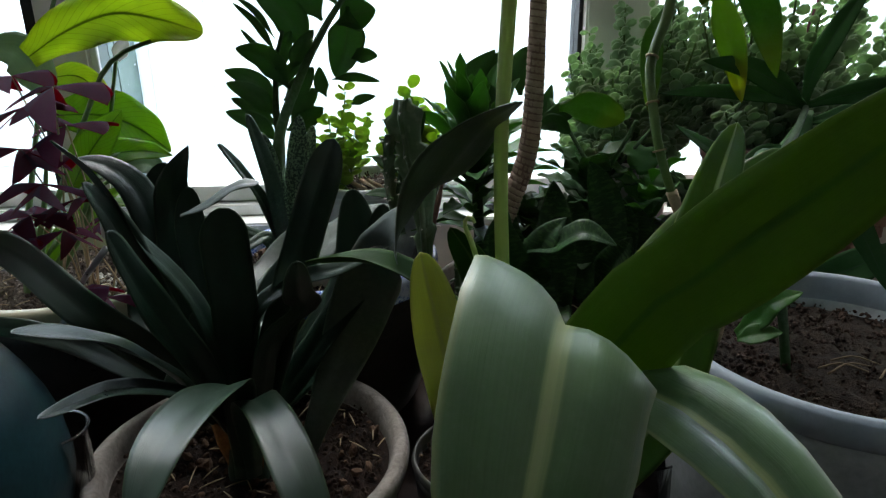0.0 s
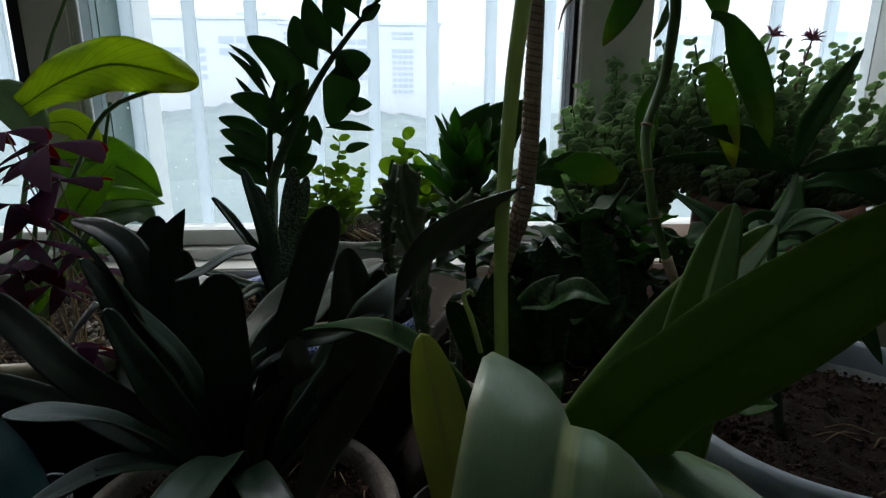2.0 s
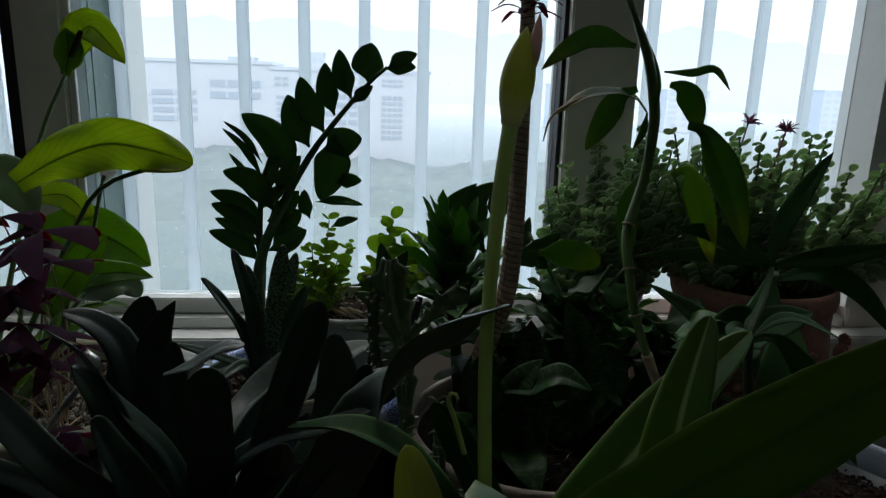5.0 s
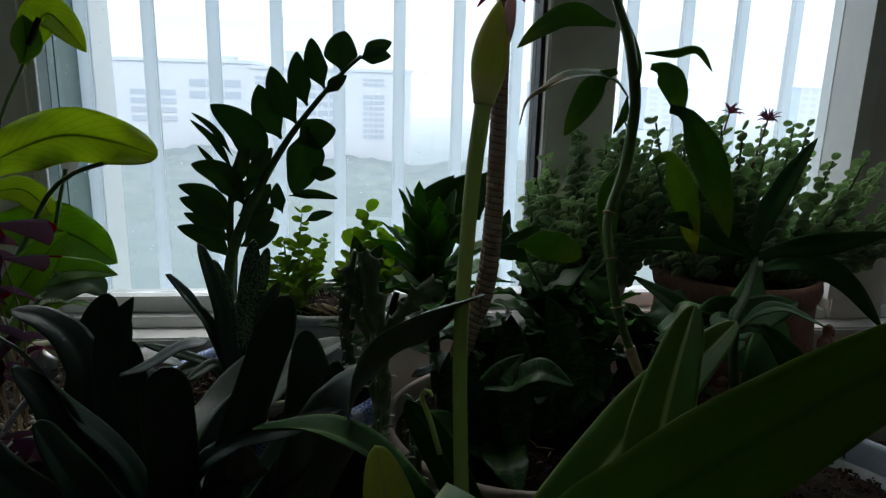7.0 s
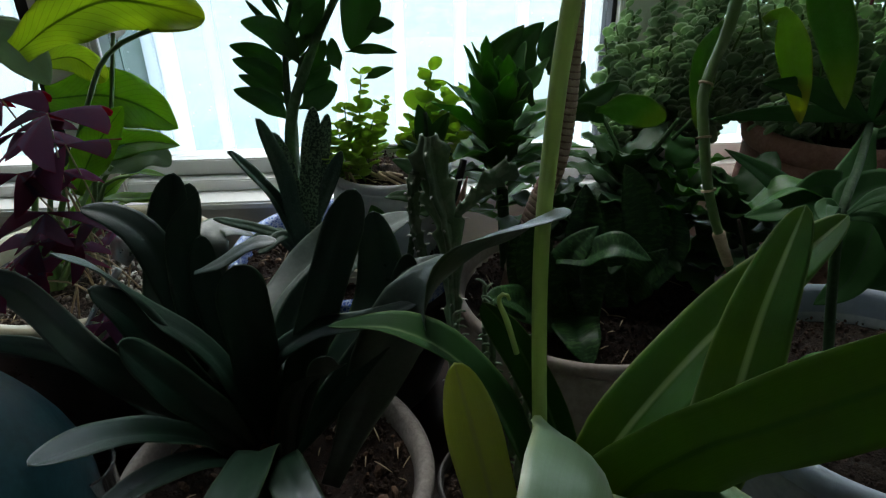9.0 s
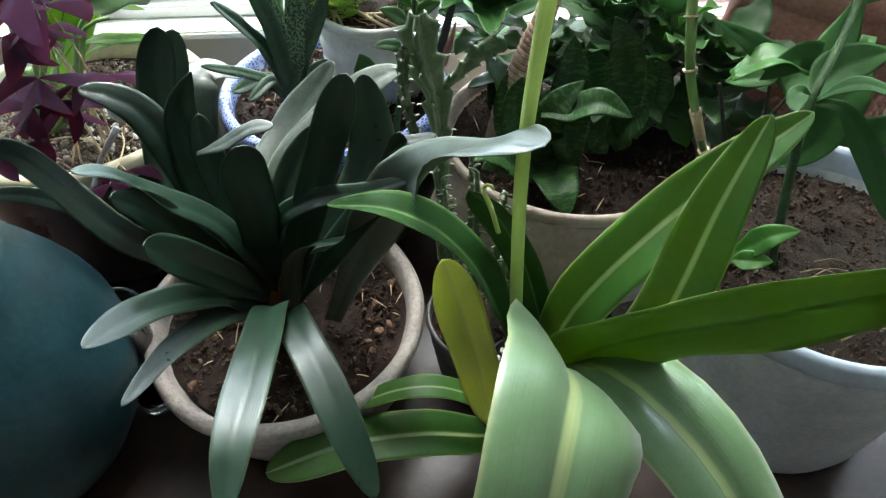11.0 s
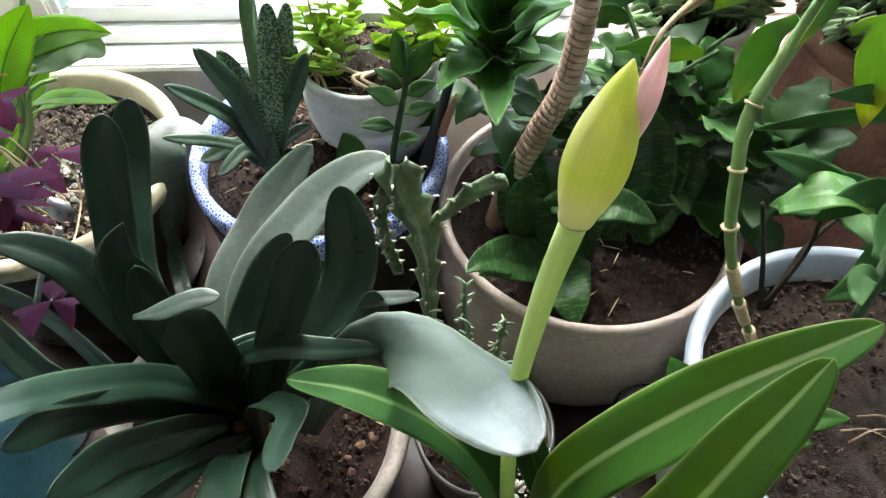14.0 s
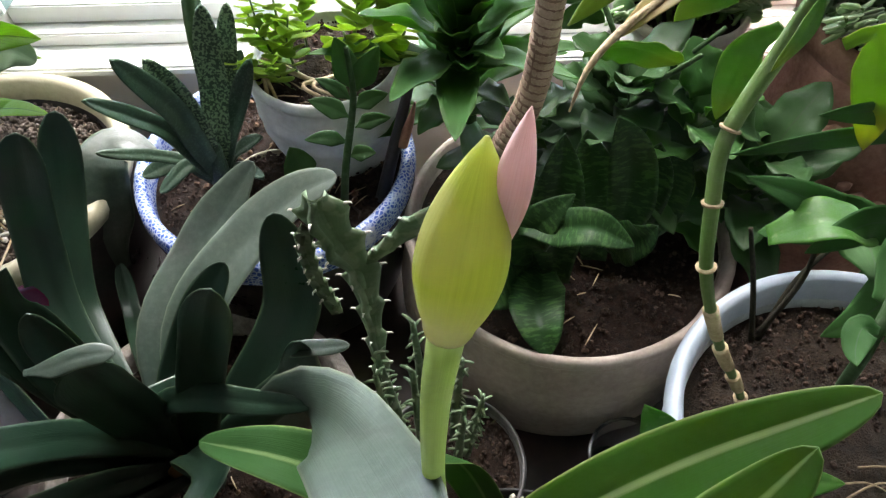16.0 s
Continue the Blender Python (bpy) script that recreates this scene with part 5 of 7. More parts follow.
blade(zz_sprig, ZZ, 0.02, [(0.043, 0.7, 0.994), (0.054, 0.7, 1.018), (0.064, 0.7, 1.035)], tip=0.7, base=0.1, sharp=True, twist=0.8, face=(0.11, -0.78, 0.62))
blade(zz_sprig, ZZ, 0.012, [(0.038, 0.7, 0.985), (0.025, 0.7, 0.999), (0.013, 0.7, 1.007)], tip=0.7, base=0.1, sharp=True, twist=0.8, face=(0.16, -0.75, 0.64))
blade(zz_sprig, ZZ, 0.015, [(0.039, 0.7, 0.977), (0.054, 0.7, 0.987), (0.067, 0.7, 0.991)], tip=0.7, base=0.1, sharp=True, twist=0.8, face=(0.11, -0.75, 0.65))
blade(zz_sprig, ZZ, 0.017, [(0.034, 0.7, 0.967), (0.019, 0.7, 0.979), (0.004, 0.7, 0.986)], tip=0.7, base=0.1, sharp=True, twist=0.8, face=(0.17, -0.73, 0.66))
blade(zz_sprig, ZZ, 0.014, [(0.037, 0.7, 0.956), (0.052, 0.7, 0.964), (0.067, 0.7, 0.966)], tip=0.7, base=0.1, sharp=True, twist=0.8, face=(0.11, -0.73, 0.68))
blade(zz_sprig, ZZ, 0.014, [(0.03, 0.7, 0.939), (0.012, 0.7, 0.945), (-0.007, 0.7, 0.943)], tip=0.7, base=0.1, sharp=True, twist=0.8, face=(0.17, -0.7, 0.69))
blade(zz_sprig, ZZ, 0.015, [(0.028, 0.7, 0.922), (0.04, 0.7, 0.927), (0.051, 0.7, 0.926)], tip=0.7, base=0.1, sharp=True, twist=0.8, face=(0.12, -0.69, 0.71))
blade(zz_sprig, ZZ, 0.03, [(-0.016, 0.7, 0.895), (-0.018, 0.7, 0.919), (-0.021, 0.7, 0.935)], tip=0.7, base=0.1, sharp=True, twist=0.8, face=(0.22, -0.68, 0.7))
plant_tag = thing("plant_tag", (0.055, 0.735, 0.84), "black plastic plant stake with torn brown end", "plant stake")
tube("stake", [(0.045, 0.735, 0.825), (0.065, 0.742, 0.90), (0.082, 0.748, 0.965)], (0.007, 0.006, 0.004), BLACK_PLASTIC, plant_tag)
tube("torn_end", [(0.070, 0.741, 0.895), (0.079, 0.738, 0.925), (0.085, 0.735, 0.95)], (0.006, 0.004, 0.001), TERRACOTTA, plant_tag, "torn reddish brown end")


def round_leaf_mesh(size, thick=0.18, cup=0.15, seg=10):
    """A fleshy round leaf in its own frame: stalk at the origin, growing along +y."""
    verts, uvs, faces = [], [], []
    rings = ((0.0, 1.0), (0.9, 0.75), (1.0, 0.0))
    for sgn in (1, -1):
        for r, h in rings:
            for k in range(seg):
                w = 2 * math.pi * k / seg
                x, y = r * 0.46 * math.cos(w), 0.5 + r * 0.5 * math.sin(w)
                x *= 0.75 + 0.35 * y
                verts.append(np.array([x, y + 0.06, cup * (r * r) * 0.5 + sgn * h * thick * 0.5]) * size)
                uvs.append((0.5 + 0.5 * r ** 0.5, 0.5 + 0.5 * r * math.sin(w)))
    for s in (0, 1):
        o = s * 3 * seg
        for i in range(2):
            for k in range(seg):
                q = (o + i * seg + k, o + i * seg + (k + 1) % seg, o + (i + 1) * seg + (k + 1) % seg, o + (i + 1) * seg + k)
                faces.append(q[::-1] if s == 0 else q)
    return verts, faces, uvs


def shared_leaf(name, material, size, **shape):
    v, f, uv = round_leaf_mesh(size, **shape)
    ob = mesh_part(name, v, f, material, None, uvs=uv)
    me = ob.data
    bpy.data.objects.remove(ob)
    return me


def placed(v, m):
    m = np.array(m)
    return [m[:3, :3] @ p + m[:3, 3] for p in v]


def leafy_stem(plant, line, radius, stem_material, leaf_material, leaf_size, pairs, rnd, meshes=None, start=0.2, spread=62, name="stem", loose_=24, lean=0.0):
    """A stem with pairs of round leaves; with meshes each leaf is an object of its own, else they are joined."""
    n = pairs * 2 + 4
    c = glide(line, n)
    stem = tube(name, line, (radius, radius * 0.8, radius * 0.5), stem_material, plant, n=10, seg=6)
    off = root_place(plant)
    loose = []
    first = int(n * start)
    for i in range(first, n):
        tang = Vector(unit(c[min(i + 1, n - 1)] - c[max(i - 1, 0)]))
        spin = i * 1.5708 + rnd.uniform(-0.4, 0.4)
        for half in (0, math.pi):
            scale = rnd.uniform(0.7, 1.15) * (1.0 if i < n - 4 else 0.7)
            q = tang.to_track_quat("Z", "Y")
            turn = q.to_matrix().to_4x4() @ Matrix.Rotation(spin + half, 4, "Z") @ Matrix.Rotation(radians(90 - spread + rnd.uniform(-loose_, loose_) - (25 if i > n - 5 else 0)), 4, "X") @ Matrix.Rotation(radians(rnd.uniform(-loose_, loose_)), 4, "Y")
            if lean:
                grow = turn.to_3x3() @ Vector((0, 1, 0))
                up = (turn.to_3x3() @ Vector((0, 0, 1))).lerp(Vector((rnd.uniform(-0.5, 0.5), 0.85, 0.45 + rnd.uniform(-0.4, 0.4))), lean).normalized()
                grow = (grow - up * grow.dot(up)).normalized()
                turn = Matrix((grow.cross(up), grow, up)).transposed().to_4x4()
            m = Matrix.Translation(Vector(c[i])) @ turn @ Matrix.Scale(scale, 4)
            if meshes:
                ob = new("leaf", meshes[rnd.randrange(len(meshes))])
                ob.parent = stem
                m.translation -= off
                ob.matrix_local = m
            else:
                v, f, uv = round_leaf_mesh(leaf_size)
                loose.append((placed(v, m), f, uv))
    if loose:
        v, f, uv = merged(loose)
        tagged(mesh_part("leaves", v, f, leaf_material, stem, uvs=uv), kind="stuff")
    return stem


# trailing yellow-green succulent in the white pot
jade = thing("trailing_succulent", (-0.007, 0.815, 0.915), "bright yellow-green succulent with small round leaves", "potted plant", "plants by the window")
jade_leaves = [shared_leaf("leaf", JADE, 0.028, thick=0.10), shared_leaf("leaf", JADE, 0.033, thick=0.10)]
small_jade = [shared_leaf("leaf", JADE, 0.018, thick=0.12), shared_leaf("leaf", JADE, 0.022, thick=0.10)]
jrnd = random.Random(11)
for line, pairs in (([(0.02, 0.82, 0.92), (0.036, 0.822, 0.99), (0.050, 0.825, 1.045)], 5), ([(0.03, 0.80, 0.92), (0.060, 0.79, 0.955), (0.078, 0.785, 0.985)], 3), ([(0.015, 0.79, 0.92), (0.030, 0.785, 0.955), (0.026, 0.78, 0.99)], 3), ([(0.03, 0.83, 0.92), (0.062, 0.835, 0.97), (0.078, 0.84, 1.015)], 4)):
    leafy_stem(jade, line, 0.0022, STEM_GREEN, JADE, 0.022, pairs, jrnd, jade_leaves, 0.3, spread=40, loose_=25, lean=0.7)
for foot, top in (((-0.03, 0.81), (-0.032, 0.82, 1.045)), ((-0.035, 0.80), (-0.052, 0.80, 1.015)), ((-0.04, 0.815), (-0.066, 0.825, 0.985)), ((-0.025, 0.80), (-0.020, 0.79, 1.00)), ((-0.045, 0.80), (-0.070, 0.785, 0.955)), ((-0.02, 0.83), (-0.006, 0.84, 1.01)), ((-0.03, 0.79), (-0.038, 0.77, 0.965))):
    leafy_stem(jade, [(*foot, 0.92), ((foot[0] + top[0]) / 2 - 0.006, (foot[1] + top[1]) / 2, 0.92 + 0.55 * (top[2] - 0.92)), top], 0.0014, STEM_GREEN, JADE, 0.013, 4, jrnd, small_jade, 0.3, spread=45, loose_=35, lean=0.6)
for i in range(5):
    w = jrnd.uniform(2.2, 5.2)
    tube("stem", [(-0.007 + 0.02 * math.cos(w + 1), 0.815 + 0.02 * math.sin(w + 1), 0.925), (-0.007 + 0.05 * math.cos(w), 0.815 + 0.05 * math.sin(w), 0.945), (-0.007 + 0.06 * math.cos(w + 0.5), 0.815 + 0.06 * math.sin(w + 0.5), 0.930)], (0.0025, 0.002, 0.0015), HUSK, jade, "dry brown stem")

# ---------------------------------------------------------------- ridged cactus
cactus = thing("ridged_cactus", (0.085, 0.503, 0.735), "grey-green toothed cactus with crested side growth", "potted plant", "plants by the window")


def toothed(points, reaches, seed, wings, name="stem", period=8, core=0.0054):
    """A fleshy joint whose ribs run out into toothed wings, in the given directions."""
    n = 60
    c = glide(points, n)
    tangent = unit(np.gradient(c, axis=0))
    reach_at = np.interp(np.linspace(0, 1, n), np.linspace(0, 1, len(reaches)), reaches)
    rnd = random.Random(seed)
    phase = [rnd.randrange(period) for _ in wings]
    slots = len(wings) * 4
    verts, uvs, faces, tips = [], [], [], []
    for i in range(n):
        end = 1.0 if i < n - 3 else 0.82 - 0.12 * (i - n + 3)
        outs = [unit(np.array(w, float) - (tangent[i] @ np.array(w, float)) * tangent[i]) for w in wings]
        order = []
        for k, out in enumerate(outs):
            tooth = ((i + phase[k]) % period) / (period - 1.0)
            r = reach_at[i] * (0.62 + 0.38 * tooth ** 1.6) * end
            nxt = outs[(k + 1) % len(outs)]
            side = unit(np.cross(tangent[i], out))
            order += [c[i] + out * r * 0.72 - side * 0.0028, c[i] + out * r, c[i] + out * r * 0.72 + side * 0.0028, c[i] + unit(out + nxt + side * 0.3) * core]
            if (i + phase[k]) % period == period - 1 and i > 6:
                tips.append((c[i] + out * r, out))
        for k, p in enumerate(order):
            verts.append(p)
            uvs.append((k / slots, i / (n - 1)))
    for i in range(n - 1):
        for k in range(slots):
            faces.append((i * slots + k, i * slots + (k + 1) % slots, (i + 1) * slots + (k + 1) % slots, (i + 1) * slots + k))
    faces += [tuple(range(slots))[::-1], tuple((n - 1) * slots + k for k in range(slots))]
    stem = mesh_part(name, verts, faces, CACTUS, cactus, uvs=uvs)
    for p, out in tips:
        bend = rnd.uniform(-0.0015, 0.0015)
        tube("spine", [p - out * 0.001, p + out * 0.0012 + np.array([bend, 0, 0.0006]), p + out * 0.0024 + np.array([bend, 0, -0.0006])], (0.0010, 0.0007, 0.0003), GRIT, stem, n=4, seg=5)
    return stem


toothed([(0.057, 0.515, 0.808), (0.058, 0.524, 0.875), (0.057, 0.532, 0.94), (0.055, 0.537, 0.984), (0.047, 0.537, 1.016), (0.042, 0.533, 1.047), (0.041, 0.53, 1.07)], (0.0075, 0.0078, 0.0082, 0.0100, 0.0150, 0.0190, 0.0180), 0, ((1, 0, 0), (-0.25, -1, 0.1), (-1, 0.15, 0)))
toothed([(0.06, 0.538, 0.996), (0.077, 0.541, 1.012), (0.094, 0.544, 1.027), (0.112, 0.545, 1.034)], (0.005, 0.0085, 0.0150, 0.0140), 1, ((-0.3, -0.3, 1), (0.3, 0.3, -1)), "arm", 14, 0.003)
toothed([(0.036, 0.53, 0.951), (0.028, 0.53, 0.991), (0.027, 0.53, 1.021), (0.029, 0.53, 1.04)], (0.005, 0.0065, 0.007), 2, ((1, 0.2, 0), (-0.4, -1, 0), (-1, 0.3, 0)))
crnd = random.Random(31)
for i in range(11):
    w = 0.9 * i
    pieces = []
    bx, by, h = 0.095 + 0.028 * math.cos(w), 0.503 + 0.022 * math.sin(w), crnd.uniform(0.10, 0.23)
    line = [(bx, by, 0.742), (bx + 0.006 * math.cos(w), by + 0.006 * math.sin(w), 0.742 + h * 0.6), (bx + 0.012 * math.cos(w), by + 0.004, 0.742 + h)]
    pieces.append(tube_mesh(line, (0.004, 0.004, 0.002), n=10, seg=7))
    c = glide(line, 26)
    for p in c[4:]:
        a = crnd.uniform(0, 6.28)
        e = p + np.array([0.009 * math.cos(a), 0.009 * math.sin(a), crnd.uniform(-0.001, 0.006)])
        pieces.append(tube_mesh([p, (p + e) / 2 + np.array([0, 0, 0.002]), e], (0.0016, 0.0013, 0.0008), n=4, seg=5))
    v, f, uv = merged(pieces)
    mesh_part("crested_stem", v, f, CACTUS, cactus, "knobbly small side stem", uv)

# ---------------------------------------------------------------- beige pot
trunk = thing("bare_dracaena", (0.15, 0.70, 0.80), "tall bare ringed trunk of a dracaena", "potted plant", "plants by the window")
TRUNK = [(0.128, 0.70, 0.79), (0.140, 0.70, 0.86), (0.160, 0.70, 0.930), (0.178, 0.70, 0.985), (0.184, 0.70, 1.06), (0.185, 0.70, 1.16), (0.185, 0.70, 1.28), (0.183, 0.70, 1.46)]
tube("trunk", TRUNK, (0.0135, 0.0118, 0.0102, 0.0084, 0.0072, 0.0068), BARK, trunk, n=50, seg=14, lumps=0.08)
tc = glide(TRUNK, 96)
trnd = random.Random(8)
for i in range(8, 92):
    d = unit(tc[i + 1] - tc[i])
    q = Vector(d).to_track_quat("Z", "Y").to_matrix().to_4x4()
    seg = 12
    verts, faces = [], []
    gap = trnd.uniform(0, 6.28)
    girth = float(np.interp(i / 95, np.linspace(0, 1, 6), (0.0135, 0.0118, 0.0102, 0.0084, 0.0072, 0.0068)))
    for r, h in ((0.96 * girth, -0.0006), (1.04 * girth, 0.0004), (1.05 * girth, 0.0048), (0.96 * girth, 0.0060)):
        for kk in range(seg):
            w = gap + 2 * math.pi * kk / (seg - 1)
            verts.append(q @ Vector((r * math.cos(w), r * math.sin(w), h + 0.0015 * math.sin(w))) + Vector(tc[i]))
    for a in range(3):
        for kk in range(seg - 1):
            faces.append((a * seg + kk, a * seg + kk + 1, (a + 1) * seg + kk + 1, (a + 1) * seg + kk))
    mesh_part("leaf_scar", verts, faces, SCAR, trunk)
for w in range(9):
    a = w * 0.72
    b0 = np.array([0.184 + 0.008 * math.cos(a), 0.70 + 0.008 * math.sin(a), 1.292 + 0.006 * (w % 3)])
    blade(trunk, OXALIS, 0.008, [b0, b0 + np.array([0.014 * math.cos(a), 0.014 * math.sin(a), 0.003]), b0 + np.array([0.03 * math.cos(a), 0.03 * math.sin(a), -0.004 - 0.003 * (w % 2)])], name="withered_leaf", n=8, m=4, tip=0.6)


def rosette(plant, centre, top, count, length, width, material, rnd, droop=0.3, upright=0.6, wave=0.15, fold=0.2, tip=0.6, thick=0.0012, sharp=False):
    """Leaves in a spiral round a short stem."""
    x, y, z = centre
    for i in range(count):
        t = i / max(1, count - 1)
        a = i * 2.39996 + rnd.uniform(-0.2, 0.2)
        ln = length * (0.75 + 0.5 * rnd.random()) * (1 - 0.35 * t)
        rise = upright * (0.35 + 0.9 * t) + rnd.uniform(-0.1, 0.1)
        h = z + (top - z) * t
        out = np.array([math.cos(a), math.sin(a), 0.0])
        pts = [np.array([x, y, h]) + out * 0.006]
        for q in (0.35, 0.7, 1.0):
            pts.append(np.array([x, y, h]) + out * (ln * q * math.cos(min(1.4, rise))) + np.array([0, 0, ln * (q * math.sin(min(1.4, rise)) - droop * (1 - 0.6 * t) * q * q)]))
        blade(plant, material, width * rnd.uniform(0.85, 1.15), pts, fold=fold, tip=tip, wave=wave, thick=thick, n=14, m=6, base=0.55, sharp=sharp)


compact = thing("compact_dracaena", (0.13, 0.80, 0.80), "dense dark glossy compact dracaena", "potted plant", "plants by the window")
rrnd = random.Random(77)
tube("stem", [(0.14, 0.79, 0.79), (0.132, 0.80, 0.92), (0.13, 0.805, 1.05)], (0.008, 0.007, 0.005), STEM_DARK, compact)
rosette(compact, (0.125, 0.80, 0.93), 1.00, 34, 0.135, 0.034, COMPACT, rrnd, droop=0.25, upright=1.15, sharp=True, fold=0.35)
rosette(compact, (0.130, 0.80, 0.86), 0.94, 18, 0.135, 0.032, COMPACT, rrnd, droop=0.55, upright=0.75, sharp=True, fold=0.35)
snake = thing("snake_plant", (0.20, 0.66, 0.795), "low dark snake plant with banded broad leaves", "potted plant", "plants by the window")
blade(snake, SNAKE, 0.0481, [(0.211, 0.64, 0.811), (0.206, 0.66, 0.871), (0.207, 0.675, 0.921), (0.206, 0.685, 0.958)], face=(-0.17, -0.66, 0.73), tip=0.55, fold=0.25, thick=0.002, sharp=True, twist=0.2, wave=0.06, base=0.5)
blade(snake, SNAKE, 0.0403, [(0.261, 0.65, 0.849), (0.267, 0.665, 0.901), (0.261, 0.678, 0.943), (0.244, 0.68, 0.98)], face=(-0.26, -0.67, 0.7), tip=0.45, fold=0.25, thick=0.002, sharp=True, twist=0.2, wave=0.06, base=0.5)
blade(snake, SNAKE, 0.0329, [(0.172, 0.645, 0.891), (0.198, 0.635, 0.899), (0.226, 0.62, 0.918), (0.259, 0.611, 0.905)], face=(0, -0.45, 0.89), tip=0.5, fold=0.25, thick=0.002, sharp=True, twist=0.2, wave=0.06, base=0.5)
blade(snake, SNAKE, 0.0493, [(0.199, 0.655, 0.817), (0.188, 0.61, 0.83), (0.189, 0.58, 0.832), (0.195, 0.56, 0.816)], face=(-0.13, -0.48, 0.87), tip=0.5, fold=0.25, thick=0.002, sharp=True, twist=0.2, wave=0.06, base=0.5)
blade(snake, SNAKE, 0.0412, [(0.177, 0.65, 0.793), (0.136, 0.615, 0.853), (0.105, 0.59, 0.881), (0.089, 0.575, 0.884)], face=(0, -0.5, 0.86), tip=0.5, fold=0.25, thick=0.002, sharp=True, twist=0.2, wave=0.06, base=0.5)
blade(snake, SNAKE, 0.0448, [(0.279, 0.66, 0.843), (0.298, 0.68, 0.867), (0.311, 0.695, 0.888), (0.32, 0.71, 0.913)], face=(-0.31, -0.63, 0.71), tip=0.5, fold=0.25, thick=0.002, sharp=True, twist=0.2, wave=0.06, base=0.5)
blade(snake, SNAKE, 0.0455, [(0.185, 0.65, 0.803), (0.157, 0.645, 0.863), (0.144, 0.64, 0.909), (0.147, 0.64, 0.939)], face=(-0.14, -0.68, 0.72), tip=0.5, fold=0.25, thick=0.002, sharp=True, twist=0.2, wave=0.06, base=0.5)
blade(snake, SNAKE, 0.0462, [(0.247, 0.66, 0.818), (0.246, 0.68, 0.861), (0.24, 0.7, 0.899), (0.232, 0.715, 0.933)], face=(-0.21, -0.66, 0.72), tip=0.5, fold=0.25, thick=0.002, sharp=True, twist=0.2, wave=0.06, base=0.5)
blade(snake, SNAKE, 0.0391, [(0.26, 0.655, 0.833), (0.265, 0.64, 0.871), (0.273, 0.63, 0.892), (0.281, 0.63, 0.907)], face=(-0.28, -0.57, 0.77), tip=0.5, fold=0.25, thick=0.002, sharp=True, twist=0.2, wave=0.06, base=0.5)
blade(snake, SNAKE, 0.0531, [(0.167, 0.67, 0.804), (0.153, 0.68, 0.849), (0.152, 0.69, 0.889), (0.158, 0.7, 0.926)], face=(-0.14, -0.75, 0.64), tip=0.5, fold=0.25, thick=0.002, sharp=True, twist=0.2, wave=0.06, base=0.5)
blade(snake, SNAKE, 0.0415, [(0.204, 0.66, 0.81), (0.178, 0.645, 0.863), (0.186, 0.64, 0.899), (0.214, 0.65, 0.925)], face=(-0.19, -0.72, 0.67), tip=0.5, fold=0.25, thick=0.002, sharp=True, twist=0.2, wave=0.06, base=0.5)
blade(snake, SNAKE, 0.0518, [(0.231, 0.67, 0.825), (0.267, 0.68, 0.856), (0.288, 0.69, 0.894), (0.292, 0.7, 0.93)], face=(-0.31, -0.73, 0.62), tip=0.5, fold=0.25, thick=0.002, sharp=True, twist=0.2, wave=0.06, base=0.5)
blade(snake, SNAKE, 0.0444, [(0.205, 0.655, 0.797), (0.157, 0.62, 0.839), (0.124, 0.6, 0.859), (0.102, 0.585, 0.865)], face=(0, -0.5, 0.86), tip=0.5, fold=0.25, thick=0.002, sharp=True, twist=0.2, wave=0.06, base=0.5)
glossy = thing("glossy_climber", (0.27, 0.76, 0.80), "dark glossy climbing plant with pointed leaves", "potted plant", "plants by the window")
rosette(glossy, (0.38, 0.69, 0.83), 0.93, 18, 0.10, 0.044, ZZ, rrnd, droop=0.4, upright=0.7, sharp=True)
rosette(glossy, (0.27, 0.76, 0.83), 0.95, 32, 0.11, 0.044, ZZ, rrnd, droop=0.4, upright=0.6, sharp=True)
rosette(glossy, (0.195, 0.765, 0.83), 0.90, 14, 0.10, 0.044, ZZ, rrnd, droop=0.45, upright=0.7, sharp=True)
rosette(glossy, (0.33, 0.73, 0.82), 0.95, 20, 0.10, 0.044, COMPACT, rrnd, droop=0.45, upright=0.6, sharp=True)
blade(glossy, ZZ, 0.037, [(0.146, 0.83, 1.002), (0.122, 0.839, 1.045), (0.16, 0.85, 1.091)], tip=0.6, fold=0.2, base=0.2, sharp=True, wave=0.1, face=(-0.1, -0.98, 0.19))
blade(glossy, ZZ, 0.032, [(0.167, 0.84, 1.022), (0.161, 0.851, 1.066), (0.185, 0.86, 1.092)], tip=0.6, fold=0.2, base=0.2, sharp=True, wave=0.1, face=(-0.14, -0.98, 0.16))
blade(glossy, ZZ, 0.029, [(0.192, 0.84, 1.034), (0.192, 0.852, 1.072), (0.209, 0.86, 1.095)], tip=0.6, fold=0.2, base=0.2, sharp=True, wave=0.1, face=(-0.18, -0.97, 0.16))
blade(glossy, ZZ, 0.027, [(0.167, 0.8, 1.009), (0.145, 0.812, 1.04), (0.126, 0.82, 1.057)], tip=0.6, fold=0.2, base=0.2, sharp=True, wave=0.1, face=(-0.13, -0.97, 0.2))
blade(glossy, ZZ, 0.019, [(0.226, 0.84, 0.988), (0.229, 0.85, 1.018), (0.237, 0.86, 1.045)], tip=0.6, fold=0.2, base=0.2, sharp=True, wave=0.1, face=(-0.21, -0.95, 0.21))
blade(glossy, ZZ, 0.025, [(0.207, 0.78, 1.014), (0.236, 0.789, 1.018), (0.265, 0.8, 1.035)], tip=0.6, fold=0.2, base=0.2, sharp=True, wave=0.1, face=(-0.23, -0.95, 0.23))
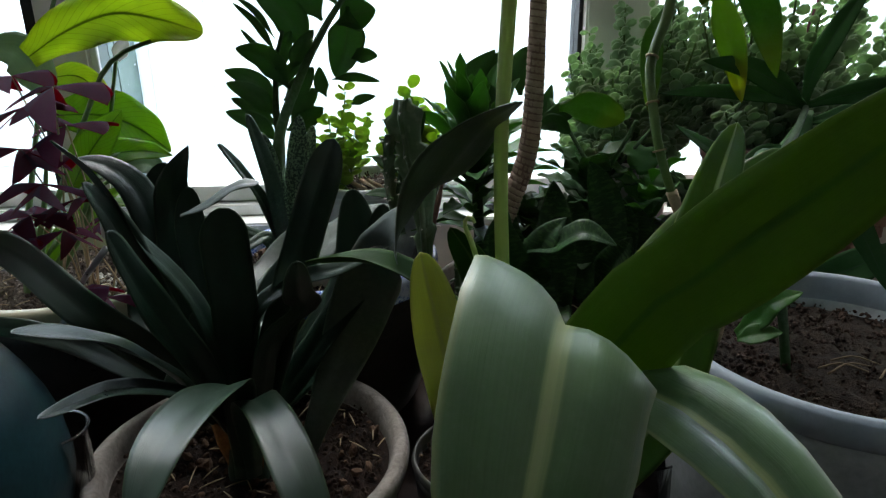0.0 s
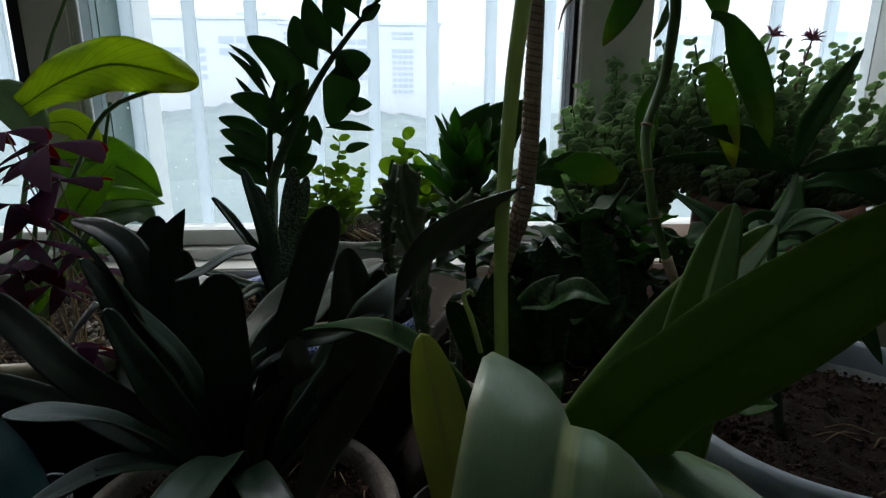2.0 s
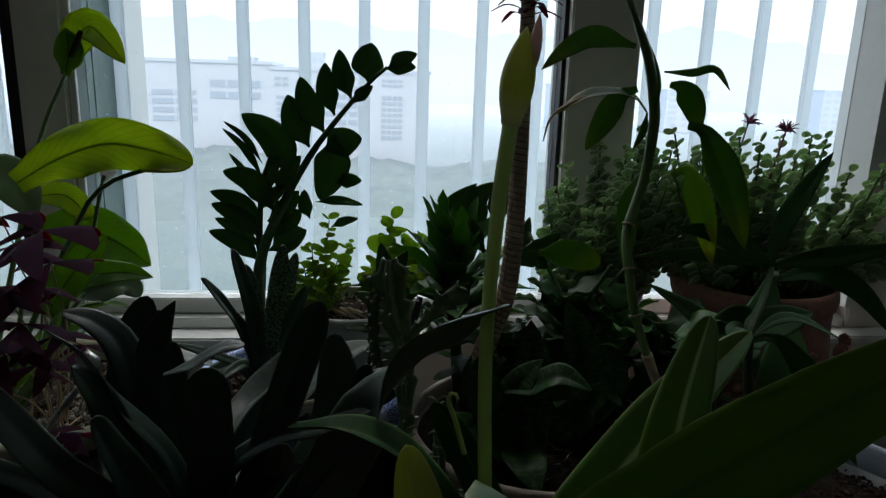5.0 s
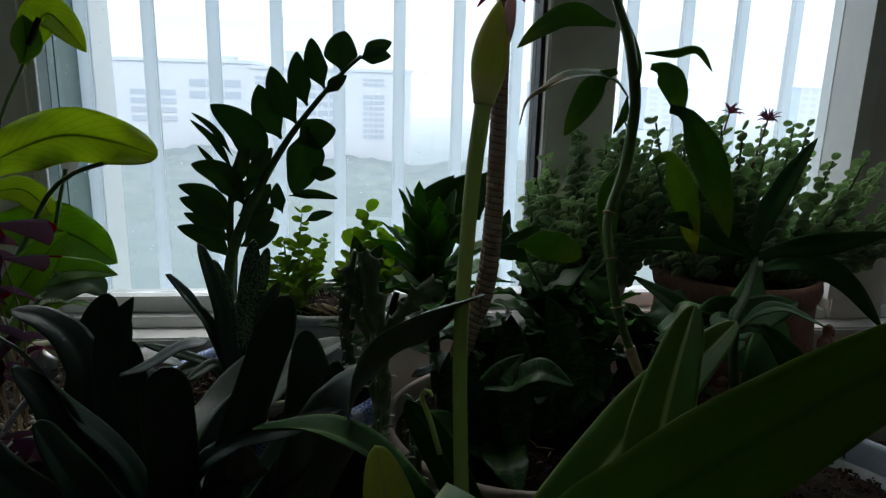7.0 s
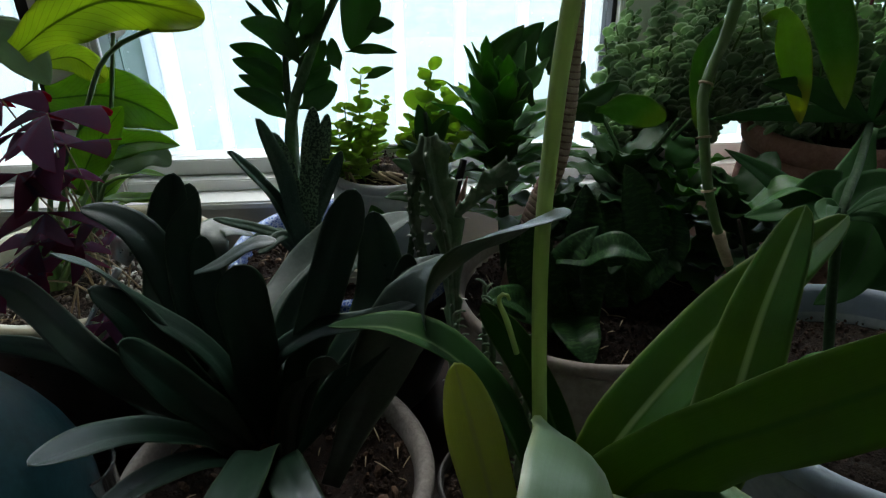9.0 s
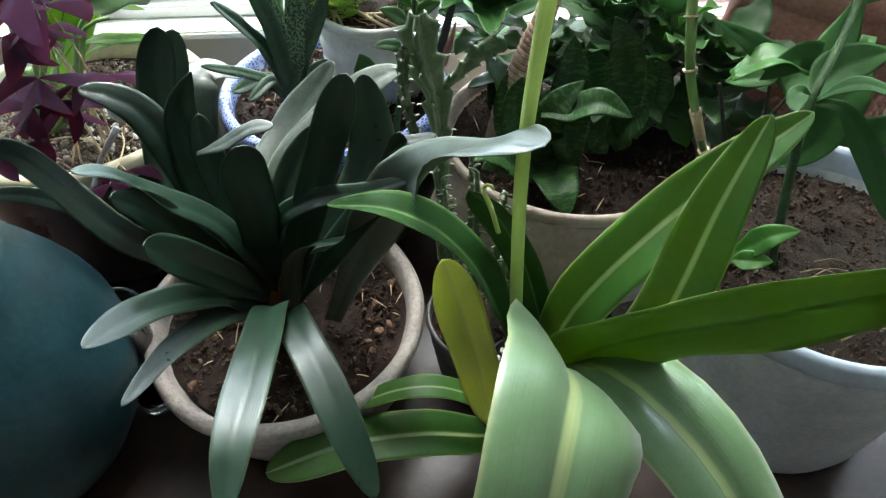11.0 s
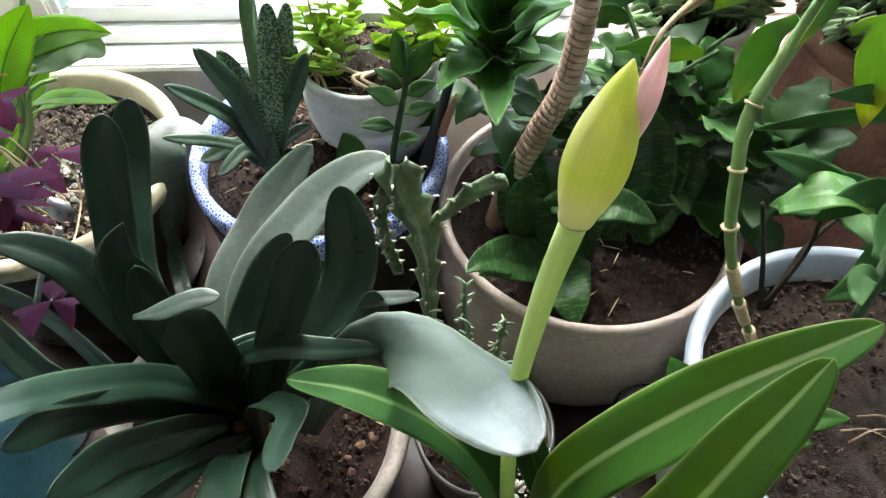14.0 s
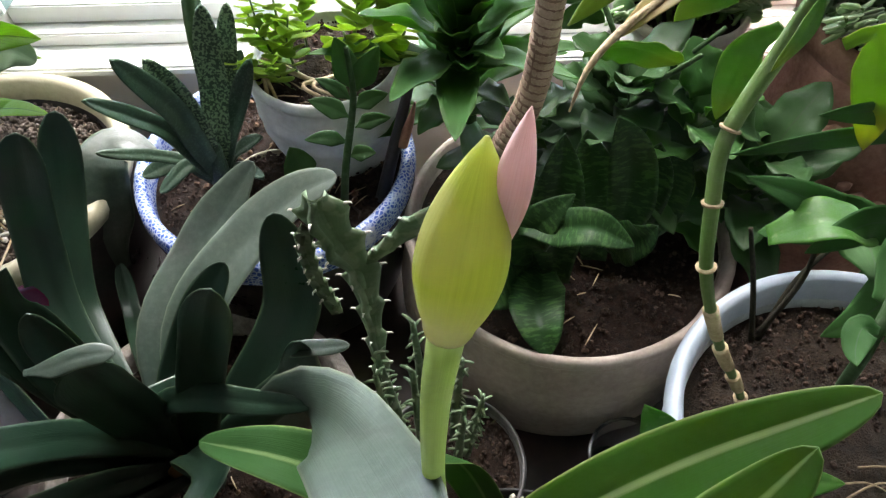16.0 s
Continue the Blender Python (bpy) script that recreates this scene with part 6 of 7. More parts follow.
blade(glossy, ZZ, 0.022, [(0.198, 0.76, 1.003), (0.224, 0.77, 1.009), (0.246, 0.78, 0.993)], tip=0.6, fold=0.2, base=0.2, sharp=True, wave=0.1, face=(-0.23, -0.94, 0.24))
for a in ((0.30, 0.70, 1.02), (0.23, 0.83, 1.03), (0.34, 0.76, 1.0)):
    tube("stem", [(0.27, 0.77, 0.80), (0.28, 0.76, 0.92), a], (0.004, 0.003, 0.002), STEM_DARK, glossy)
pothos = thing("pothos", (0.30, 0.47, 0.84), "pothos with bright heart-shaped speckled leaves", "potted plant", "plants by the window")
blade(pothos, CANE_LEAF, 0.044, [(0.208, 0.68, 1.039), (0.239, 0.684, 1.04), (0.281, 0.69, 1.021)], tip=0.5, base=0.2, fold=0.2, face=(-0.2, -0.85, -0.5))
blade(pothos, POTHOS, 0.0399, [(0.284, 0.45, 0.817), (0.269, 0.463, 0.852), (0.256, 0.472, 0.881), (0.244, 0.48, 0.9)], face=(-0.3, -0.4, 0.87), tip=0.6, fold=0.2, base=0.4, sharp=True)
blade(pothos, POTHOS, 0.0266, [(0.277, 0.475, 0.874), (0.289, 0.465, 0.89), (0.296, 0.455, 0.925)], face=(-0.36, -0.38, 0.85), tip=0.6, fold=0.2, base=0.4, sharp=True)
blade(pothos, POTHOS, 0.0226, [(0.303, 0.43, 0.891), (0.314, 0.425, 0.905), (0.323, 0.42, 0.922), (0.343, 0.415, 0.932)], face=(-0.46, -0.51, 0.73), tip=0.6, base=0.3, fold=0.2, sharp=True)
blade(pothos, POTHOS, 0.0178, [(0.302, 0.425, 0.889), (0.313, 0.415, 0.898), (0.329, 0.41, 0.901)], face=(-0.44, -0.49, 0.75), tip=0.6, base=0.3, fold=0.2, sharp=True)
blade(pothos, POTHOS, 0.034, [(0.321, 0.56, 0.983), (0.349, 0.555, 1.006), (0.383, 0.55, 0.993)], tip=0.35, fold=0.2)
tube("stem", [(0.30, 0.49, 0.84), (0.29, 0.47, 0.87), (0.27, 0.46, 0.885)], (0.002, 0.002, 0.0015), STEM_GREEN, pothos)

# ---------------------------------------------------------------- pale blue pot
dracaena_cane = thing("dracaena_cane", (0.314, 0.485, 0.845), "jointed green cane with drooping yellow-tipped leaves", "potted plant", "plants by the window")
CANE = [(0.314, 0.485, 0.84), (0.314, 0.485, 0.891), (0.282, 0.495, 0.955), (0.258, 0.506, 1.017), (0.252, 0.522, 1.06), (0.253, 0.54, 1.095), (0.27, 0.555, 1.137), (0.268, 0.54, 1.184), (0.258, 0.52, 1.208), (0.237, 0.49, 1.243), (0.204, 0.45, 1.278)]
tube("cane", CANE, (0.0027, 0.0030, 0.0033, 0.0037, 0.0041, 0.0044, 0.0048, 0.0046, 0.0038, 0.002), STEM_GREEN, dracaena_cane, n=60, seg=12)
cc = glide(CANE, 90)
for i, (lo, hi) in enumerate(((3, 6), (8, 10), (12, 15), (17, 21), (23, 28))):
    tube("husk", [cc[j] for j in range(lo, hi + 1)], (0.0042, 0.0045, 0.0050), HUSK, dracaena_cane, "dry papery sheath", n=8, seg=12)
for j in (34, 41, 48):
    tube("node_ring", [cc[j], cc[j] * 0.72 + cc[j + 1] * 0.28], (0.0056, 0.0060), HUSK, dracaena_cane, n=3, seg=12)
blade(dracaena_cane, CANE_LEAF, 0.0161, [(0.223, 0.48, 1.249), (0.188, 0.468, 1.254), (0.166, 0.46, 1.245), (0.145, 0.45, 1.229)], tip=0.6, fold=0.12, base=0.25, sharp=True, twist=0.3, face=(-0.26, -0.96, -0.06))
blade(dracaena_cane, CANE_PALE, 0.015, [(0.252, 0.52, 1.2), (0.24, 0.515, 1.211), (0.219, 0.508, 1.215), (0.192, 0.497, 1.211), (0.168, 0.484, 1.198)], face=(-0.1, -0.45, 0.89), tip=0.6, fold=0.2, base=0.4, sharp=True, twist=0.1)
tube("dry_tip", [(0.192, 0.497, 1.211), (0.172, 0.486, 1.202), (0.160, 0.477, 1.193), (0.155, 0.473, 1.177)], (0.0012, 0.0016, 0.0013, 0.0005), HUSK, dracaena_cane, "dry brown leaf tip", n=12, seg=6)
blade(dracaena_cane, CANE_LEAF, 0.0212, [(0.239, 0.51, 1.218), (0.227, 0.517, 1.211), (0.218, 0.528, 1.189), (0.209, 0.54, 1.165)], tip=0.6, fold=0.12, base=0.25, sharp=True, twist=0.3, face=(-0.31, -0.95, 0.04))
blade(dracaena_cane, CANE_LEAF, 0.0069, [(0.26, 0.51, 1.232), (0.282, 0.506, 1.232), (0.299, 0.503, 1.235), (0.312, 0.5, 1.219)], tip=0.6, fold=0.12, base=0.25, sharp=True, twist=0.3, face=(-0.44, -0.9, -0.03))
blade(dracaena_cane, CANE_LEAF, 0.0212, [(0.266, 0.51, 1.222), (0.278, 0.514, 1.22), (0.292, 0.521, 1.207), (0.305, 0.53, 1.183)], tip=0.6, fold=0.12, base=0.25, sharp=True, twist=0.3, face=(-0.42, -0.91, 0.01))
blade(dracaena_cane, CANE_LEAF, 0.0286, [(0.285, 0.51, 1.19), (0.304, 0.512, 1.182), (0.334, 0.518, 1.134), (0.357, 0.524, 1.082)], tip=0.6, fold=0.12, base=0.25, sharp=True, twist=0.3, face=(-0.48, -0.87, 0.13))
blade(dracaena_cane, CANE_LEAF, 0.021, [(0.273, 0.568, 1.14), (0.27, 0.585, 1.115), (0.276, 0.6, 1.075), (0.283, 0.613, 1.039)], face=(-0.35, -0.75, 0.55), tip=0.6, fold=0.12, base=0.35, sharp=True, twist=0.2)
blade(dracaena_cane, CANE_YELLOW, 0.0249, [(0.294, 0.55, 1.143), (0.309, 0.552, 1.147), (0.331, 0.559, 1.107), (0.351, 0.567, 1.056)], tip=0.6, fold=0.12, base=0.25, sharp=True, twist=0.3, face=(-0.44, -0.88, 0.16))
blade(dracaena_cane, CANE_LEAF, 0.0065, [(0.249, 0.51, 1.199), (0.245, 0.505, 1.184), (0.236, 0.5, 1.17)], tip=0.6, fold=0.12, base=0.25, sharp=True, twist=0.3, face=(-0.37, -0.93, 0.05))
blade(dracaena_cane, CANE_LEAF, 0.0092, [(0.258, 0.515, 1.199), (0.252, 0.508, 1.226), (0.239, 0.5, 1.256)], tip=0.6, fold=0.12, base=0.25, sharp=True, twist=0.3, face=(-0.38, -0.93, -0.02))
leafy_dracaena = thing("leafy_dracaena", (0.366, 0.47, 0.845), "leafy dark green dracaena with long lance leaves", "potted plant", "plants by the window")
CANE_TWO = [(0.347, 0.463, 0.95), (0.339, 0.468, 1.018), (0.385, 0.53, 1.035), (0.424, 0.586, 1.048)]
tube("cane", [(0.37, 0.46, 0.835)] + CANE_TWO, (0.0042, 0.004, 0.0036, 0.003), STEM_DARK, leafy_dracaena, n=24)
blade(leafy_dracaena, CANE_LEAF_DARK, 0.0236, [(0.37, 0.56, 0.992), (0.367, 0.57, 0.979), (0.35, 0.575, 0.971), (0.324, 0.575, 0.968)], face=(-0.2, -0.45, 0.87), tip=0.6, fold=0.15, base=0.3, sharp=True, twist=0.2)
blade(leafy_dracaena, CANE_LEAF_DARK, 0.0293, [(0.469, 0.6, 0.904), (0.39, 0.585, 0.967), (0.339, 0.575, 1.006), (0.29, 0.565, 1.037)], face=(-0.45, -0.58, 0.68), tip=0.6, fold=0.15, base=0.3, sharp=True, twist=0.2)
blade(leafy_dracaena, CANE_LEAF_DARK, 0.036, [(0.364, 0.5, 0.997), (0.381, 0.52, 1.002), (0.398, 0.53, 1.01), (0.443, 0.54, 1.017)], face=(-0.54, -0.64, 0.54), tip=0.6, fold=0.15, base=0.3, sharp=True, twist=0.2)
blade(leafy_dracaena, CANE_LEAF_DARK, 0.036, [(0.387, 0.53, 0.974), (0.393, 0.56, 0.971), (0.386, 0.58, 0.978), (0.362, 0.59, 0.987)], face=(-0.49, -0.67, 0.55), tip=0.6, fold=0.15, base=0.3, sharp=True, twist=0.2)
blade(leafy_dracaena, CANE_LEAF_DARK, 0.014, [(0.342, 0.468, 1.02), (0.353, 0.46, 1.037), (0.371, 0.455, 1.041), (0.405, 0.45, 1.026)], face=(-0.1, -0.3, 0.95), tip=0.6, fold=0.15, base=0.3, sharp=True, twist=0.2)
blade(leafy_dracaena, CANE_LEAF_DARK, 0.021, [(0.343, 0.466, 1.019), (0.355, 0.45, 1.024), (0.391, 0.44, 0.98), (0.429, 0.435, 0.919)], face=(-0.57, -0.54, 0.63), tip=0.6, fold=0.15, base=0.3, sharp=True, twist=0.2)
blade(leafy_dracaena, CANE_LEAF_DARK, 0.016, [(0.336, 0.466, 1.025), (0.325, 0.465, 1.03), (0.319, 0.455, 1.027), (0.316, 0.445, 1.027)], face=(-0.5, -0.41, 0.77), tip=0.6, fold=0.15, base=0.3, sharp=True, twist=0.2)
blade(leafy_dracaena, CANE_LEAF_DARK, 0.021, [(0.422, 0.586, 1.049), (0.428, 0.588, 1.085), (0.45, 0.592, 1.126), (0.478, 0.598, 1.164)], face=(-0.56, -0.82, 0.1), tip=0.6, fold=0.15, base=0.3, sharp=True, twist=0.2)
blade(leafy_dracaena, CANE_LEAF_DARK, 0.0223, [(0.422, 0.586, 1.049), (0.393, 0.575, 1.068), (0.352, 0.565, 1.087), (0.305, 0.555, 1.095)], face=(-0.47, -0.87, 0.17), tip=0.6, fold=0.15, base=0.3, sharp=True, twist=0.2)
blade(leafy_dracaena, CANE_LEAF_DARK, 0.0143, [(0.422, 0.586, 1.049), (0.377, 0.575, 1.061), (0.326, 0.565, 1.067), (0.268, 0.555, 1.067)], face=(-0.43, -0.88, 0.21), tip=0.6, fold=0.15, base=0.3, sharp=True, twist=0.2)
blade(leafy_dracaena, CANE_LEAF_DARK, 0.0212, [(0.422, 0.586, 1.049), (0.452, 0.575, 1.06), (0.49, 0.565, 1.068), (0.538, 0.555, 1.08)], face=(-0.6, -0.78, 0.18), tip=0.6, fold=0.15, base=0.3, sharp=True, twist=0.2)
blade(leafy_dracaena, CANE_LEAF_DARK, 0.033, [(0.427, 0.586, 1.045), (0.402, 0.56, 1.002), (0.37, 0.55, 1.007), (0.335, 0.54, 0.992)], face=(-0.51, -0.78, 0.35), tip=0.6, fold=0.15, base=0.3, sharp=True, twist=0.2)
blade(leafy_dracaena, CANE_LEAF_DARK, 0.0415, [(0.446, 0.58, 1.008), (0.429, 0.55, 0.956), (0.413, 0.54, 0.916), (0.381, 0.53, 0.9)], face=(-0.53, -0.71, 0.46), tip=0.6, fold=0.15, base=0.3, sharp=True, twist=0.2)
blade(leafy_dracaena, CANE_LEAF_DARK, 0.0394, [(0.564, 0.6, 0.902), (0.523, 0.605, 0.876), (0.486, 0.61, 0.856), (0.456, 0.615, 0.824)], face=(-0.53, -0.78, 0.34), tip=0.6, fold=0.15, base=0.3, sharp=True, twist=0.2)
blade(leafy_dracaena, CANE_LEAF_DARK, 0.026, [(0.44, 0.6, 1.032), (0.502, 0.62, 1.035), (0.553, 0.62, 1.011), (0.587, 0.6, 0.966)], face=(-0.64, -0.72, 0.28), tip=0.6, fold=0.15, base=0.3, sharp=True, twist=0.2)
for i, (a, b, c) in enumerate((((0.36, 0.56, 0.84), (0.345, 0.575, 0.90), (0.325, 0.585, 0.96)), ((0.365, 0.56, 0.84), (0.38, 0.58, 0.9), (0.405, 0.59, 0.95)), ((0.362, 0.56, 0.85), (0.37, 0.565, 0.92), (0.365, 0.57, 0.97)))):
    tube("side_stem", [a, b, c], (0.0026, 0.0022, 0.0016), SPADIX, leafy_dracaena, "thin dark twig")
twig = thing("dry_roots", (0.45, 0.40, 0.845), "dry straw-coloured roots on the soil", "dry roots")
trnd = random.Random(3)
for i in range(9):
    a, b0 = trnd.uniform(-0.6, 0.6), np.array([trnd.uniform(0.38, 0.47), trnd.uniform(0.36, 0.45), 0.852])
    d = np.array([math.cos(a), math.sin(a), 0]) * trnd.uniform(0.02, 0.06)
    tube("root", [b0, b0 + d * 0.5 + np.array([0, 0.004, 0.004]), b0 + d], (0.0009, 0.0008, 0.0004), DRY_TWIG, twig, n=8, seg=6)

# ---------------------------------------------------------------- bushy succulent
bush = thing("bushy_succulent", (0.54, 0.81, 0.955), "bushy grey-green succulent with round fleshy leaves", "potted plant", "plants by the window")
srnd = random.Random(21)
bush_leaves = [shared_leaf("leaf", SHRUB, s, thick=0.2, seg=8) for s in (0.0175, 0.020, 0.0225)]
pink_pot = pot("flower_pot", (0.35, 0.875), 0.945, 0.060, TOP, 0.045, PINK_GLAZE, "pinkish white glazed pot holding a bushy succulent", 0.93, SOIL, 12, rim_width=0.005, lip=0.0, lip_height=0.012, grains=120)
bush_two = thing("bushy_succulent", (0.35, 0.875, 0.93), "bushy grey-green succulent leaning towards the pane", "potted plant", "plants by the window")


def bushy(plant, foot, x0, x1, y0, y1, low, crest, stems, own):
    """Many leafy branches from one foot up to a domed outline."""
    for i in range(stems):
        fx = srnd.random()
        x = x0 + (x1 - x0) * fx
        z = crest(fx) - (crest(fx) - low) * srnd.random() ** 1.7
        tgt = (x, srnd.uniform(y0, y1), z)
        b0 = (foot[0] + max(-0.04, min(0.04, (x - foot[0]) * 0.4)), foot[1] + srnd.uniform(-0.03, 0.03), foot[2])
        mid_ = (b0[0] + (x - b0[0]) * 0.62, b0[1] + (tgt[1] - b0[1]) * 0.6, b0[2] + (z - b0[2]) * 0.45)
        leafy_stem(plant, [b0, mid_, tgt], 0.0026, STEM_GREEN, SHRUB, 0.020, 6 + srnd.randrange(2), srnd, bush_leaves if i < own else None, 0.3, name="branch", spread=52, loose_=42, lean=0.75)


bushy(bush_two, (0.35, 0.875, 0.93), 0.248, 0.45, 0.80, 0.935, 0.95, lambda q: 1.085 + 0.055 * min(1, q * 2.4), 58, 14)
bushy(bush, (0.54, 0.81, 0.955), 0.40, 0.755, 0.72, 0.93, 0.985, lambda q: 1.165 if q < 0.72 else 1.165 - 0.3 * (q - 0.72), 84, 14)
for fx_, fy_, fz_ in ((0.572, 0.93, 1.18), (0.57, 0.83, 1.175)):
    pieces = [tube_mesh([(fx_ - 0.015, fy_, fz_ - 0.07), (fx_ - 0.006, fy_, fz_ - 0.03), (fx_, fy_, fz_)], (0.0018, 0.0015, 0.001), n=6, seg=5)]
    for _ in range(26):
        a, e = srnd.uniform(0, 6.28), srnd.uniform(-0.2, 1.2)
        d = np.array([math.cos(a) * math.cos(e), math.sin(a) * math.cos(e), math.sin(e)]) * srnd.uniform(0.012, 0.02)
        p0 = np.array([fx_, fy_, fz_ - 0.004])
        pieces.append(tube_mesh([p0, p0 + d * 0.6 + np.array([0, 0, 0.002]), p0 + d], (0.001, 0.0012, 0.0005), n=4, seg=4))
    v, f, uv = merged(pieces)
    mesh_part("flower_head", v, f, RED_BRACT, bush, "small spidery dusky-red flower head", uv)

# ---------------------------------------------------------------- cream pot
peace_lily = thing("peace_lily", (-0.41, 0.745, 0.82), "peace lily with yellow-green leaves and a withered bloom", "potted plant", "plants by the window")
SPADIX_LINE = [(-0.361, 0.896, 1.238), (-0.351, 0.89, 1.253), (-0.343, 0.888, 1.269)]
LILY_STALKS = [[(-0.43, 0.76, 0.86), (-0.408, 0.88, 1.117), (-0.373, 0.903, 1.215)], [(-0.4, 0.76, 0.86), (-0.354, 0.85, 0.967), (-0.327, 0.88, 1.089)], [(-0.4, 0.73, 0.86), (-0.323, 0.76, 1.033), (-0.281, 0.76, 1.093), (-0.215, 0.775, 1.118)]]
for line in LILY_STALKS:
    tube("stalk", line, (0.004, 0.003, 0.0025), STEM_GREEN, peace_lily, n=18)
blade(peace_lily, LILY_PALE, 0.058, [(-0.37, 0.75, 1.096), (-0.329, 0.757, 1.122), (-0.279, 0.765, 1.14), (-0.232, 0.772, 1.134), (-0.186, 0.779, 1.118)], tip=0.42, fold=0.25, base=0.45, wave=0.45, twist=0.1, face=(0.36, -0.93, 0.09))
blade(peace_lily, LILY, 0.034, [(-0.367, 0.76, 0.958), (-0.345, 0.775, 0.973), (-0.311, 0.79, 0.98), (-0.281, 0.8, 0.98), (-0.249, 0.805, 0.972)], tip=0.5, fold=0.25, base=0.3, sharp=True, wave=0.1, face=(0.3, -0.75, 0.55))
blade(peace_lily, LILY, 0.072, [(-0.416, 0.86, 1.017), (-0.364, 0.886, 1.013), (-0.326, 0.907, 0.992), (-0.292, 0.927, 0.954)], tip=0.6, fold=0.2, sharp=True, wave=0.12, face=(0.35, -0.91, 0.22))
blade(peace_lily, LILY_PALE, 0.034, [(-0.402, 0.84, 1.065), (-0.37, 0.86, 1.065), (-0.349, 0.88, 1.032)], tip=0.4, face=(0.41, -0.9, 0.15))
blade(peace_lily, LILY_GREY, 0.052, [(-0.441, 0.8, 1.104), (-0.413, 0.816, 1.096), (-0.397, 0.84, 1.039)], sharp=True, tip=0.6, face=(0.46, -0.88, 0.12))
blade(peace_lily, LILY, 0.036, [(-0.41, 0.76, 0.86), (-0.366, 0.84, 0.902), (-0.327, 0.845, 0.924), (-0.291, 0.85, 0.917)], s=50, tip=0.6, sharp=True)
blade(peace_lily, LILY, 0.034, [(-0.4, 0.74, 0.85), (-0.345, 0.78, 0.9), (-0.291, 0.77, 0.923), (-0.25, 0.76, 0.924)], s=70, tip=0.6, sharp=True)
blade(peace_lily, LILY_GREY, 0.0339, [(-0.329, 0.76, 0.959), (-0.304, 0.79, 0.963), (-0.28, 0.8, 0.964), (-0.265, 0.805, 0.948)], face=(0.47, -0.71, 0.52), tip=0.5, base=0.3, fold=0.2, wave=0.15)
blade(peace_lily, LILY, 0.0172, [(-0.33, 0.75, 0.93), (-0.314, 0.77, 0.923), (-0.284, 0.775, 0.918), (-0.267, 0.78, 0.908)], face=(0.1, -0.4, 0.9), tip=0.6, base=0.3, sharp=True, fold=0.2)
blade(peace_lily, LILY, 0.0403, [(-0.339, 0.72, 0.95), (-0.326, 0.735, 0.979), (-0.31, 0.745, 1.003), (-0.281, 0.755, 1.036)], face=(0.45, -0.77, 0.46), tip=0.5, base=0.3, sharp=True, fold=0.25)
blade(peace_lily, WHITE_SPATHE, 0.02, [(-0.328, 0.88, 1.083), (-0.32, 0.88, 1.097), (-0.311, 0.88, 1.108)], tip=0.6, face=(0.36, -0.93, 0.12))
blade(peace_lily, LILY_PALE, 0.044, [(-0.374, 0.905, 1.214), (-0.359, 0.91, 1.256), (-0.341, 0.905, 1.277), (-0.32, 0.9, 1.262), (-0.295, 0.895, 1.231)], face=(0.25, -0.9, 0.35), fold=0.35, tip=0.5, base=0.25, sharp=True, twist=0.05)
blade(peace_lily, LILY, 0.034, [(-0.372, 0.9, 1.216), (-0.365, 0.9, 1.242), (-0.366, 0.9, 1.273)], tip=0.5, fold=0.3, base=0.3, sharp=True, face=(0.39, -0.92, -0.03))
PETIOLES = [[(-0.41, 0.745, 0.82), (-0.344, 0.74, 0.908), (-0.33, 0.75, 0.955), (-0.317, 0.76, 1.004)], [(-0.4, 0.75, 0.82), (-0.341, 0.75, 0.905), (-0.337, 0.76, 0.935), (-0.317, 0.77, 0.962)], [(-0.42, 0.74, 0.82), (-0.376, 0.72, 0.921), (-0.372, 0.73, 0.949), (-0.369, 0.74, 0.983)], [(-0.405, 0.735, 0.82), (-0.338, 0.735, 0.908), (-0.321, 0.75, 0.948), (-0.296, 0.76, 0.954)]]
for line in PETIOLES:
    tube("petiole", line, (0.0042, 0.0034, 0.003, 0.0022), STEM_GREEN, peace_lily, n=14, seg=8)
tube("spadix", [SPADIX_LINE[0], SPADIX_LINE[1], SPADIX_LINE[2]], (0.003, 0.0042, 0.003), SPADIX, peace_lily, "withered dark spadix", n=14, lumps=0.3)
tube("crown", [(-0.41, 0.745, 0.81), (-0.41, 0.745, 0.85), (-0.405, 0.75, 0.90)], (0.02, 0.014, 0.006), STEM_GREEN, peace_lily)

oxalis = thing("purple_clover", (-0.33, 0.62, 0.82), "purple clover with folded triangular leaves on thin stems", "potted plant", "plants by the window")
ornd = random.Random(41)


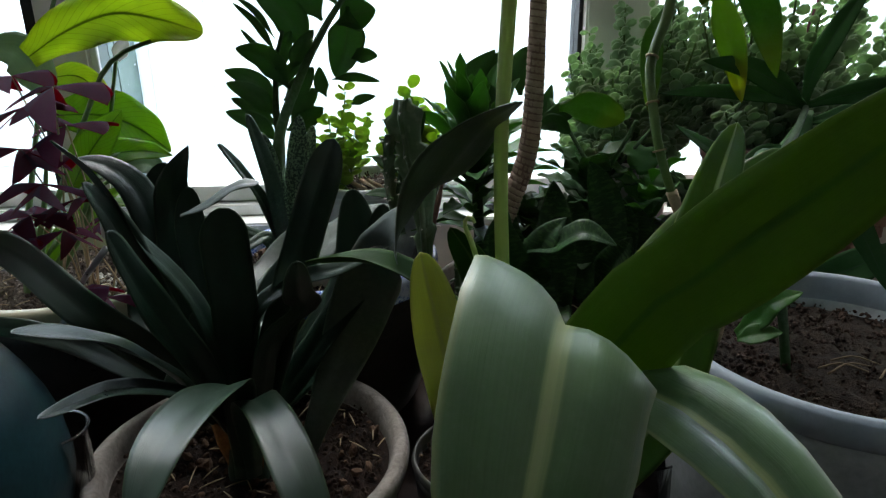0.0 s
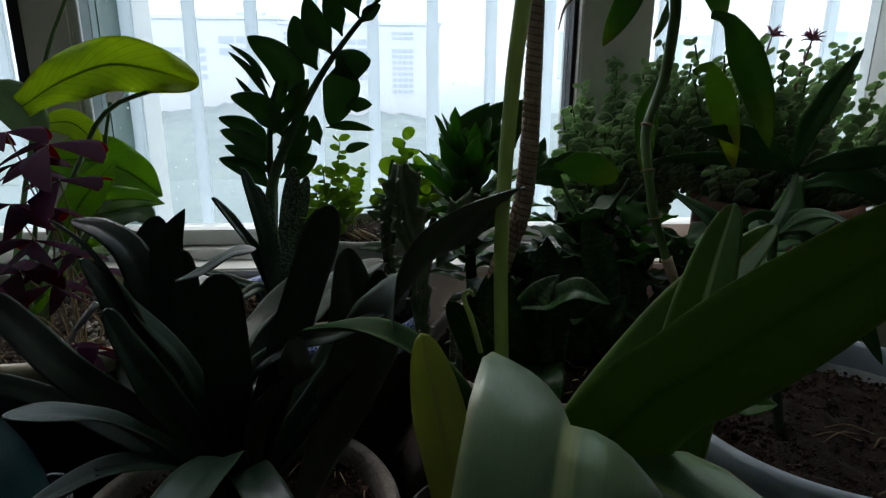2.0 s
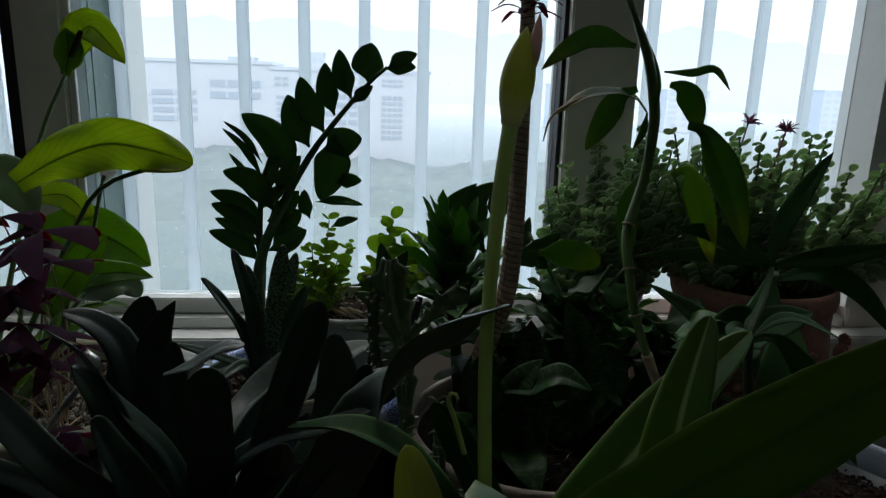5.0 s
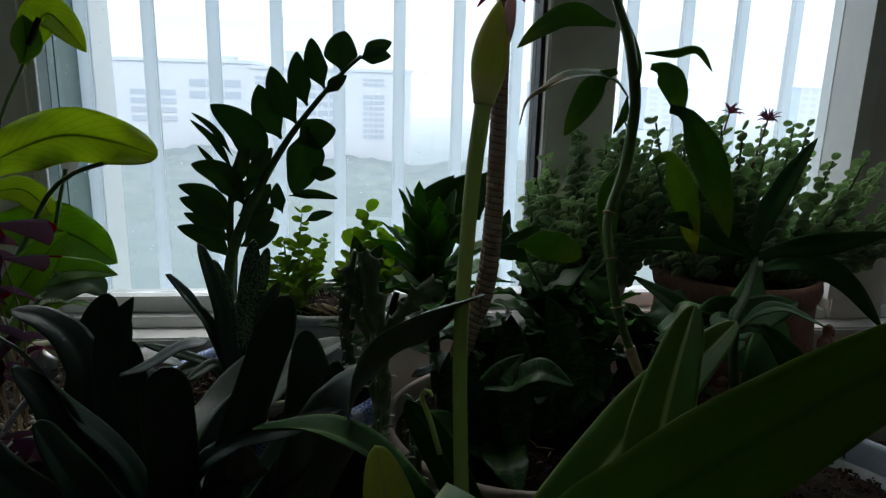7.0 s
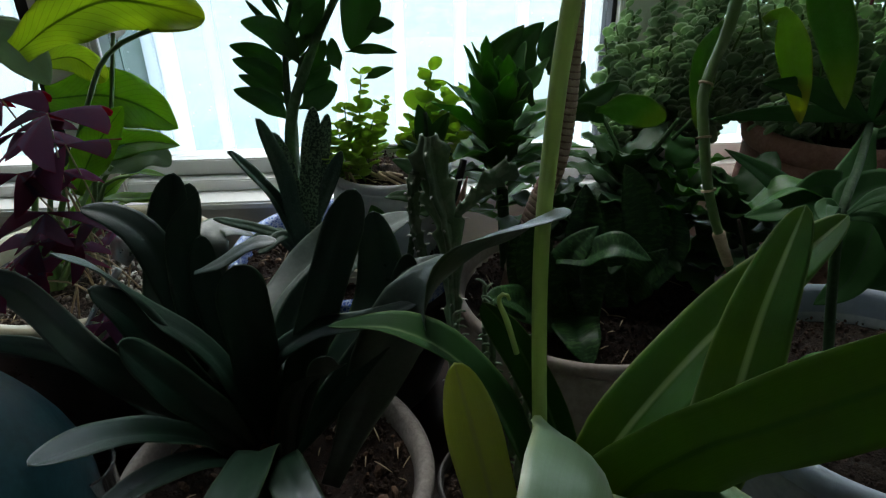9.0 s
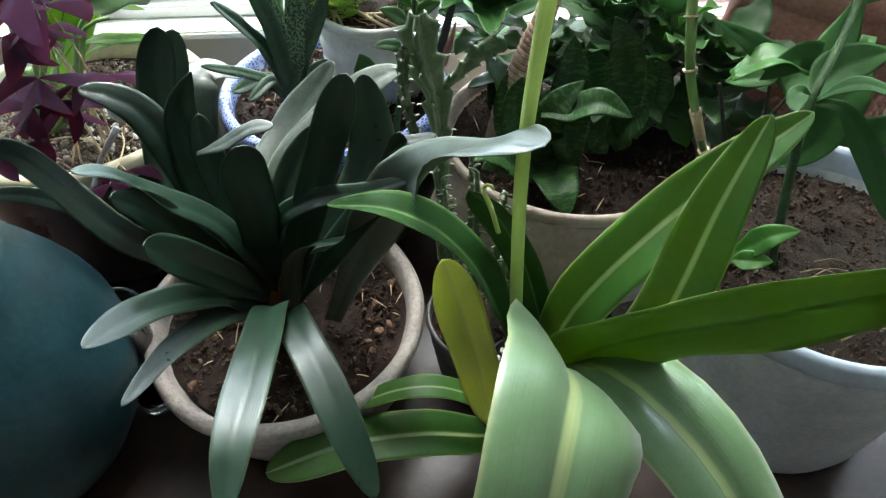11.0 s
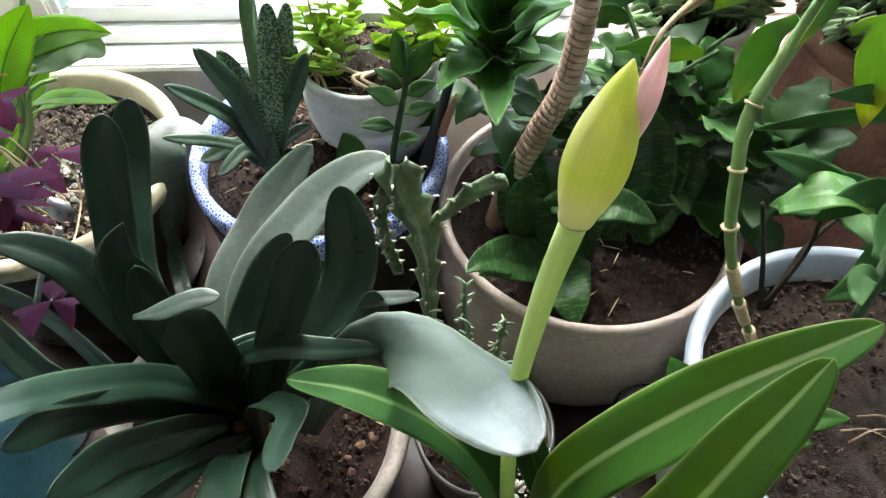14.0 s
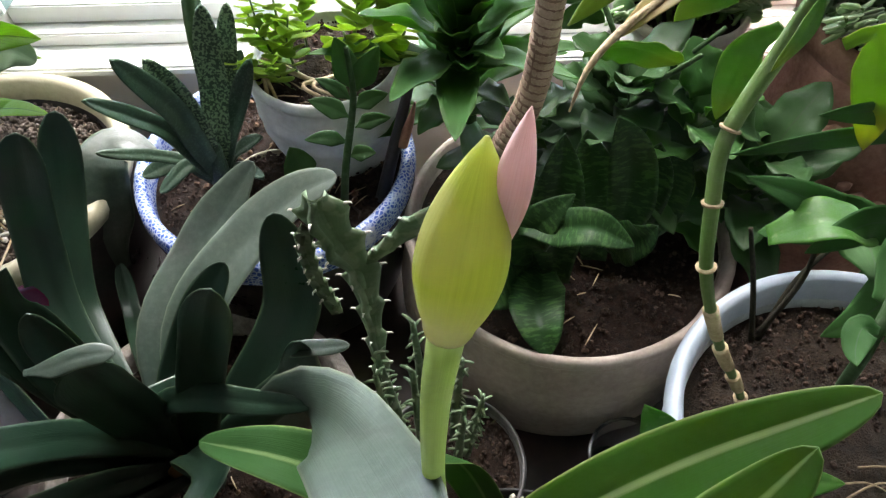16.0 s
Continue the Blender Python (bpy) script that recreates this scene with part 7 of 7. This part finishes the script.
def clover(at, size, tilt):
    foot = (-0.34 + ornd.uniform(-0.05, 0.05), 0.69 + ornd.uniform(-0.035, 0.05), 0.818)
    tube("stalk", [foot, ((foot[0] * 0.5 + at[0] * 0.5) + 0.01, (foot[1] + at[1]) / 2, foot[2] + 0.6 * (at[2] - foot[2])), at], (0.0012, 0.001, 0.0008), HUSK, oxalis, n=10, seg=6)
    spin = ornd.uniform(0, 2)
    p = np.array(at)
    for q in range(3):
        a = spin + q * 2.094
        d = np.array([math.cos(a), math.sin(a), tilt + ornd.uniform(-0.35, 0.35)])
        side_ = np.array([-math.sin(a), math.cos(a), 0])
        droop = ornd.uniform(0.35, 0.9)
        verts, uvs, faces = [], [], []
        for layer in (0, 1):
            for i in range(7):
                r = i / 6
                for k in range(9):
                    e = (k - 4) / 4
                    reach = r * (1 - 0.16 * (1 - abs(e)) ** 2 * r - 0.10 * abs(e) ** 5)
                    half = 0.58 * r ** 0.85
                    fall = droop * abs(e) * r * 0.55 + 0.12 * r * r
                    verts.append(p + (d * reach + side_ * half * e + np.array([0, 0, -fall])) * size - np.array([0, 0, 0.0006 * layer]))
                    uvs.append(((e + 1) / 2, r))
        for layer in (0, 1):
            for i in range(6):
                for k in range(8):
                    q0 = layer * 63 + i * 9 + k
                    f0 = (q0, q0 + 9, q0 + 10, q0 + 1)
                    faces.append(f0 if layer == 0 else f0[::-1])
        leaf_ = mesh_part("leaf", verts, faces, [OXALIS, OXALIS_UNDER], oxalis, uvs=uvs)
        leaf_.data.polygons.foreach_set("material_index", [0] * 48 + [1] * 48)


clover((-0.269, 0.585, 1.079), 0.048, -0.1)
clover((-0.307, 0.60, 1.060), 0.044, 0.0)
clover((-0.281, 0.62, 1.040), 0.044, 0.0)
clover((-0.318, 0.60, 1.022), 0.040, 0.1)
clover((-0.311, 0.60, 1.088), 0.036, 0.0)
clover((-0.293, 0.58, 0.993), 0.040, 0.1)
clover((-0.277, 0.60, 0.972), 0.036, 0.1)
clover((-0.302, 0.64, 1.008), 0.032, 0.1)
clover((-0.31, 0.58, 0.963), 0.036, 0.1)
clover((-0.304, 0.62, 0.935), 0.034, 0.1)
clover((-0.284, 0.68, 0.932), 0.032, 0.1)
clover((-0.262, 0.595, 0.872), 0.030, 0.15)
clover((-0.325, 0.61, 0.950), 0.032, 0.15)
clover((-0.321, 0.54, 0.947), 0.034, 0.1)
clover((-0.252, 0.54, 0.903), 0.029, 0.1)

spoon = thing("spoon", (-0.32, 0.60, 0.825), "steel spoon stuck in the soil", "spoon")
tube('handle', [(-0.297, 0.57, 0.855), (-0.279, 0.585, 0.891), (-0.255, 0.6, 0.923)], (0.003, 0.0028, 0.0035), STEEL, spoon, n=10, seg=8)
_sv = [np.array((-0.249, 0.605, 0.94)) + v * np.array([0.013, 0.006, 0.018]) for v in PEBBLE_V]
mesh_part('bowl', _sv, PEBBLE_F, STEEL, spoon)

# clear plastic cups between the pots
for name, (cx, cy), rad, z1, label in (("plastic_cup", (-0.27, 0.47), 0.028, 0.80, "crumpled clear plastic cup by the teal pot"), ("plastic_cup", (0.27, 0.50), 0.035, 0.735, "clear plastic cup beside the beige pot")):
    cup = thing(name, (cx, cy, TOP), label, "plastic cup")
    lathe("cup", (cx, cy), [(0.0, TOP + 0.001), (rad * 0.75, TOP + 0.001), (rad * 0.8, TOP + 0.02), (rad, z1), (rad + 0.002, z1 + 0.001), (rad + 0.001, z1 + 0.003), (rad - 0.002, z1), (rad * 0.78, TOP + 0.02), (0.0, TOP + 0.004)], CLEAR_PLASTIC, cup, seg=32, wobble=0.06)
